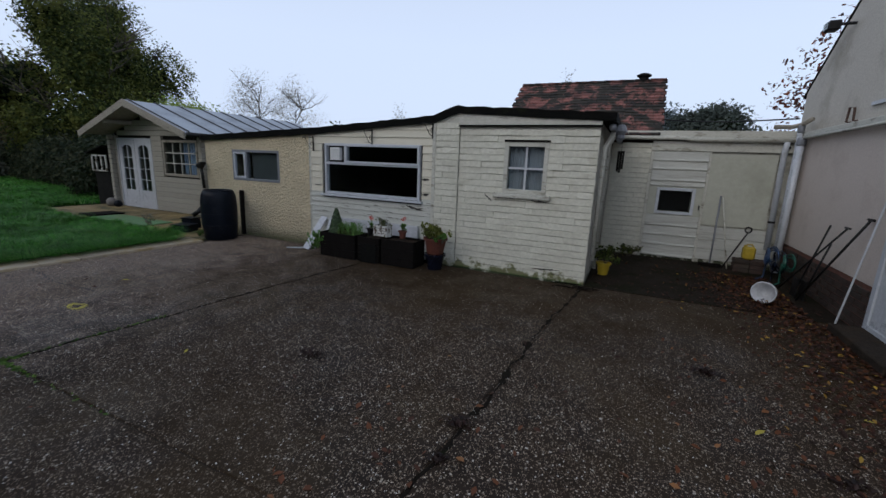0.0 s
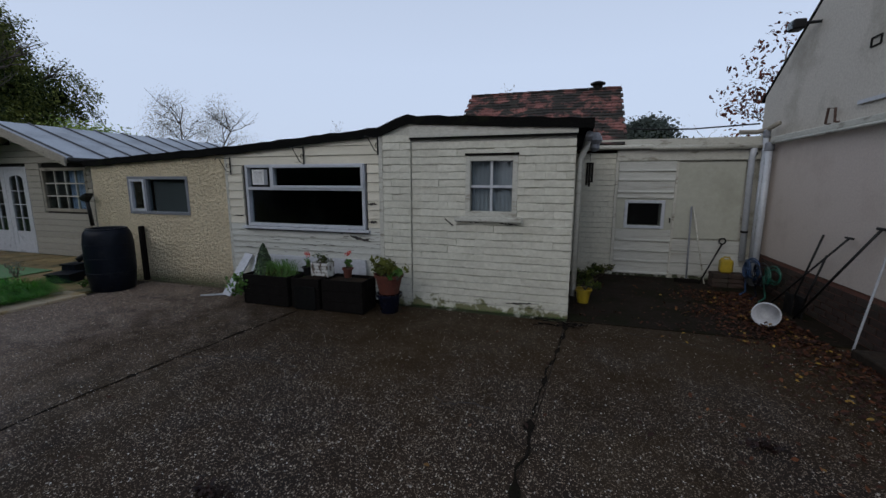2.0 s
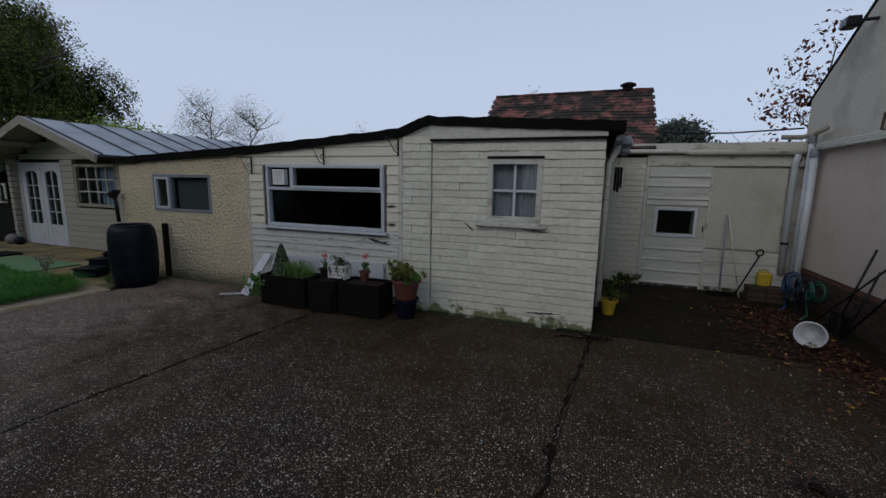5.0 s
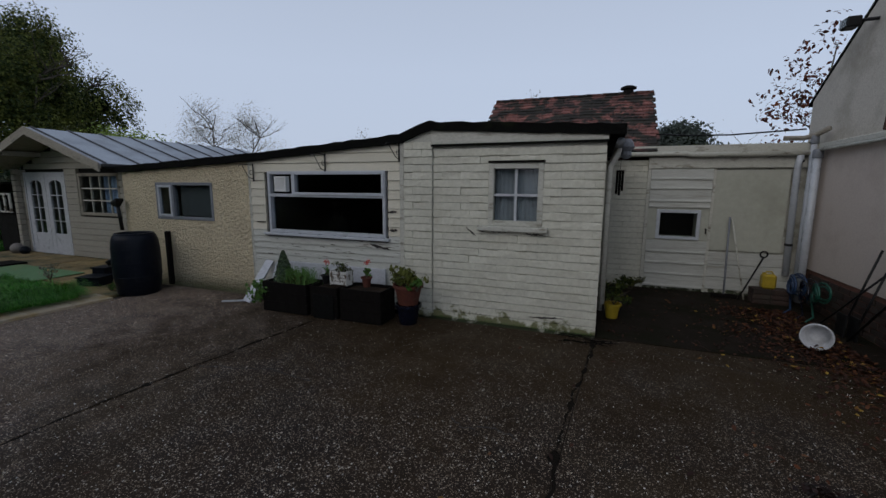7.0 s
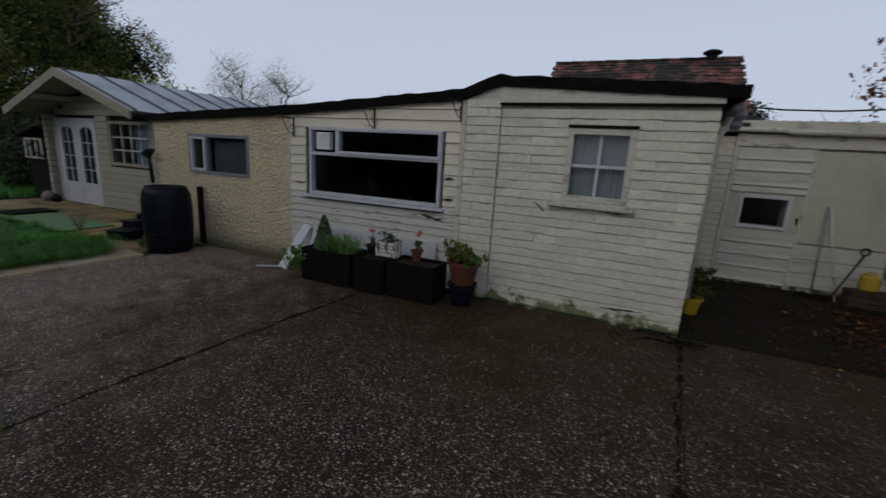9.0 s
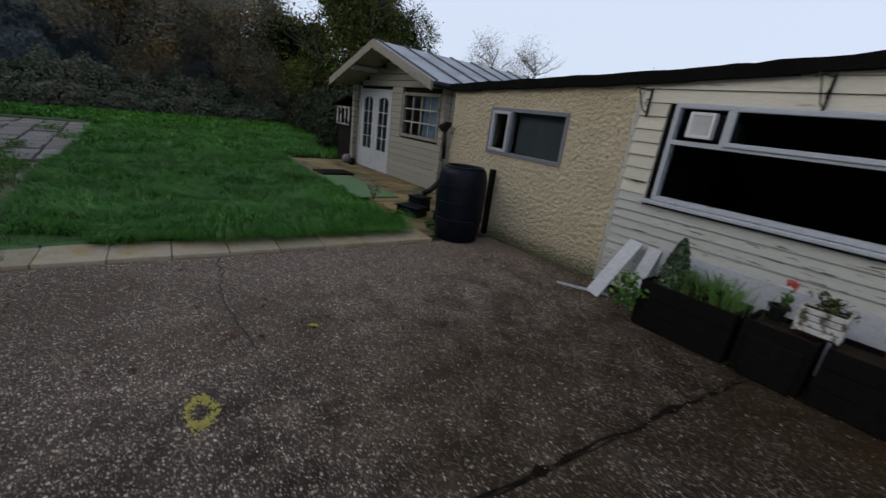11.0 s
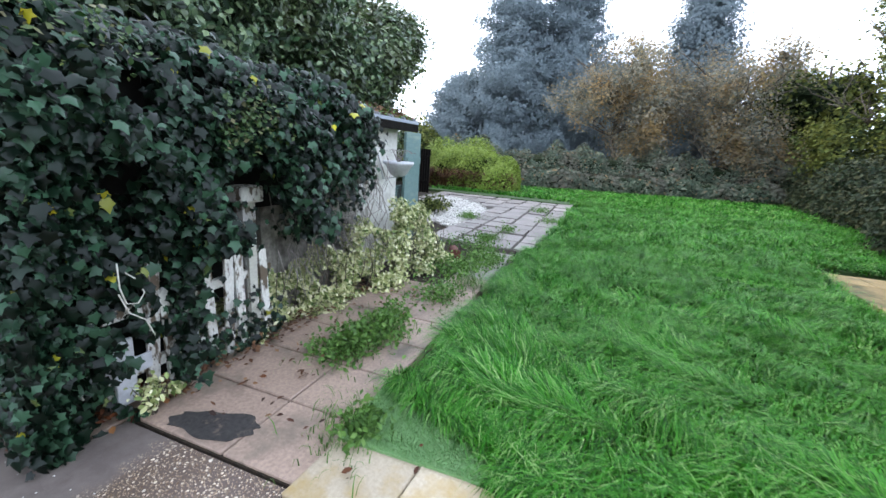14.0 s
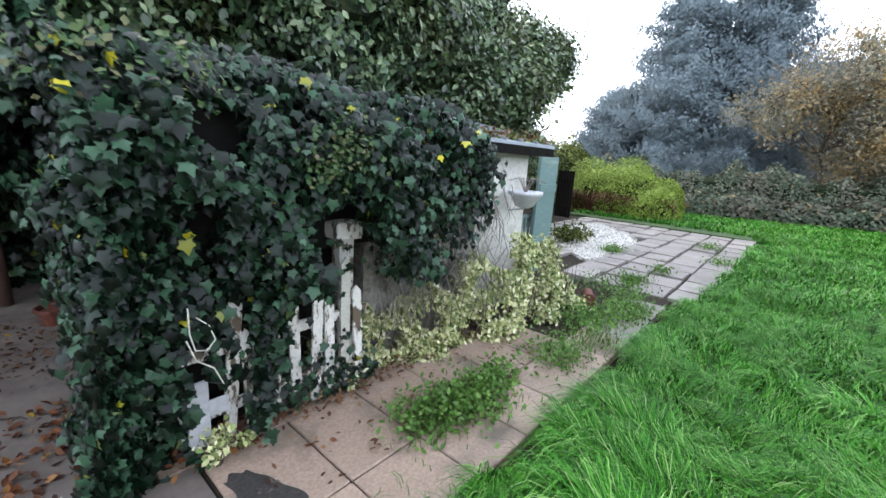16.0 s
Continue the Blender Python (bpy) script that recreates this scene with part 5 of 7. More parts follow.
fan = thing("extractor_fan", "white square slatted extractor fan in the window pane", "extractor fan", (-4.75, FRONT, 1.61))
part("housing", frame_of(bmesh.new(), -4.8, -4.6, 1.54, 1.75, 0.028, FRONT - 0.06, FRONT + 0.02), M["fanwhite"], fan)
for k in range(7):
    part("slat", boxes((-4.772 + k * 0.0205, -4.76 + k * 0.0205, FRONT - 0.055, FRONT - 0.02, 1.569, 1.721)), M["fanwhite"], fan)


def curtain(x0, x1, y, z0, z1, mat, label, amp=0.015, waves=9):
    t = thing("curtain", label, "curtain", ((x0 + x1) / 2, y, z0))
    n = waves * 8
    bm = bmesh.new()
    loft(bm, [[(x0 + (x1 - x0) * i / n, y + amp * math.sin(i * 2 * math.pi / 8), z), (x0 + (x1 - x0) * i / n, y + 0.004 + amp * math.sin(i * 2 * math.pi / 8), z), (x0 + (x1 - x0) * i / n, y + 0.004 + amp * math.sin(i * 2 * math.pi / 8), zz), (x0 + (x1 - x0) * i / n, y + amp * math.sin(i * 2 * math.pi / 8), zz)] for i in range(n + 1) for z, zz in ((z0, z1),)])
    part("cloth", bm, mat, t)


curtain(-1.66, -1.16, FRONT + 0.1, 1.2, 1.86, M["curtain"], "pale grey gathered net curtain", 0.004, 10)
curtain(-6.86, -6.12, FRONT + 0.09, 1.05, 1.7, M["blind"], "pale grey blind behind the small window", 0.002, 3)
curtain(-10.2, -9.76, CY + 0.11, 0.98, 1.84, M["bluecurtain"], "faded blue striped curtain in the cabin window", 0.02, 4)
curtain(-10.42, -10.27, CY + 0.11, 0.98, 1.84, M["bluecurtain"], "faded blue striped curtain in the cabin window", 0.02, 2)

# leaning boards and a pipe


def plank(label, foot, head, w, th, mat):
    t = thing("white_board", label, "board", foot)
    f, h = Vector(foot), Vector(head)
    across = Vector((1, 0, 0)) if abs((h - f).z) > 0.1 else Vector((0.4, -0.9, 0)).normalized()
    d = (h - f).normalized()
    across = (across - d * across.dot(d)).normalized() * w / 2
    out = d.cross(across).normalized() * th
    bm = loft(bmesh.new(), [[p - across, p + across, p + across + out, p - across + out] for p in (f, h)])
    part("board", bm, mat, t)


plank("white painted board leaning on the wall", (-5.06, 5.3, 0.012), (-4.94, 5.66, 0.55), 0.14, 0.02, M["white"])
plank("white painted board leaning on the wall", (-4.8, 5.45, 0.012), (-4.74, 5.64, 0.54), 0.12, 0.02, M["white"])
plank("narrow white strip lying on the concrete", (-5.4, 5.2, 0.014), (-4.95, 5.42, 0.03), 0.03, 0.02, M["upvc"])
bd = thing("backing_board", "long white board standing behind the planters", "board", (-3.9, 5.68, 0))
part("board", boxes((-4.72, -3.05, 5.66, 5.685, 0.0, 0.56), bevel=0.003), M["white"], bd)


def pot(name, label, at, r, h, mat, rim=0.012):
    t = thing(name, label, "plant pot", at)
    part("pot", lathe(bmesh.new(), at, [(r * 0.7, 0), (r * 0.95, h * 0.85), (r + rim, h * 0.86), (r + rim, h), (r - 0.004, h), (r * 0.88, h * 0.75)], 20), mat, t, smooth=False)
    return t


def bush(name, label, at, radii, count, size, mat, shape=OVAL, parent=None, cat="plant", droop=0.4):
    t = parent or thing(name, label, cat, at)
    p, o = clumps((at[0], at[1], at[2] + radii[2]), radii, max(count // 12, 6), min(radii) * 0.25, 12, 0.3)
    ok = p[:, 2] > at[2] - 0.02
    bm = bmesh.new()
    for k in range(7):
        a = k * 0.9
        tube(bm, [(at[0], at[1], at[2] - 0.03), (at[0] + radii[0] * 0.3 * math.cos(a), at[1] + radii[1] * 0.3 * math.sin(a), at[2] + radii[2] * 0.8), (at[0] + radii[0] * 0.7 * math.cos(a), at[1] + radii[1] * 0.7 * math.sin(a), at[2] + radii[2] * 1.5)], 0.006, 0.002, 5)
    part("stem", bm, M["bark"], t, kind="stuff")
    leaves("foliage", p[ok], o[ok], size, shape, mat, t, droop=droop, jitter=0.8)
    return t


def trough(x0, x1, y0, y1, h, label):
    t = thing("planter_box", label, "planter", ((x0 + x1) / 2, (y0 + y1) / 2, 0), "planter boxes")
    k = 3
    for i in range(k):
        z0, z1 = 0.01 + i * (h - 0.01) / k, 0.01 + (i + 1) * (h - 0.01) / k - 0.004
        part("front_board", boxes((x0, x1, y0, y0 + 0.02, z0, z1), bevel=0.003), M["darkwood"], t)
        part("rear_board", boxes((x0, x1, y1 - 0.02, y1, z0, z1), bevel=0.003), M["darkwood"], t)
        part("end_board", boxes((x0, x0 + 0.02, y0 + 0.021, y1 - 0.021, z0, z1)), M["darkwood"], t)
        part("end_board", boxes((x1 - 0.02, x1, y0 + 0.021, y1 - 0.021, z0, z1)), M["darkwood"], t)
    part("compost", boxes((x0 + 0.021, x1 - 0.021, y0 + 0.021, y1 - 0.021, 0.0, h - 0.04)), M["soil"], t)


trough(-4.55, -3.86, 5.1, 5.46, 0.4, "dark stained timber planter with low green plants")
trough(-3.82, -3.42, 5.12, 5.48, 0.4, "dark stained timber planter with a grey panel front")
trough(-3.38, -2.82, 5.12, 5.48, 0.41, "dark stained timber planter against the wall")
gp = thing("grey_tile", "plain dark grey tile standing against a planter", "tile", (-3.6, 5.1, 0))
part("tile", boxes((-3.76, -3.46, 5.095, 5.115, 0.0, 0.3), bevel=0.004), M["felt"], gp)
# topiary cone
tc = thing("conifer_topiary", "small dark cone-shaped conifer in the planter", "shrub", (-4.42, 5.36, 0.36))
n = 2600
h = rng.uniform(0, 1, n)
a = rng.uniform(0, 2 * np.pi, n)
r = 0.15 * (1 - h) ** 0.8 * rng.uniform(0.6, 1.05, n) + 0.008
at = np.stack([-4.42 + r * np.cos(a), 5.36 + r * np.sin(a), 0.3 + 0.46 * h], 1)
leaves("foliage", at, np.stack([np.cos(a), np.sin(a), np.full(n, 0.5)], 1), 0.03, DIAMOND, M["laurel"], tc, droop=-0.5)
part("trunk", tube(bmesh.new(), [(-4.42, 5.36, 0.3), (-4.42, 5.36, 0.7)], 0.012, 0.004), M["bark"], tc)
bush("trailing_plant", "light green broad-leaved plant at the planter end", (-4.6, 5.12, 0.12), (0.13, 0.12, 0.15), 260, 0.05, M["weed"])
bush("grassy_plant", "thin leafed green plants in the planter", (-4.1, 5.28, 0.36), (0.22, 0.13, 0.06), 300, 0.04, M["green"])
x, y = rng.normal(-4.1, 0.13, 350), rng.normal(5.3, 0.06, 350)
gb = thing("spiky_plant", "tuft of thin arching grassy leaves in the planter", "plant", (-4.1, 5.3, 0.36))
blades("foliage", x, y, 0.22, 0.003, gb, M["weed"], 0.9, 0.35)
pot("black_pot", "small black plastic pot with a red geranium", (-3.7, 5.3, 0.4), 0.055, 0.11, M["black"])
g1 = bush("geranium", "red-flowered geranium in the black pot", (-3.68, 5.3, 0.49), (0.05, 0.05, 0.06), 60, 0.035, M["weed"])
leaves("flowers", np.array([(-3.67, 5.28, 0.68)]) + rng.normal(0, 0.018, (40, 3)), np.tile((0, -1, 0.4), (40, 1)), 0.022, DIAMOND, M["red"], g1, "small red flower head", kind="stuff")
cr = thing("white_crate", "small weathered white slatted crate planter", "planter", (-3.48, 5.3, 0.4))
for k in range(4):
    part("slat", boxes((-3.59, -3.35, 5.22, 5.232, 0.42 + k * 0.042, 0.455 + k * 0.042), bevel=0.002), M["oldwhite"], cr)
    part("rear_slat", boxes((-3.59, -3.35, 5.37, 5.382, 0.42 + k * 0.042, 0.455 + k * 0.042), bevel=0.002), M["oldwhite"], cr)
part("side_panel", boxes((-3.59, -3.578, 5.233, 5.369, 0.405, 0.585)), M["oldwhite"], cr)
part("side_panel", boxes((-3.362, -3.35, 5.233, 5.369, 0.405, 0.585)), M["oldwhite"], cr)
part("soil_fill", boxes((-3.577, -3.363, 5.233, 5.369, 0.405, 0.56)), M["soil"], cr)
bush("heather", "grey-green sprigs growing in the white crate", (-3.46, 5.3, 0.56), (0.14, 0.06, 0.07), 240, 0.025, M["green"])
pot("small_pot", "small terracotta pot with a red geranium", (-3.11, 5.3, 0.41), 0.06, 0.12, M["terracotta"])
g2 = bush("geranium", "red-flowered geranium in the terracotta pot", (-3.11, 5.3, 0.52), (0.06, 0.05, 0.07), 90, 0.035, M["weed"])
leaves("flowers", np.array([(-3.08, 5.28, 0.72)]) + rng.normal(0, 0.018, (40, 3)), np.tile((0, -1, 0.4), (40, 1)), 0.022, DIAMOND, M["red"], g2, "small red flower head", kind="stuff")
pot("blue_pot", "dark blue glazed pot standing upside down as a base", (-2.58, 5.36, 0.0), 0.15, 0.24, M["blue"])
pot("terracotta_pot", "terracotta pot with a bushy green plant", (-2.58, 5.36, 0.24), 0.17, 0.24, M["terracotta"])
bush("potted_plant", "bushy green plant spilling from the terracotta pot", (-2.62, 5.34, 0.46), (0.24, 0.18, 0.11), 520, 0.05, M["green"])
bush("potted_plant_light", "bright broad green leaves at the pot's edge", (-2.42, 5.26, 0.45), (0.13, 0.1, 0.06), 130, 0.07, M["weed"])
sk = thing("dark_stake", "short dark wooden stake leaning on the rendered wall", "stake", (-7.02, 5.66, 0))
part("stake", box(bmesh.new(), -7.06, -6.99, 5.63, 5.7, 0, 0.88, 0.008), M["darkwood"], sk)

# rainwater goods and black tubs at the wall's end
dp = thing("black_hopper", "black plastic hopper head with bent downpipe", "downpipe", (-8.13, 5.62, 1.3))
part("hopper", loft(bmesh.new(), [[(-8.22, 5.58, 1.33), (-8.04, 5.56, 1.39), (-8.04, 5.68, 1.39), (-8.22, 5.68, 1.33)], [(-8.22, 5.58, 1.29), (-8.04, 5.56, 1.35), (-8.04, 5.68, 1.35), (-8.22, 5.68, 1.29)], [(-8.17, 5.6, 1.25), (-8.11, 5.6, 1.25), (-8.11, 5.66, 1.25), (-8.17, 5.66, 1.25)]]), M["black"], dp)
part("pipe", tube(bmesh.new(), [(-8.14, 5.64, 1.26), (-8.13, 5.65, 1.1), (-8.12, 5.66, 0.85)], 0.03), M["black"], dp, smooth=True)
part("lower_pipe", tube(bmesh.new(), [(-8.05, 5.68, 0.6), (-8.12, 5.5, 0.38), (-8.18, 5.4, 0.3)], 0.045), M["black"], dp, smooth=True)


def tub(at, w, d, h, turn):
    t = thing("black_tub", "black plastic tub lying beside the path", "tub", at)
    bm = bmesh.new()
    loft(bm, [[(-w / 2 + k, -d / 2 + k, z), (w / 2 - k, -d / 2 + k, z), (w / 2 - k, d / 2 - k, z), (-w / 2 + k, d / 2 - k, z)] for k, z in ((0, 0), (0.01, h * 0.9), (-0.012, h * 0.9), (-0.012, h), (0.03, h))])
    bm.transform(Matrix.Translation(at) @ pose(0, 0, 0, 0, 0, turn))
    part("body", bm, M["barrel"], t)


tub((-8.0, 5.1, 0.035), 0.36, 0.28, 0.14, 20)
tub((-8.25, 5.4, 0.035), 0.26, 0.24, 0.22, 10)
tub((-7.5, 5.35, 0.035), 0.3, 0.26, 0.14, -10)

# log ends of the cabin corner and its side window box
for i in range(15):
    z = 0.04 + i * 0.128
    for x in (-9.42, -13.18):
        part("log_end", boxes((x - 0.06, x + 0.06, CY - 0.17, CY - 0.052, z, z + 0.115), bevel=0.008), M["cabin"], cabin)
bw = thing("window_box", "small dark lean-to glazed box on the cabin's side", "lean-to window", (-13.6, 6.7, 0.9))
part("roof", loft(bmesh.new(), [[(-14.1, y, 1.42), (-13.25, y, 1.62), (-13.25, y, 1.66), (-14.1, y, 1.46)] for y in (6.35, 7.2)]), M["felt"], bw)
part("frame", frame_of(bmesh.new(), -14.02, -13.3, 0.95, 1.4, 0.035, 6.45, 6.49), M["oldwhite"], bw)
for x in (-13.8, -13.55):
    part("mullion", boxes((x, x + 0.03, 6.45, 6.485, 0.985, 1.365)), M["oldwhite"], bw)
pane(bw, -13.98, -13.34, 6.47, 0.985, 1.365)
# Near-black back and sides: the box's inner shade as colour.
part("back", boxes((-14.0, -13.3, 7.1, 7.15, 0.0, 1.4), (-14.02, -13.97, 6.52, 7.1, 0.0, 1.4), (-13.97, -13.3, 6.52, 7.1, 0.0, 0.93)), M["dark"], bw)
for x, c, rr in ((-13.1, M["slab_grey"], 0.13), (-12.8, M["barrel"], 0.1)):
    rk = thing("round_stone" if rr > 0.11 else "dark_jar", "rounded pale stone by the cabin door" if rr > 0.11 else "small round dark jar by the cabin door", "stone" if rr > 0.11 else "jar", (x, 6.38, 0.03))
    part("body", lathe(bmesh.new(), (x, 6.38, 0.03), [(rr * 0.6, 0), (rr, rr * 0.5), (rr * 0.95, rr * 1.1), (rr * 0.6, rr * 1.6), (rr * 0.3, rr * 1.7)], 14), c, rk, smooth=True)
bush("young_shrub", "sparse young shrub with thin twigs by the mat", (-9.0, 5.0, 0.05), (0.2, 0.18, 0.16), 130, 0.035, M["autumn"])
bush("path_weed", "clump of green weeds beside the tubs", (-8.55, 5.5, 0.03), (0.14, 0.12, 0.08), 160, 0.04, M["weed"])
bush("path_weed", "clump of green weeds beside the water butt", (-7.35, 4.95, 0.03), (0.14, 0.1, 0.06), 140, 0.04, M["weed"])

# ---- yard alcove and gable ----
GX = 2.33
part("weather_board", boxes(*[(1.12, 2.2, BY - 0.02, BY + 0.005, 0.06 + k * 0.2, 0.06 + (k + 1) * 0.2 - 0.008) for k in range(3)], bevel=0.004), M["doorboard"], back, "cream weatherboards under the panel")
part("door_jamb", boxes((0.2, 0.248, BY - 0.045, BY + 0.01, 0.0, 1.98), (1.102, 1.138, BY - 0.04, BY + 0.01, 0.0, 1.98), bevel=0.003), M["trimwood"], back)
gut = thing("yard_gutter", "grey plastic gutter along the flat roof with downpipe", "gutter", (1.0, BY, 2.1))
part("gutter", tube(bmesh.new(), [(-0.28, BY - 0.13, 2.15), (0.7, BY - 0.13, 2.145), (0.75, BY - 0.13, 2.125), (2.2, BY - 0.13, 2.12)], 0.036), M["trimwood"], gut, smooth=True)
part("downpipe", tube(bmesh.new(), [(2.1, BY - 0.14, 2.1), (2.1, BY - 0.09, 1.95), (2.13, BY - 0.08, 0.36)], 0.042, seg=12), M["upvc"], gut, "white round downpipe", smooth=True)
for z in (0.8, 2.0):
    part("collar", lathe(bmesh.new(), (2.12, BY - 0.082, z), [(0.047, 0), (0.05, 0.005), (0.05, 0.03), (0.047, 0.035)], 14), M["black"], gut)
for y, r, z1 in ((8.3, 0.036, 2.36), (8.16, 0.048, 2.16)):
    t = thing("soil_pipe", "tall round pale grey pipe in the wall corner", "pipe", (GX - 0.1, y, 0.3))
    part("pipe", tube(bmesh.new(), [(GX - 0.09, y, 0.02), (GX - 0.1, y, z1)], r, seg=14), M["upvc"], t, smooth=True)
    part("joint", lathe(bmesh.new(), (GX - 0.098, y, z1 - 0.12), [(r + 0.008, 0), (r + 0.012, 0.01), (r + 0.012, 0.1), (r + 0.004, 0.12)], 16), M["lead"], t, smooth=True)
ledge = thing("gable_gutter", "grey-cream ledge and pipe running along the gable", "gutter", (GX, 6, 2.15))
part("ledge", boxes((GX - 0.07, GX + 0.03, 4.0, 8.25, 2.17, 2.24), bevel=0.008), M["trimwood"], ledge)
part("pipe", tube(bmesh.new(), [(GX - 0.09, 8.2, 2.15), (GX - 0.09, 4.0, 2.15)], 0.02), M["trimwood"], ledge, smooth=True)
part("elbow", tube(bmesh.new(), [(GX - 0.42, 8.42, 2.34), (GX - 0.2, 8.36, 2.33), (GX - 0.1, 8.3, 2.36), (GX - 0.06, 8.05, 2.42)], 0.034), M["barge"], ledge, smooth=True)
fl = thing("floodlight", "black floodlight high on the gable wall", "floodlight", (GX, 7.62, 3.62))
part("arm", tube(bmesh.new(), [(GX + 0.03, 7.5, 3.56), (GX - 0.12, 7.58, 3.58)], 0.02), M["black"], fl)
part("housing", boxes((GX - 0.26, GX - 0.12, 7.5, 7.68, 3.5, 3.62), bevel=0.015), M["black"], fl)
part("lens", boxes((GX - 0.27, GX - 0.262, 7.515, 7.665, 3.515, 3.605)), M["glass"], fl)
t = thing("wall_bracket", "small rusty hook on the gable", "hook", (GX, 6.95, 2.42))
part("hook", tube(bmesh.new(), [(GX + 0.03, 6.83, 2.27), (GX - 0.01, 6.83, 2.27), (GX - 0.02, 6.83, 2.42), (GX - 0.02, 6.97, 2.44), (GX - 0.02, 6.99, 2.27), (GX + 0.03, 6.99, 2.26)], 0.014), M["post"], t)
t = thing("white_strip", "short white strip fixed across the gable", "strip", (GX, 6.1, 2.42))
part("strip", boxes((GX + 0.0, GX + 0.028, 5.5, 6.5, 2.4, 2.44)), M["white"], t)
t = thing("air_vent", "small dark vent brick high in the gable", "vent", (GX + 0.03, 6.4, 3.0))
part("vent", frame_of(bmesh.new(), -0.08, 0.08, -0.05, 0.05, 0.015, -0.01, 0.01), M["dark"], t)
for o in t.children:
    o.data.transform(Matrix.Translation((GX + 0.025, 6.4, 3.0)) @ pose(0, 0, 0, 0, 0, 90))
    o.matrix_parent_inverse = place_of(t).inverted()
dr3 = thing("door_3", "white framed side door in the house wall", "door", (GX, 5.0, 0), kind="structure")
m = Matrix.Translation((GX - 0.005, 0, 0)) @ pose(0, 0, 0, 0, 0, -90)


def turned(bm, m):
    bm.transform(m)
    return bm


part("door_frame", turned(frame_of(bmesh.new(), -5.42, -4.4, 0.06, 2.06, 0.075, -0.03, 0.02), m), M["upvc"], dr3)
part("door_panel", turned(boxes((-5.34, -4.48, -0.012, 0.0, 0.14, 1.98)), m), M["white"], dr3)
st = thing("door_step", "worn grey concrete step at the side door", "step", (2.1, 4.9, 0))
part("step", boxes((2.02, 2.33, 4.3, 5.4, 0.0, 0.09), bevel=0.01), M["soil"], st)
t = thing("white_pole", "thin white pole leaning on the gable", "pole", (2.1, 5.55, 0))
part("pole", tube(bmesh.new(), [(2.16, 5.62, 0.0), (2.31, 5.45, 1.9)], 0.01), M["upvc"], t)

bk = thing("white_bucket", "white plastic bucket lying on its side with dead leaves", "bucket", (1.66, 6.05, 0.17))
d = Vector((-0.45, -0.85, 0.12)).normalized()
mm = Matrix.Translation((1.65, 6.14, 0.15)) @ Matrix.Scale(0.78, 4) @ d.to_track_quat("Z", "Y").to_matrix().to_4x4()
bm = lathe(bmesh.new(), (0, 0, -0.14), [(0.115, 0), (0.12, 0.005), (0.155, 0.27), (0.172, 0.272), (0.172, 0.29), (0.15, 0.29), (0.113, 0.012), (0.02, 0.01)], 28)
part("body", turned(bm, mm), M["white"], bk, smooth=True)
part("handle", turned(tube(bmesh.new(), [(0.17 * math.cos(a), 0.17 * math.sin(a) * 0.95, 0.14 + 0.05 * math.sin(a)) for a in [math.pi * k / 14 + math.pi for k in range(15)]], 0.004), mm), M["black"], bk)
at = np.array((1.62, 6.0, 0.06)) + rng.normal(0, 0.03, (24, 3)) * (1, 1, 0.3)
leaves("leaves_inside", at, np.tile(up, (24, 1)), 0.04, OVAL, M["litter"], bk, "dead brown leaves")

# brooms, tools


def tool(name, label, foot, head, r, mat, blade=None):
    t = thing(name, label, "garden tool", foot)
    part("shaft", tube(bmesh.new(), [foot, head], r), mat, t, smooth=True)
    if blade == "broom":
        part("head", boxes((foot[0] - 0.17, foot[0] + 0.17, foot[1] - 0.03, foot[1] + 0.03, 0.0, 0.06), bevel=0.006), M["darkwood"], t)
    if blade == "ring":
        c = Vector(head)
        part("loop_handle", tube(bmesh.new(), [c + Vector((0.045 * math.cos(a), 0, 0.045 + 0.045 * math.sin(a))) for a in [k * math.pi / 6 for k in range(13)]], 0.012), mat, t)
    if blade == "spade":
        part("blade", boxes((foot[0] - 0.01, foot[0] + 0.01, foot[1] - 0.09, foot[1] + 0.09, 0.0, 0.26), bevel=0.004), M["black"], t)
    if blade == "tee":
        part("grip", tube(bmesh.new(), [Vector(head) + Vector((0, -0.06, 0)), Vector(head) + Vector((0, 0.06, 0))], r * 1.1), mat, t)
    return t


tool("broom", "broom with pale metal shaft leaning on the boards", (1.33, 8.15, 0.03), (1.36, 8.36, 1.2), 0.014, M["lead"], "broom")
tool("hoe", "thin wooden shafted hoe leaning on the boards", (1.58, 8.12, 0.0), (1.39, 8.37, 1.19), 0.011, M["trimwood"])
tool("edging_tool", "black tool with looped handle leaning on the boards", (1.5, 8.1, 0.0), (1.82, 8.3, 0.62), 0.012, M["black"], "ring")
tool("spade", "black shafted spade leaning on the gable", (2.1, 6.75, 0.02), (2.27, 6.6, 1.0), 0.012, M["black"], "spade")
tool("fork", "long black shafted fork leaning on the gable", (1.98, 7.0, 0.0), (2.27, 6.15, 1.02), 0.011, M["black"], "tee")
tool("rake", "dark shafted rake slanting against the gable", (2.08, 6.55, 0.0), (2.29, 5.75, 1.16), 0.013, M["black"], "tee")
tool("shovel", "old dark shovel leaning on the gable", (2.15, 6.62, 0.02), (2.28, 6.5, 0.78), 0.012, M["black"], "spade")
yc = thing("yellow_container", "yellow plastic jerry can standing on old bricks", "jerry can", (1.82, 8.05, 0.21))
part("body", box(bmesh.new(), 1.74, 1.91, 7.98, 8.12, 0.214, 0.42, 0.025), M["yellow"], yc)
part("handle", tube(bmesh.new(), [(1.78, 8.05, 0.41), (1.79, 8.05, 0.455), (1.86, 8.05, 0.455), (1.88, 8.05, 0.41)], 0.012), M["yellow"], yc)
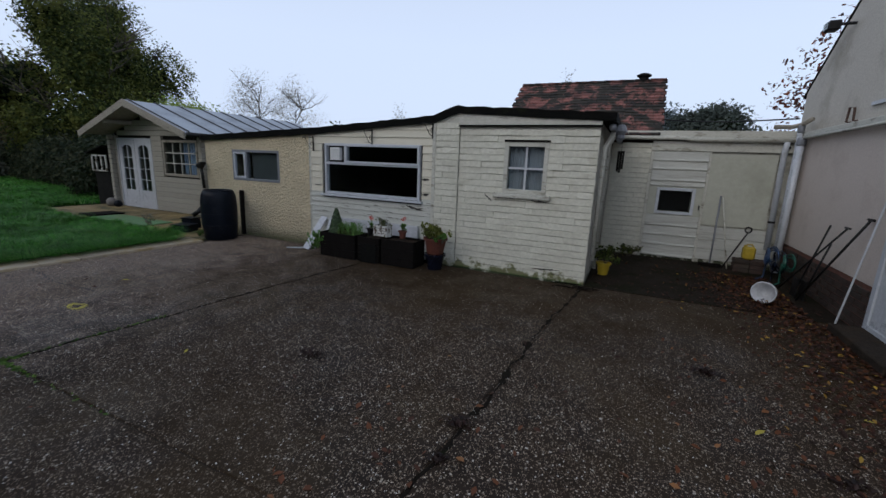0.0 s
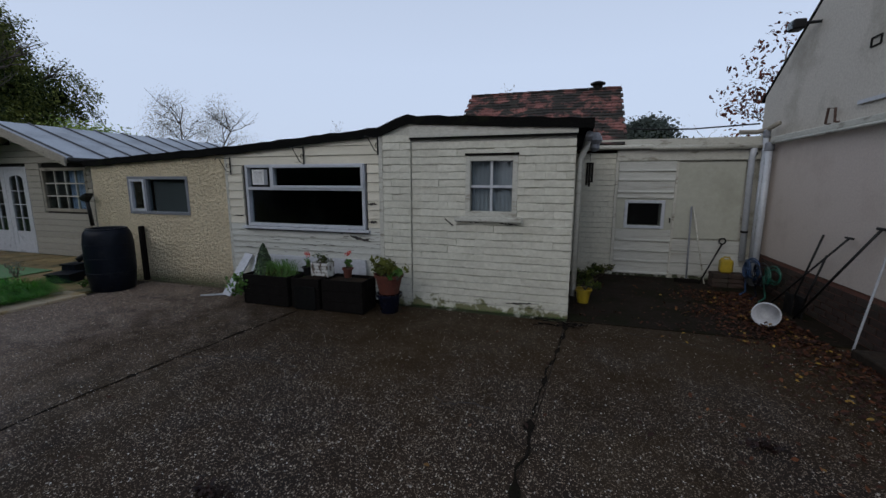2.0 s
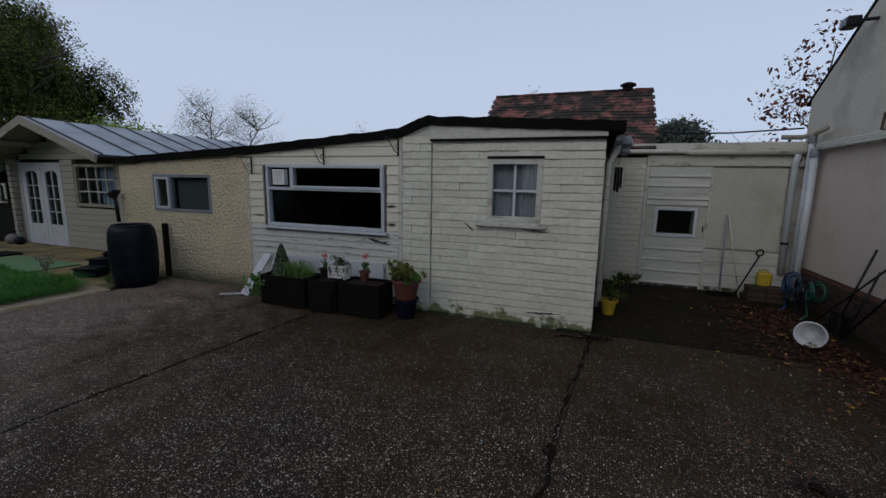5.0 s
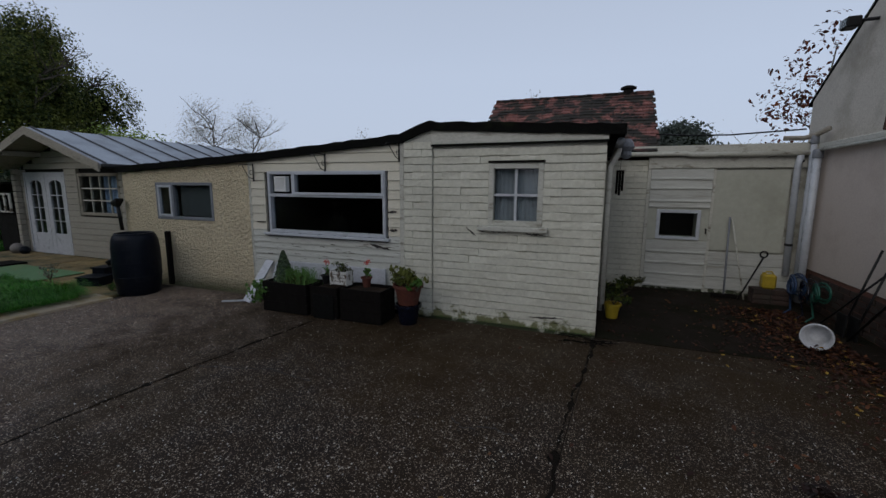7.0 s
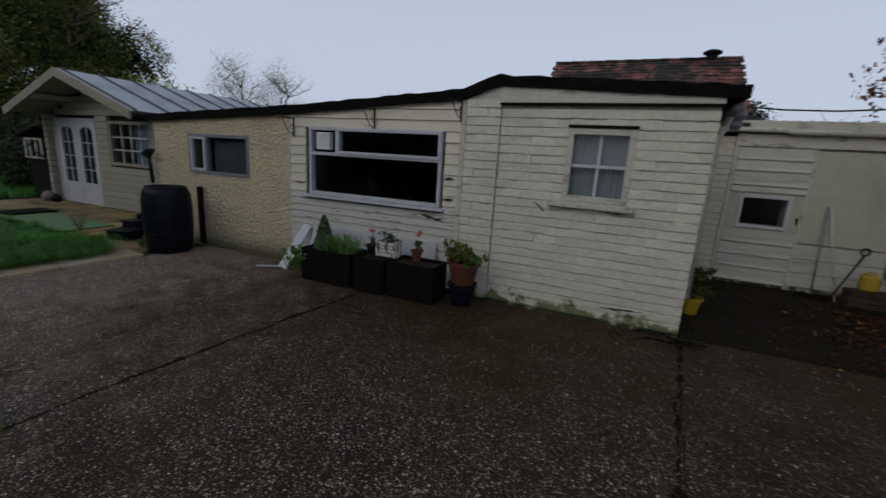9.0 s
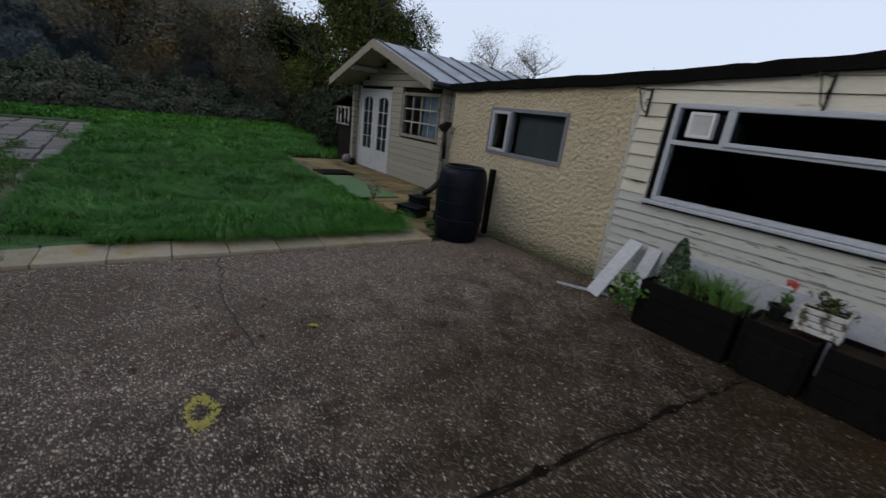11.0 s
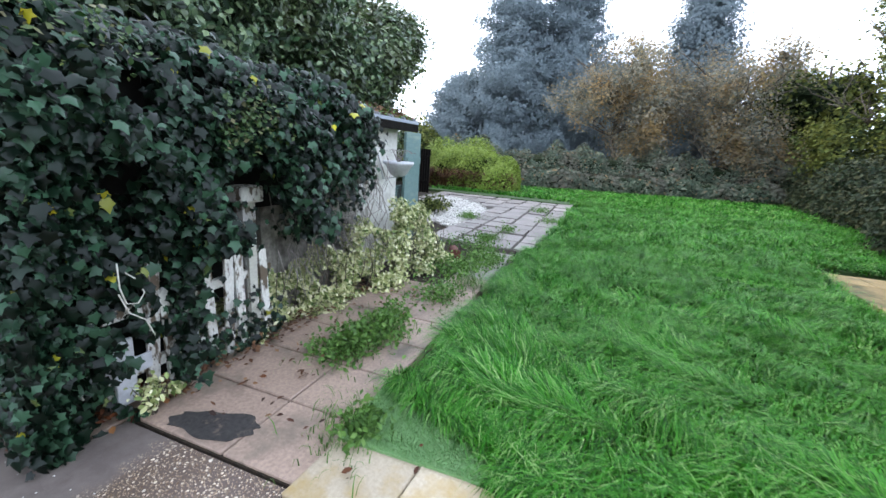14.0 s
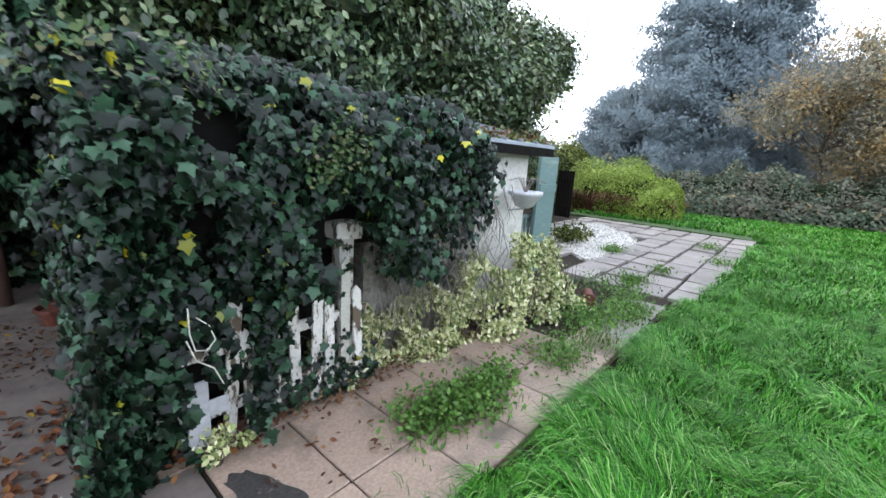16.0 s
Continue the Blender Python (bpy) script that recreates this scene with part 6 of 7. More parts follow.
part("cap", lathe(bmesh.new(), (1.77, 8.05, 0.415), [(0.022, 0), (0.024, 0.005), (0.024, 0.025), (0.02, 0.028)], 12), M["yellow"], yc)
heap = thing("brick_stack", "small stack of loose old red bricks", "bricks", (1.85, 8.05, 0))
for k in range(3):
    for i in range(2):
        for j in range(2):
            part("brick", turned(boxes((-0.105, 0.105, -0.05, 0.05, 0, 0.065), bevel=0.004), Matrix.Translation((1.74 + i * 0.22, 8.0 + j * 0.11, 0.0 + k * 0.073)) @ pose(0, 0, 0, 0, 0, R.uniform(-4, 4))), M["dimbrick"], heap)


def hose(label, c, r, mat, turns=4):
    t = thing("garden_hose", label, "garden hose", (c[0], c[1], 0))
    pts = []
    for k in range(turns * 14):
        a = k * 2 * math.pi / 14
        rr = r * (0.8 + 0.2 * math.sin(k * 0.37))
        pts.append((c[0] - 0.06 + 0.06 * math.sin(a * 0.5), c[1] + rr * math.cos(a), c[2] + rr * math.sin(a) * 0.75))
    pts.append((c[0] - 0.15, c[1] - r, 0.03))
    pts.append((c[0] - 0.3, c[1] - r - 0.2, 0.015))
    part("coil", tube(bmesh.new(), pts, 0.012, seg=6), mat, t, smooth=True)


M["hoseblue"] = surface("blue_hose", (0.02, 0.05, 0.12), (0.014, 0.036, 0.09), 30, 6, 0.4, bump=0.001)
M["hosegreen"] = surface("green_hose", (0.012, 0.09, 0.06), (0.009, 0.065, 0.045), 30, 6, 0.4, bump=0.001)
hose("tangled blue garden hose hung by the pipes", (2.12, 7.85, 0.34), 0.2, M["hoseblue"], 5)
hose("green garden hose coiled on the wall", (2.24, 7.5, 0.32), 0.17, M["hosegreen"])
hose("tangled blue-grey garden hose", (2.16, 7.62, 0.3), 0.22, M["blue"], 3)
yp = pot("yellow_pot", "yellow plastic pot with an arching plant", (-0.28, 6.5, 0.0), 0.1, 0.19, M["yellow"])
bush("arching_plant", "arching dull green plant in the yellow pot", (-0.26, 6.55, 0.18), (0.26, 0.2, 0.12), 260, 0.05, M["green"])
bush("alcove_fern", "dark low fern growing at the wall foot", (0.05, 8.2, 0.0), (0.28, 0.14, 0.12), 260, 0.05, M["green"])
ch = thing("wind_chime", "dark wooden wind chime hanging under the gutter", "wind chime", (-0.26, 7.3, 1.9))
part("cord", tube(bmesh.new(), [(-0.26, 7.3, 2.12), (-0.26, 7.3, 1.86)], 0.003, seg=5), M["black"], ch)
part("disc", lathe(bmesh.new(), (-0.26, 7.3, 1.85), [(0.05, 0), (0.055, 0.006), (0.05, 0.012)], 12), M["darkwood"], ch)
for k in range(4):
    a = k * math.pi / 2
    x, y = -0.26 + 0.035 * math.cos(a), 7.3 + 0.035 * math.sin(a)
    part("chime", tube(bmesh.new(), [(x, y, 1.85), (x, y, 1.58 - 0.02 * k)], 0.016, seg=7), M["darkwood"], ch)
sg = thing("side_gutter", "cream gutter and downpipe on the outhouse side", "gutter", (-0.4, 6.5, 2.0))
part("gutter", tube(bmesh.new(), [(-0.34, FRONT + 0.05, 2.1), (-0.34, 8.3, 2.06)], 0.045), M["lead"], sg, smooth=True)
part("swan_neck", tube(bmesh.new(), [(-0.34, 6.1, 2.06), (-0.36, 6.1, 1.98), (-0.42, 6.02, 1.85), (-0.42, 6.0, 0.3)], 0.032), M["trimwood"], sg, smooth=True)
part("second_pipe", tube(bmesh.new(), [(-0.34, 6.6, 2.06), (-0.42, 6.6, 1.9), (-0.42, 6.6, 0.05)], 0.03), M["trimwood"], sg, smooth=True)
rag = thing("lead_wrap", "crumpled grey lead flashing at the roof corner", "flashing", (-0.3, 6.0, 2.1))
part("wrap", lathe(bmesh.new(), (-0.26, 6.25, 1.95), [(0.03, 0), (0.06, 0.04), (0.05, 0.08), (0.085, 0.13), (0.07, 0.18), (0.04, 0.22)], 9), M["lead"], rag)
cab = thing("overhead_cable", "black overhead cable above the flat roof", "cable", (1.2, 8.9, 2.4))
part("cable", tube(bmesh.new(), [(0.3, 8.95, 2.52), (0.8, 8.95, 2.48), (1.4, 8.95, 2.47), (2.36, 8.95, 2.52)], 0.012), M["black"], cab)
mb = thing("moss_clump", "low mossy clumps along the flat roof edge", "moss", (1, 8.6, 2.27), kind="stuff")
at = np.stack([rng.uniform(-0.3, 2.3, 500), rng.uniform(BY - 0.05, BY + 0.3, 500), 2.27 + rng.uniform(0, 0.02, 500)], 1)
leaves("moss", at, np.tile(up, (500, 1)), 0.02, DIAMOND, M["green"], mb)
chim = thing("chimney_cowl", "round dark cowl on the old roof ridge", "cowl", (-0.1, 9.88, 3.36))
part("cowl", lathe(bmesh.new(), (-0.1, 9.88, 3.36), [(0.09, 0), (0.09, 0.1), (0.14, 0.11), (0.14, 0.14), (0.07, 0.17)], 16), M["dark"], chim)

# ---- fence, hut and ivy ----
fence = thing("picket_fence", "old peeling white picket fence swallowed by ivy", "fence", (-7.9, -0.38, 0))
for k, (x, h, ln) in enumerate([(-7.24, 0.4, 6), (-7.42, 0.8, -5), (-7.55, 0.6, 2), (-7.68, 0.5, 0), (-7.82, 0.7, 2), (-7.94, 0.72, -2), (-8.05, 0.82, 1), (-8.16, 0.9, 0), (-8.28, 0.7, 3)]):
    bm = bmesh.new()
    loft(bm, [[(-0.033, y, 0), (0.033, y, 0), (0.033, y, h - 0.04), (0, y, h), (-0.033, y, h - 0.04)] for y in (-0.009, 0.009)])
    part("picket", turned(bm, Matrix.Translation((x, -0.37, 0.02)) @ pose(0, 0, 0, 0, ln, 0)), M["oldwhite"] if k != 7 else M["trimwood"], fence)
for z in (0.16, 0.5):
    part("rail", boxes((-8.35, -7.1, -0.42, -0.385, z, z + 0.06), bevel=0.003), M["oldwhite"], fence)
part("post", box(bmesh.new(), -8.27, -8.16, -0.52, -0.43, 0, 1.02, 0.004), M["oldwhite"], fence)
part("post_cap", box(bmesh.new(), -8.31, -8.12, -0.56, -0.385, 1.02, 1.13, 0.012), M["oldwhite"], fence, "flat white post cap")
sgn = thing("white_cross_board", "broken white boards nailed crosswise at the fence end", "board", (-7.28, -0.3, 0.1))
part("upright", box(bmesh.new(), -7.32, -7.22, -0.345, -0.325, 0.06, 0.42, 0.003), M["white"], sgn)
part("crosspiece", box(bmesh.new(), -7.42, -7.1, -0.362, -0.346, 0.2, 0.29, 0.003), M["white"], sgn)
wc = thing("white_cable", "loop of white cable hanging in the ivy", "cable", (-7.3, -0.1, 0.6))
part("cable", tube(bmesh.new(), [(-7.22, -0.2, 0.86), (-7.22, -0.2, 0.74), (-7.235, -0.19, 0.66), (-7.28, -0.18, 0.65), (-7.32, -0.19, 0.69), (-7.3, -0.2, 0.76), (-7.24, -0.21, 0.82)], 0.0035, seg=6), M["trimwood"], wc, smooth=True)
part("tail", tube(bmesh.new(), [(-7.2, -0.18, 0.72), (-7.23, -0.17, 0.62), (-7.3, -0.17, 0.56), (-7.34, -0.18, 0.46)], 0.0035, seg=6), M["trimwood"], wc)

hut = thing("old_hut", "small white rendered hut with grey roof, half under ivy", "shed", (-10, -1.8, 0))
part("front_wall", boxes((-10.75, -9.85, -0.75, -0.62, 0, 1.7)), M["hutwhite"], hut, "dirty white rendered wall")
part("stained_wall", boxes((-9.85, -8.5, -0.75, -0.62, 0, 1.7)), M["hutwall"], hut, "stained grey rendered wall")
part("end_wall", boxes((-10.75, -10.65, -3.2, -0.75, 0, 1.7), (-8.6, -8.5, -3.2, -0.75, 0, 1.7), (-10.65, -8.6, -3.2, -3.1, 0, 1.8)), M["oldwhite"], hut)
hr = part("hut_roof", loft(bmesh.new(), [[(x, -0.45, 1.73), (x, -3.4, 2.37), (x, -3.4, 2.4), (x, -0.45, 1.76)] for x in (-11.0, -8.3)]), M["sheet"], hut, "grey sheet roof with mossy edge")
for k in range(5):
    x = -10.9 + k * 0.3
    part("roof_rib", loft(bmesh.new(), [[(x + a, y, z + b) for a, b in ((-0.02, 0), (0.02, 0), (0.015, 0.025), (-0.015, 0.025))] for y, z in ((-0.45, 1.762), (-3.4, 2.402))]), M["lead"], hr)
part("eaves_board", boxes((-11.0, -8.3, -0.47, -0.455, 1.64, 1.74)), M["darkwood"], hut)
td = thing("teal_door", "faded teal boarded door standing open at the hut end", "door", (-11.75, -0.9, 0))
part("door_leaf", boxes((-12.0, -11.5, -0.9, -0.86, 0.1, 1.66), bevel=0.004), M["teal"], td)
part("ledge_rail", boxes((-11.98, -11.52, -0.858, -0.84, 0.4, 0.5), (-11.98, -11.52, -0.858, -0.84, 1.2, 1.3)), M["teal"], td)
bs = thing("hanging_basket", "white hanging bowl with dead plants on the hut wall", "hanging basket", (-10.3, -0.35, 1.2))
part("bowl", lathe(bmesh.new(), (-10.3, -0.36, 1.12), [(0.05, 0), (0.09, 0.02), (0.15, 0.12), (0.175, 0.14), (0.175, 0.17), (0.16, 0.17), (0.13, 0.1), (0.04, 0.03)], 20), M["white"], bs, smooth=True)
part("wall_bracket", tube(bmesh.new(), [(-10.3, -0.62, 1.35), (-10.3, -0.55, 1.08), (-10.3, -0.36, 1.115)], 0.01), M["white"], bs)
bm = bmesh.new()
for k in range(14):
    a = k * 0.45
    tube(bm, [(-10.3, -0.36, 1.26), (-10.3 + 0.08 * math.cos(a), -0.36 + 0.08 * math.sin(a), 1.42), (-10.3 + 0.2 * math.cos(a), -0.36 + 0.2 * math.sin(a), 1.38)], 0.004, 0.002, 4)
part("dead_stems", bm, M["slab_grey"], bs)
sh = thing("wall_shelf", "small white shelf bracket on the hut wall", "shelf", (-9.75, -0.5, 1.3))
part("shelf", boxes((-9.9, -9.6, -0.62, -0.4, 1.22, 1.25), (-9.8, -9.77, -0.61, -0.45, 1.05, 1.22)), M["oldwhite"], sh)
chr_ = thing("teal_chair", "teal metal garden chair beside the hut", "garden chair", (-11.5, -0.75, 0))
part("seat", box(bmesh.new(), -11.72, -11.32, -1.0, -0.6, 0.42, 0.45, 0.006), M["teal"], chr_)
part("backrest", boxes(*[(-11.7 + k * 0.09, -11.66 + k * 0.09, -1.0, -0.985, 0.46, 0.85) for k in range(5)], (-11.72, -11.32, -1.0, -0.98, 0.85, 0.89)), M["teal"], chr_)
for x in (-11.7, -11.35):
    for y in (-0.97, -0.63):
        part("leg", tube(bmesh.new(), [(x, y, 0.42), (x, y, 0.0)], 0.014), M["teal"], chr_)
pot("teal_pot", "pale teal glazed plant pot by the euonymus", (-11.15, -0.25, 0.0), 0.14, 0.24, M["teal"])
tp = thing("clay_pipe", "short terracotta drain pipe lying on the soil", "pipe", (-11.25, 0.08, 0.07))
part("pipe", turned(lathe(bmesh.new(), (0, 0, 0), [(0.05, 0), (0.065, 0), (0.065, 0.25), (0.078, 0.26), (0.078, 0.3), (0.05, 0.3)], 16), Matrix.Translation((-11.4, 0.0, 0.08)) @ Vector((0.85, 0.4, 0)).to_track_quat("Z", "Y").to_matrix().to_4x4()), M["terracotta"], tp)

bank = thing("ivy_bank", "thick dark green ivy over an old fence and hut", "ivy", (-8.5, -1.0, 0))
# Near-black sheet added behind the ivy for the shade in its gaps.
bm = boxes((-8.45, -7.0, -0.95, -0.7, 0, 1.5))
part("old_panel", bm, M["dark"], bank, "near-black sheet added behind the ivy, painted as its shade")
n = 26000
x = rng.uniform(-10.2, -6.9, n)
z = rng.uniform(0.0, 1.95, n)
low = np.interp(x, [-10.2, -9.6, -9.0, -8.5, -8.25, -7.78, -7.68, -7.5, -7.2], [1.4, 1.0, 0.62, 0.75, 1.02, 0.8, 0.3, 0.0, 0.0]) + 0.09 * np.sin(x * 17) * np.sin(x * 7)
roll = 0.09 * np.sin(x * 3.1 + z * 2) + 0.07 * np.sin(x * 7.3 - z * 5) + 0.12 * np.exp(-((z - 1.55) / 0.3) ** 2)
y = np.where(z > 0.75, -0.27, -0.33) + roll - 0.35 * np.clip(z - 1.7, 0, 1) * 3 + rng.normal(0, 0.06, n) - 0.12 * (rng.uniform(0, 1, n) < 0.2) + 0.09 * np.sin(x * 13 + z * 3) * np.sin(z * 15 + x * 4)
hole = ((x + 8.05) / 0.17) ** 2 + ((z - 1.08) / 0.2) ** 2 < 1
thin = (x < -8.3) & (z < 1.15) & (rng.uniform(0, 1, n) < 0.6)
peep = ((np.abs(x + 7.42) < 0.04) | (np.abs(x + 7.27) < 0.05)) & (z < 0.62) & (z > 0.08)
keep = (z > low) & (x > -9.35 - 0.9 * np.clip(1.75 - z, 0, 0.5)) & (swirl(x * 1.6, z * 1.6) > -1.05) & ~thin & ~peep & ~hole & ~((x < -9.55) & (z < 1.45 + 0.2 * np.sin(x * 9)) )
at = np.stack([x, y, z], 1)[keep]
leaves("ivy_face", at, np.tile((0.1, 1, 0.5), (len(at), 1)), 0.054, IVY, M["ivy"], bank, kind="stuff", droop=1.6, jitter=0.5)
# Closer near-black sheets, added so that gaps between leaves read shaded.
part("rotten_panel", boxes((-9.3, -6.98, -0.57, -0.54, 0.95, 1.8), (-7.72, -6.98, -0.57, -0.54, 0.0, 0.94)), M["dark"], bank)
n = 13000
x, y = rng.uniform(-9.0, -6.7, n), rng.uniform(-2.6, -0.45, n)
z = 1.83 + 0.07 * np.sin(x * 3) + 0.16 * (-y - 0.45) + rng.normal(0, 0.05, n)
leaves("ivy_top", np.stack([x, y, z], 1), np.tile((0.2, 0.6, 1), (n, 1)), 0.055, IVY, M["ivy"], bank, kind="stuff", droop=1.2, jitter=0.4)
n = 11000
y, z = rng.uniform(-0.95, -0.22, n), rng.uniform(0, 1.9, n)
x = -7.05 + 0.1 * np.sin(z * 4 + y * 3) + rng.normal(0, 0.05, n) + 0.2 * np.exp(-((z - 0.1) / 0.2) ** 2) + 0.1 * (z > 1.2)
leaves("ivy_end", np.stack([x, y, z], 1), np.tile((1, 0.4, 0.2), (n, 1)), 0.05, IVY, M["ivy"], bank, kind="stuff", droop=1.6, jitter=0.38)
n = 10000
y, z = rng.uniform(-3.6, -0.9, n), rng.uniform(1.15, 2.3, n)
x = -6.75 + 0.12 * np.sin(z * 4 + y * 3) + rng.normal(0, 0.08, n)
z = z + 0.12 * np.sin(y * 5)
leaves("ivy_overhang", np.stack([x, y, z], 1), np.tile((1, 0.4, 0.3), (n, 1)), 0.056, IVY, M["ivy"], bank, kind="stuff", droop=1.6, jitter=0.4)
at = np.concatenate([np.array(c) + rng.normal(0, 1, (120, 3)) * (0.085, 0.05, 0.07) for c in ((-7.95, -0.1, 1.62), (-8.05, -0.08, 1.52), (-7.85, -0.08, 1.5), (-8.12, -0.1, 1.62), (-6.9, -0.35, 1.8), (-7.3, -0.2, 1.82), (-6.95, -0.2, 1.85))])
leaves("ivy_tip", at, np.tile((0, 0.6, 0.8), (len(at), 1)), 0.036, DIAMOND, M["ivytip"], bank, "yellow-green flowering ivy tips", droop=0.9, kind="stuff")

eu = thing("euonymus", "cream and green variegated euonymus along the fence", "shrub", (-9, -0.2, 0))
n = 21000
x = -7.85 - 3.25 * rng.uniform(0, 1, n) ** 0.9
base_y = np.interp(x, [-11.1, -9.9, -8.5, -7.9], [0.1, 0.08, -0.28, -0.4])
hh = np.interp(x, [-11.1, -10.5, -9.8, -9.0, -8.4, -7.9], [0.35, 0.85, 0.72, 0.46, 0.4, 0.25])
z = rng.uniform(0.03, 1, n) * hh * (1 + 0.2 * np.sin(x * 11))
y = base_y - 0.12 - 0.25 * z / hh + 0.08 * np.sin(x * 9 + z * 6) + rng.normal(0, 0.05, n)
holes = np.sin(x * 13 + z * 9) * np.sin(x * 5 - z * 14) > -0.3
leaves("foliage", np.stack([x, y, z], 1)[holes], np.tile((0.1, 0.8, 0.6), (holes.sum(), 1)), 0.046, OVAL, M["varieg"], eu, droop=0.1, jitter=0.8)
n = 220
xx = rng.uniform(-8.4, -7.7, n)
leaves("creeper", np.stack([xx, -0.34 + rng.normal(0, 0.02, n), np.abs(rng.normal(0, 0.16, n)) + 0.03 + 0.75 * (rng.uniform(0, 1, n) < 0.12)], 1), np.tile((0, 1, 0.4), (n, 1)), 0.045, IVY, M["ivy"], bank, kind="stuff", droop=1.2, jitter=0.4)
bm = bmesh.new()
for k in range(60):
    x = R.uniform(-11, -8)
    y = float(np.interp(x, [-11.1, -9.9, -8.5, -7.9], [0.1, 0.08, -0.28, -0.4])) - 0.2
    tube(bm, [(x, y, 0), (x + R.uniform(-0.1, 0.1), y + 0.05, 0.3), (x + R.uniform(-0.2, 0.2), y + R.uniform(-0.1, 0.1), R.uniform(0.4, 0.7))], 0.006, 0.002, 4)
part("stem", bm, M["bark"], eu, kind="stuff")
bush("euonymus_sprig", "small variegated euonymus sprig at the fence end", (-7.3, -0.2, 0.0), (0.12, 0.1, 0.12), 150, 0.04, M["varieg"], cat="shrub")
bush("euonymus_sprig", "creeping variegated euonymus sprig on the slab edge", (-7.5, -0.26, 0.0), (0.16, 0.06, 0.05), 90, 0.035, M["varieg"], cat="shrub")
bush("green_mound", "low dark green plant by the white chippings", (-14.75, -1.75, 0.0), (0.75, 0.4, 0.2), 1300, 0.06, M["green"])
dv = thing("dry_vines", "bare grey twigs and dead stems on the hut wall", "vines", (-9.6, -0.4, 0.8))
bm = bmesh.new()
for k in range(130):
    x, z = R.uniform(-10.1, -8.5), R.uniform(0.5, 1.4)
    tube(bm, [(x, -0.45 + R.uniform(-0.12, 0.12), z), (x + R.uniform(-0.08, 0.08), -0.38 + R.uniform(-0.1, 0.1), z - 0.2), (x + R.uniform(-0.12, 0.12), -0.4 + R.uniform(-0.1, 0.1), z - R.uniform(0.3, 0.5))], 0.005, 0.002, 4)
part("twig", bm, M["slab_grey"], dv, kind="stuff")

rd = thing("roof_debris", "moss, dead leaves and stems along the hut roof edge", "moss", (-10, -0.5, 1.76), kind="stuff")
n = 1500
x = rng.uniform(-11.0, -9.3, n)
y = -0.5 - np.abs(rng.normal(0, 0.12, n))
at = np.stack([x, y, 1.768 + (-0.45 - y) * 0.217 + np.abs(rng.normal(0, 0.02, n)) * (1 + np.sin(x * 14))], 1)
leaves("debris", at, np.tile((0, 0.2, 1.0), (n, 1)), 0.04, OVAL, M["litter2"], rd, jitter=0.6)
leaves("moss", at[:700] + (0, 0.02, -0.005), np.tile((0, 0.4, 1.0), (700, 1)), 0.03, DIAMOND, M["weed"], rd, jitter=0.6)

# under the canopy
tool("rusty_post", "rust-brown post under the dark canopy", (-6.75, -3.55, -0.04), (-6.72, -3.55, 1.5), 0.05, M["post"])
pot("clay_planter", "terracotta pot on the ground under the canopy", (-7.0, -2.81, 0.0), 0.12, 0.15, M["terracotta"])
hb = thing("hedge_dark", "dark shaded ivy and evergreen thicket under the canopy", "hedge", (-9, -3.8, 0))
n = 14000
x = rng.uniform(-11, -3.0, n)
z = rng.uniform(0, 3.0, n)
y = -3.9 + 0.3 * np.sin(x * 2 + z) + rng.normal(0, 0.12, n)
leaves("foliage", np.stack([x, y, z], 1), np.tile((0.1, 1, 0.2), (n, 1)), 0.09, IVY, M["ivy"], hb, kind="stuff")
# Near-black sheet added behind the leaves in place of deep shade.
part("wall_behind", boxes((-11, -3.0, -4.5, -4.3, 0, 2.2)), M["dark"], hb, "near-black sheet added behind the leaves, painted as their shade")

# ---- trees and hedges ----
tree("laurel_tree", "big dark evergreen laurel behind the ivy", (-10.4, -3.6, -0.05), 5.4,
     [(0.2, 0, 4.1, 2.6, 2.0, 2.4, 420), (3.2, -0.2, 3.8, 3.0, 2.0, 2.4, 460), (-2.2, 0.4, 2.9, 1.8, 1.4, 1.5, 200), (-1.4, 0.2, 2.2, 1.5, 0.9, 0.9, 90), (-3.2, 0.5, 3.3, 1.3, 1.1, 1.4, 110)], 110, 0.1, M["laurel"], 0.21, 0.2, OVAL, hollow=0.5, inner=0.6)
tree("laurel_tree", "tall dark evergreen overhanging the drive's edge", (-5.5, -4.6, -0.05), 5.5, [(0, 0, 3.4, 2.6, 1.8, 2.2, 300), (-2.0, 0.6, 2.5, 1.6, 1.2, 1.0, 120)], 42, 0.1, M["laurel"], 0.26, 0.2, OVAL, hollow=0.5)


tree("laurel_tree", "tall dark evergreen tree beyond the hut roof", (-17.5, -5.6, -0.05), 6.4, [(0, 0, 3.3, 2.4, 1.6, 2.3, 380), (1.6, 0, 4.6, 2.4, 1.6, 1.9, 260), (-2.6, 0.2, 4.9, 1.9, 1.3, 1.3, 150)], 70, 0.1, M["laurel"], 0.26, 0.16, OVAL, hollow=0.5, spread=2.2)


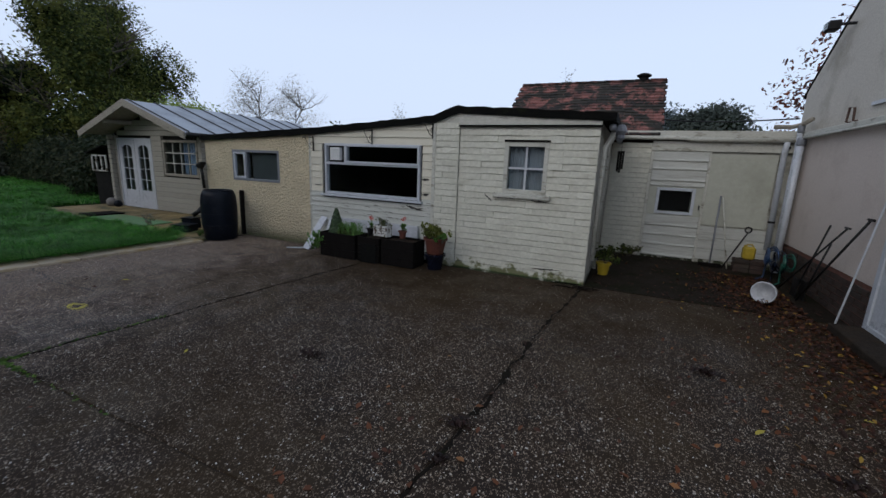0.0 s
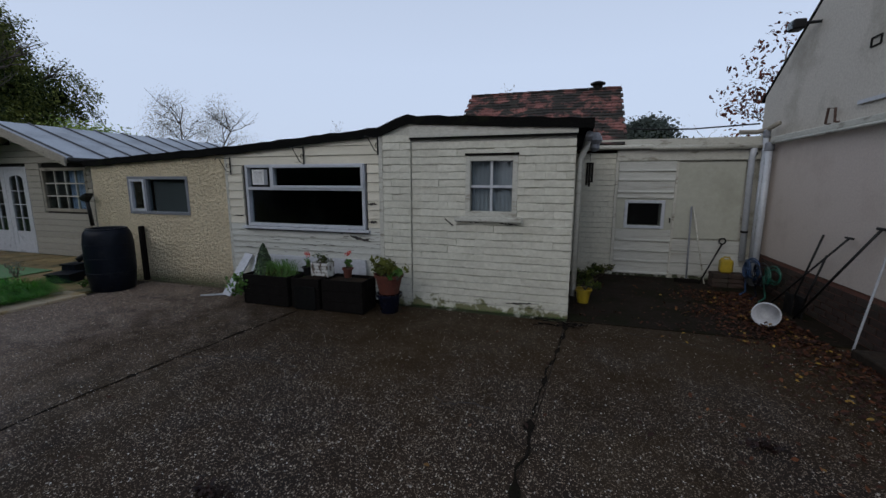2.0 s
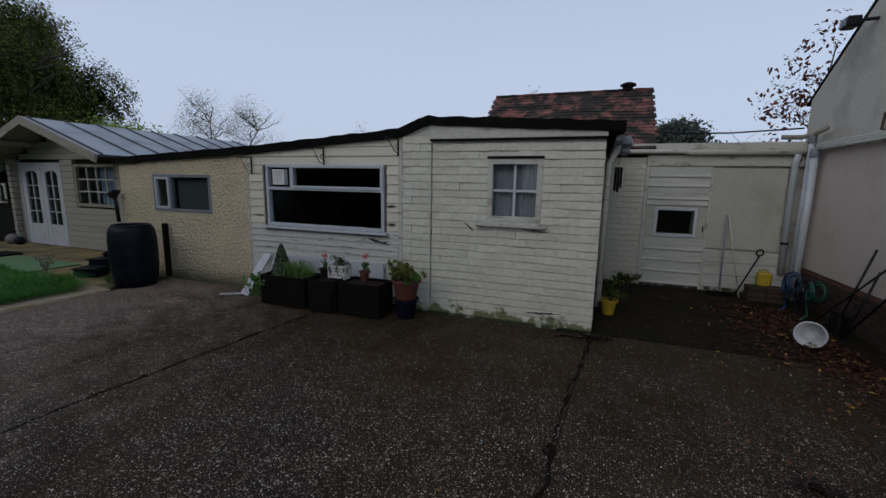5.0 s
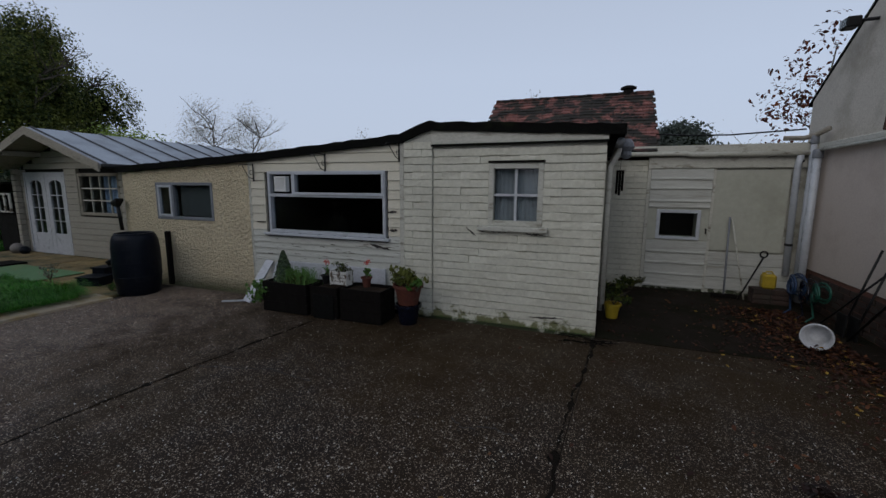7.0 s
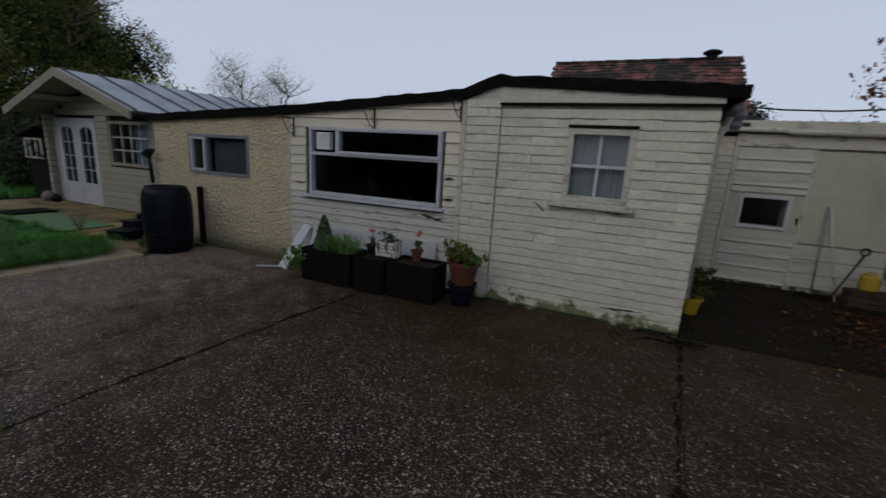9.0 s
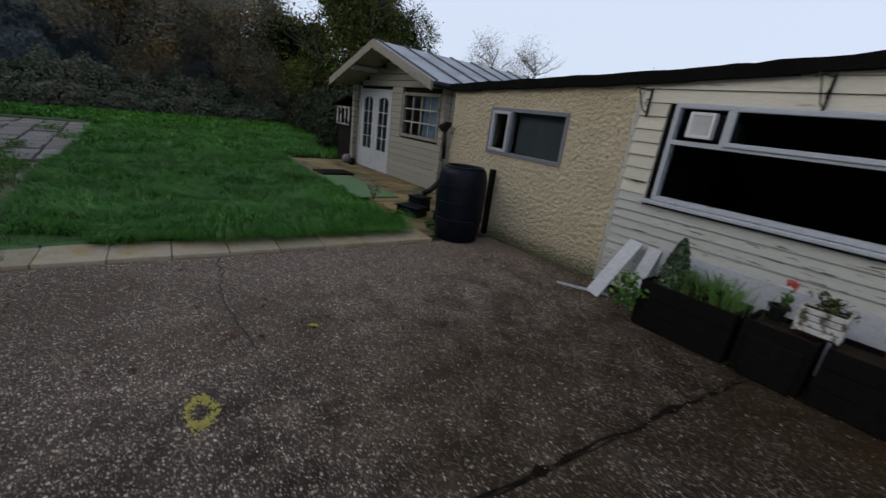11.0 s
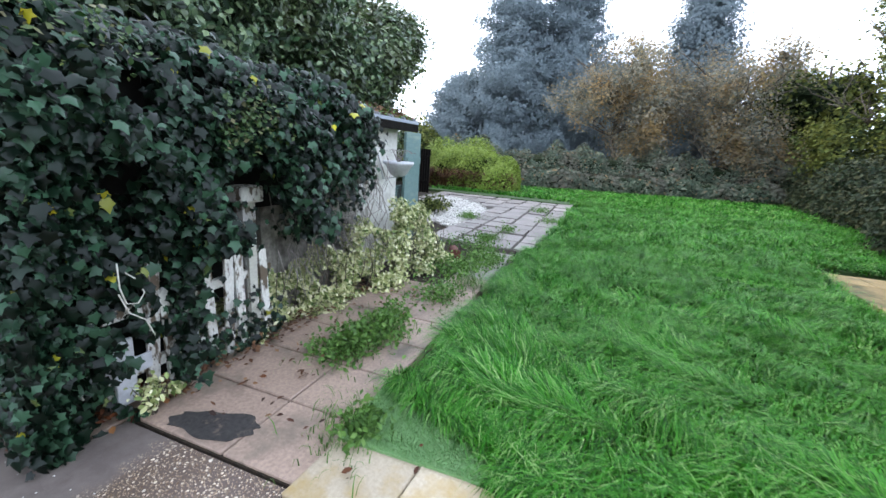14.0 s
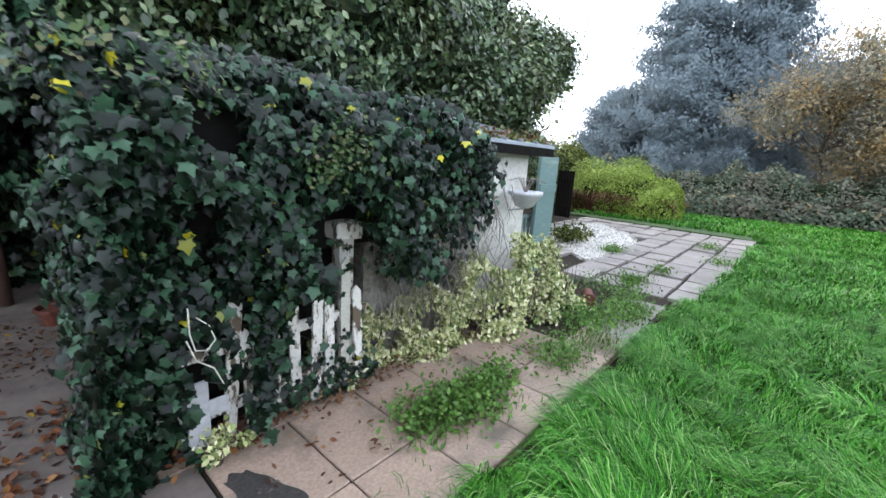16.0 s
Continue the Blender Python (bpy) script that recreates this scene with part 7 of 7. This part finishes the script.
# Conifers carry their haze in leaf and inner-crown colour.
def conifer(at, height, radius, label):
    t = thing("conifer", label, "tree", at, "conifers beyond the lawn")
    part("trunk", tube(bmesh.new(), [at, (at[0], at[1], at[2] + height * 0.95)], 0.3, 0.04), M["bark"], t)
    n = 1050
    h = rng.uniform(0.03, 1, n) ** 1.1
    a = rng.uniform(0, 2 * np.pi, n)
    lobes = 1 + 0.28 * np.sin(a * 2 + h * 9) * np.sin(h * 23 + a) + 0.2 * np.sin(h * 47 + 3 * a)
    reach = radius * (1 - h ** 1.5) ** 0.7 * lobes + 0.3
    r = reach * rng.uniform(0.55, 1.0, n)
    c = np.stack([at[0] + r * np.cos(a), at[1] + r * np.sin(a), at[2] + height * h + 0.12 * r], 1)
    k = 70
    along = np.clip(rng.normal(0, 0.6, (n, k, 1)), -0.9, 0.9) * np.stack([np.cos(a), np.sin(a), np.full(n, 0.35)], 1)[:, None]
    p = (c[:, None] + along + np.clip(rng.normal(0, 1, (n, k, 3)), -1.5, 1.5) * (0.26, 0.26, 0.16)).reshape(-1, 3)
    o = np.repeat(np.stack([np.cos(a), np.sin(a), np.full(n, 0.3)], 1), k, 0)
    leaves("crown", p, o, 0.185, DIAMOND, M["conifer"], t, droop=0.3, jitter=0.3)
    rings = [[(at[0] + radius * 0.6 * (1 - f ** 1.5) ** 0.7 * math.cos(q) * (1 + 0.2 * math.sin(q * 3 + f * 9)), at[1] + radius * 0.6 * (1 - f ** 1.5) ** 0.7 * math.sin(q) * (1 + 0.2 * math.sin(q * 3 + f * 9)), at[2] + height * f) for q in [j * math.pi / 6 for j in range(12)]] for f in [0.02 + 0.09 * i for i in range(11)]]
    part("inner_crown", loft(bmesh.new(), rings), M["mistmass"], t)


conifer((-38, -5.4, -0.05), 13, 4.0, "tall grey-green conifer beyond the lawn, mist in its colour")
conifer((-39, -1.6, -0.05), 14, 3.6, "tall grey-green conifer beyond the lawn, mist in its colour")
conifer((-40, -9.5, -0.05), 7, 3.5, "low conifer at the garden's end, mist in its colour")
conifer((-38, 6.6, -0.05), 12, 2.6, "narrow conifer beyond the lawn, mist in its colour")
conifer((-46, 2.5, -0.05), 9, 4.0, "distant conifer beyond the lawn, mist in its colour")
tree("autumn_tree", "half-bare brown autumn tree behind the lawn", (-32, 2.2, -0.05), 8, [(0, 0, 5.0, 3.2, 3.8, 3.2, 230), (0.5, 1.5, 3.0, 3, 3, 2.2, 150)], 60, 0.12, M["autumn"], 0.36, 0.12, spread=3.2, count=16, inner=0.2, mass="brownmass")
tree("autumn_tree", "brown and yellow thinning autumn tree behind the lawn", (-31, 7.2, -0.05), 7.5, [(0, 0, 4.9, 3, 3.2, 3.2, 230), (0, 1.5, 2.6, 2.5, 2.5, 2, 120)], 60, 0.12, M["autumn"], 0.36, 0.12, spread=3.2, count=16, inner=0.2, mass="brownmass")
tree("green_tree", "yellowing green deciduous tree behind the cabin", (-27, 12.7, -0.05), 9, [(0, 0, 6.0, 3.8, 3.8, 3.4, 380), (1, -1.5, 3.2, 3.2, 3, 2.6, 260)], 46, 0.15, M["green"], 0.27, 0.22, spread=3.6, count=12, inner=0.2)
tree("green_tree", "tall dull green tree beside the lawn", (-34, 18, -0.05), 12, [(0, 0, 8, 4.8, 4.8, 4.5, 520), (1.5, 0, 4, 4.5, 4.0, 3.4, 380)], 46, 0.16, M["green"], 0.31, 0.28, spread=4.4, count=13, inner=0.18)
tree("lime_tree", "small yellow-green tree behind the cabin roof", (-22.5, 14.8, -0.05), 4.6, [(0, 0, 3.1, 2.4, 2.2, 1.7, 260)], 44, 0.17, M["lime"], 0.34, 0.12)
tree("green_tree", "dark dull green tree at the lawn's far corner", (-36, 12.5, -0.05), 8.5, [(0, 0, 4.5, 4, 4, 4, 380)], 40, 0.26, M["green"], 0.5, 0.2)
for i, (x, y, hgt, s) in enumerate(((-30, 26.5, 8.6, 2.8), (-26.5, 27, 8.0, 2.4))):
    tree("willow", "pale nearly bare willow beyond the roofs", (x, y, -0.05), hgt, [(0, 0, hgt * 0.66, s, s, hgt * 0.34, 210)], 14, 0.085, M["pale"], 0.42, 0.1, spread=2.6, count=14, inner=0, level=2)
for x, y, hgt in ((-4.5, 27, 7.4), (-3.2, 27, 7.2), (-16.2, 27, 5.6)):
    tree("sapling", "thin pale sapling top beyond the roofs", (x, y, -0.05), hgt, [(0, 0, hgt * 0.85, 0.6, 0.6, hgt * 0.16, 16)], 8, 0.1, M["pale"], 0.2, 0.05, spread=0.9, count=8, inner=0)
tree("round_tree", "rounded dark green tree far beyond the yard", (4.2, 30, -0.05), 5.6, [(0, 0, 4.1, 2.7, 2.4, 1.6, 330)], 40, 0.22, M["mistgreen"], 0.35, 0.2)
tree("round_tree", "rounded green tree far beyond the yard, mist in its colour", (1.4, 34, -0.05), 6.2, [(0, 0, 4.9, 1.3, 1.3, 1.7, 160)], 36, 0.22, M["conifer"], 0.35, 0.2)
rt = tree("bare_red_tree", "nearly bare tree with a few red-brown leaves by the gable", (3.4, 11.4, -0.05), 5.2, [(-0.5, 0, 3.3, 0.9, 0.6, 0.9, 70), (-0.2, 0, 4.4, 0.9, 0.5, 0.8, 30)], 4, 0.085, M["redleaf"], 0.07, 0.04, OVAL, spread=1.7, count=9, inner=0, level=3, thin=0.5)


def hedge(name, label, pts, height, depth, count, size, mat, shape=DIAMOND):
    """A thicket along a line."""
    t = thing(name, label, "hedge", (*pts[0], 0))
    P = np.array(pts, float)
    seg = np.linalg.norm(np.diff(P, axis=0), axis=1)
    s = rng.uniform(-0.8 * depth, seg.sum() + 0.8 * depth, count)
    cum = np.concatenate([[0], np.cumsum(seg)])
    i = np.clip(np.searchsorted(cum, s) - 1, 0, len(seg) - 1)
    f = ((s - cum[i]) / seg[i])[:, None]
    c = P[i] * (1 - f) + P[i + 1] * f
    hh = height * (0.82 + 0.12 * np.sin(s * 1.3) + 0.1 * np.sin(s * 3.7 + 1))
    a = rng.uniform(-0.1, np.pi + 0.1, count)
    k = rng.uniform(0.75, 1.03, count) * (1 + 0.08 * np.sin(s * 5 + a * 4))
    k = k * np.sqrt(np.clip(1 - (np.maximum(np.maximum(-s, s - seg.sum()), 0) / (0.8 * depth)) ** 2, 0.0, 1))
    dirn = (P[i + 1] - P[i]) / seg[i][:, None]
    nrm = np.stack([-dirn[:, 1], dirn[:, 0]], 1)
    off = (np.cos(a) * k * depth)[:, None] * nrm
    z = np.abs(np.sin(a)) ** 0.6 * k * hh
    at = np.concatenate([c + off, z[:, None]], 1)
    o = np.concatenate([nrm * np.cos(a)[:, None], (0.3 + np.sin(a))[:, None]], 1)
    leaves("foliage", at, o, size, shape, mat, t, droop=0.4, jitter=0.55)
    # Dark filling added so that the thicket's inside reads shaded.
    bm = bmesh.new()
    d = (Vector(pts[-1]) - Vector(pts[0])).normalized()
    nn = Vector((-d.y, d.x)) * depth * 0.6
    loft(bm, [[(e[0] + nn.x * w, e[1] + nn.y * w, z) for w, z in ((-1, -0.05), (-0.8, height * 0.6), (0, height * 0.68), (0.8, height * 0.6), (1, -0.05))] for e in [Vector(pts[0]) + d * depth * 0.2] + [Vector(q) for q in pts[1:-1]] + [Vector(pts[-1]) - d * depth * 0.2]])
    part("inner_mass", bm, M["shademass"], t)
    return t


hedge("lime_hedge", "rounded bright lime-green hedge at the lawn's corner", [(-22.2, -4.6), (-21.6, -1.9)], 1.85, 1.1, 26000, 0.075, M["lime"])
lh = [o for o in scene.objects if o.name.startswith("lime_hedge")][0]
y = rng.uniform(-5.0, -1.2, 2600)
blades("dead_stem", -21.0 + 0.25 * np.abs(y + 3.1) ** 1.5 * -0.4 + rng.normal(0, 0.08, 2600), y, 0.75, 0.011, lh, M["litter2"], 0.7)
hedge("bramble_bank", "tangled grey-green bramble bank behind the lawn", [(-26, -5.5), (-28, 0.0), (-29.5, 4), (-30.5, 9.5)], 2.1, 1.7, 34000, 0.13, M["bramble"])
hedge("bramble_bank", "dark green shrubs and brambles along the lawn side", [(-29, 11.0), (-23, 9.9), (-18.5, 9.4), (-15.6, 8.2)], 2.3, 1.5, 34000, 0.12, M["darkbramble"])
hedge("low_shrubs", "low dark green undergrowth at the lawn's end", [(-25.2, -1.5), (-27.2, 4.0), (-28, 8.5)], 1.0, 1.1, 14000, 0.15, M["bramble"])
hedge("boundary_hedge", "dull green boundary hedge behind the trees", [(-44, -14), (-45, 0), (-43, 14), (-36, 26), (-20, 30)], 4.2, 2.0, 30000, 0.3, M["green"])
hedge("boundary_hedge", "dull green boundary hedge behind the hut", [(-12, -6.5), (-18, -6.8), (-26, -7.5), (-36, -11)], 3.0, 1.2, 22000, 0.16, M["green"])
fp = thing("old_fence_panel", "dark brown slatted fence panel beside the hut", "fence panel", (-15.5, -3.3, 0))
for k in range(6):
    part("slat", boxes((-18.6, -18.56, -3.95 + k * 0.085, -3.88 + k * 0.085, 0, 1.4)), M["darkwood"], fp)
for z in (0.3, 1.1):
    part("rail", boxes((-18.555, -18.52, -3.96, -3.44, z, z + 0.07)), M["darkwood"], fp)

# ---- pieces: boards, bricks, tiles ----
for a, b, c, d in cab_boards:
    bm = boxes((a, b, CY - 0.05, CY + 0.018, c, d), bevel=0.007)
    part("board", bm, M["cabin"], cabin)
for a, b, c, d in board_pieces():
    bm = bmesh.new()
    tl = min(d, 3)
    o = R.uniform(0, 0.004)
    loft(bm, [[(x, FRONT - 0.012 - o, c), (x, FRONT + 0.028, c), (x, FRONT + 0.028, min(d, top_at(x) - 0.035)), (x, FRONT + 0.004 - o, min(d, top_at(x) - 0.035))] for x in (a, (a + b) / 2, b)])
    part("board", bm, M["board"] if c > 0.93 else M["board_low"], range_)


def shared(size, mat, count, wob=0.0014, bevel=0.004):
    out = []
    for _ in range(count):
        bm = boxes((0, size[0], -size[1], 0.0, 0, size[2]), bevel=bevel)
        for v in bm.verts:
            v.co += Vector((R.gauss(0, wob * 0.7), R.gauss(0, wob), R.gauss(0, wob)))
        out.append(mesh_of("brick", bm, mat))
    return out


COURSE = 0.09
WB = shared((0.23, 0.017, COURSE - 0.009), M["white_brick"], 14, 0.0036, 0.0025)
RB = shared((0.222, 0.014, 0.066), M["dimbrick"], 6)


def lay(parent, x0, x1, y, z0, z1, holes=(), kinds=WB, course=COURSE, length=0.231, gap=-0.0025, turn=None):
    """Courses of bricks from x0 to x1 with cut bricks at ends and openings."""
    row, z = 0, z0
    while z + course <= z1 + 0.001:
        spans, a = [], x0
        for h in sorted(holes):
            if z + course > h[2] + 0.03 and z < h[3] - 0.03:
                spans.append((a, h[0]))
                a = h[1]
        spans.append((a, x1))
        for s0, s1 in spans:
            x = x0 - (length / 2 if row % 2 else 0)
            while x < s1 - 0.012:
                p, q = max(x, s0), min(x + length, s1)
                if q - p > 0.02:
                    ob = new("brick", R.choice(kinds))
                    loc = Matrix.Translation((p, y + R.uniform(-0.002, 0.002), z)) @ Matrix.Diagonal(((q - p - gap) / (length - 0.001), 1, 1, 1))
                    ob.matrix_basis = turn @ loc if turn is not None else loc
                    hang(ob, parent)
                x += length
        z += course
        row += 1


lay(range_, -2.41, -0.475, FRONT + 0.011, 0.0, 2.1, [(-1.72, -1.1, 1.18, 1.89)])
part("pier", loft(bmesh.new(), [[(x, FRONT - 0.018, 0), (x, FRONT + 0.011, 0), (x, FRONT + 0.011, top_at(x) - 0.04), (x, FRONT - 0.018, top_at(x) - 0.04)] for x in (-2.795, -2.6, -2.46, -2.415)]), M["mortar"], range_)
lay(range_, -2.79, -2.42, FRONT - 0.019, 0.0, 2.2)
lay(back, -0.46, 0.2, BY + 0.011, 0.0, 2.1)
lay(house, -8.2, -4.0, 0.0, 0.0, 0.5, [(-5.42, -4.0, 0.0, 1.0)], RB, 0.075, 0.232, 0.01, Matrix.Translation((GX + 0.014, 0, 0)) @ pose(0, 0, 0, 0, 0, -90))

tile_kinds = []
for k in range(5):
    bm = boxes((0, 0.17, -0.02, 0.14, 0, 0.021))
    for v in bm.verts:
        v.co += Vector((R.gauss(0, 0.002), R.gauss(0, 0.003), R.gauss(0, 0.002) + (0.006 if v.co.y < 0 else 0)))
    tile_kinds.append(mesh_of("tile", bm, M["rooftile"]))
ang = math.atan2(1.19, 1.53)
for r in range(18):
    for c in range(17):
        s = r * 0.107
        x = -2.62 + c * 0.1745 + (0.0 if r % 2 else -0.04) + R.gauss(0, 0.003)
        ob = new("tile", R.choice(tile_kinds))
        ob.matrix_basis = Matrix.Translation((x, 8.33 + s * math.cos(ang), 2.19 + s * math.sin(ang) - 0.02 * math.sin(math.pi * s / 1.9) * math.sin(c * 0.5))) @ Matrix.Rotation(ang - 0.07 + R.gauss(0, 0.02), 4, "X")
        ob.parent = oroof
        ob.matrix_parent_inverse = place_of(oroof).inverted()
for c in range(10):
    x = -2.63 + c * 0.296
    bm = loft(bmesh.new(), [[(xx, 9.88 + rr * math.cos(a), 3.33 + rr * math.sin(a)) for a in [k * math.pi / 6 for k in range(7)]] for xx, rr in ((x, 0.1), (x + 0.28, 0.092), (x + 0.29, 0.105))], close=False, cap=False)
    bmesh.ops.solidify(bm, geom=bm.faces[:], thickness=0.015)
    part("ridge_tile", bm, M["rooftile"], oroof)
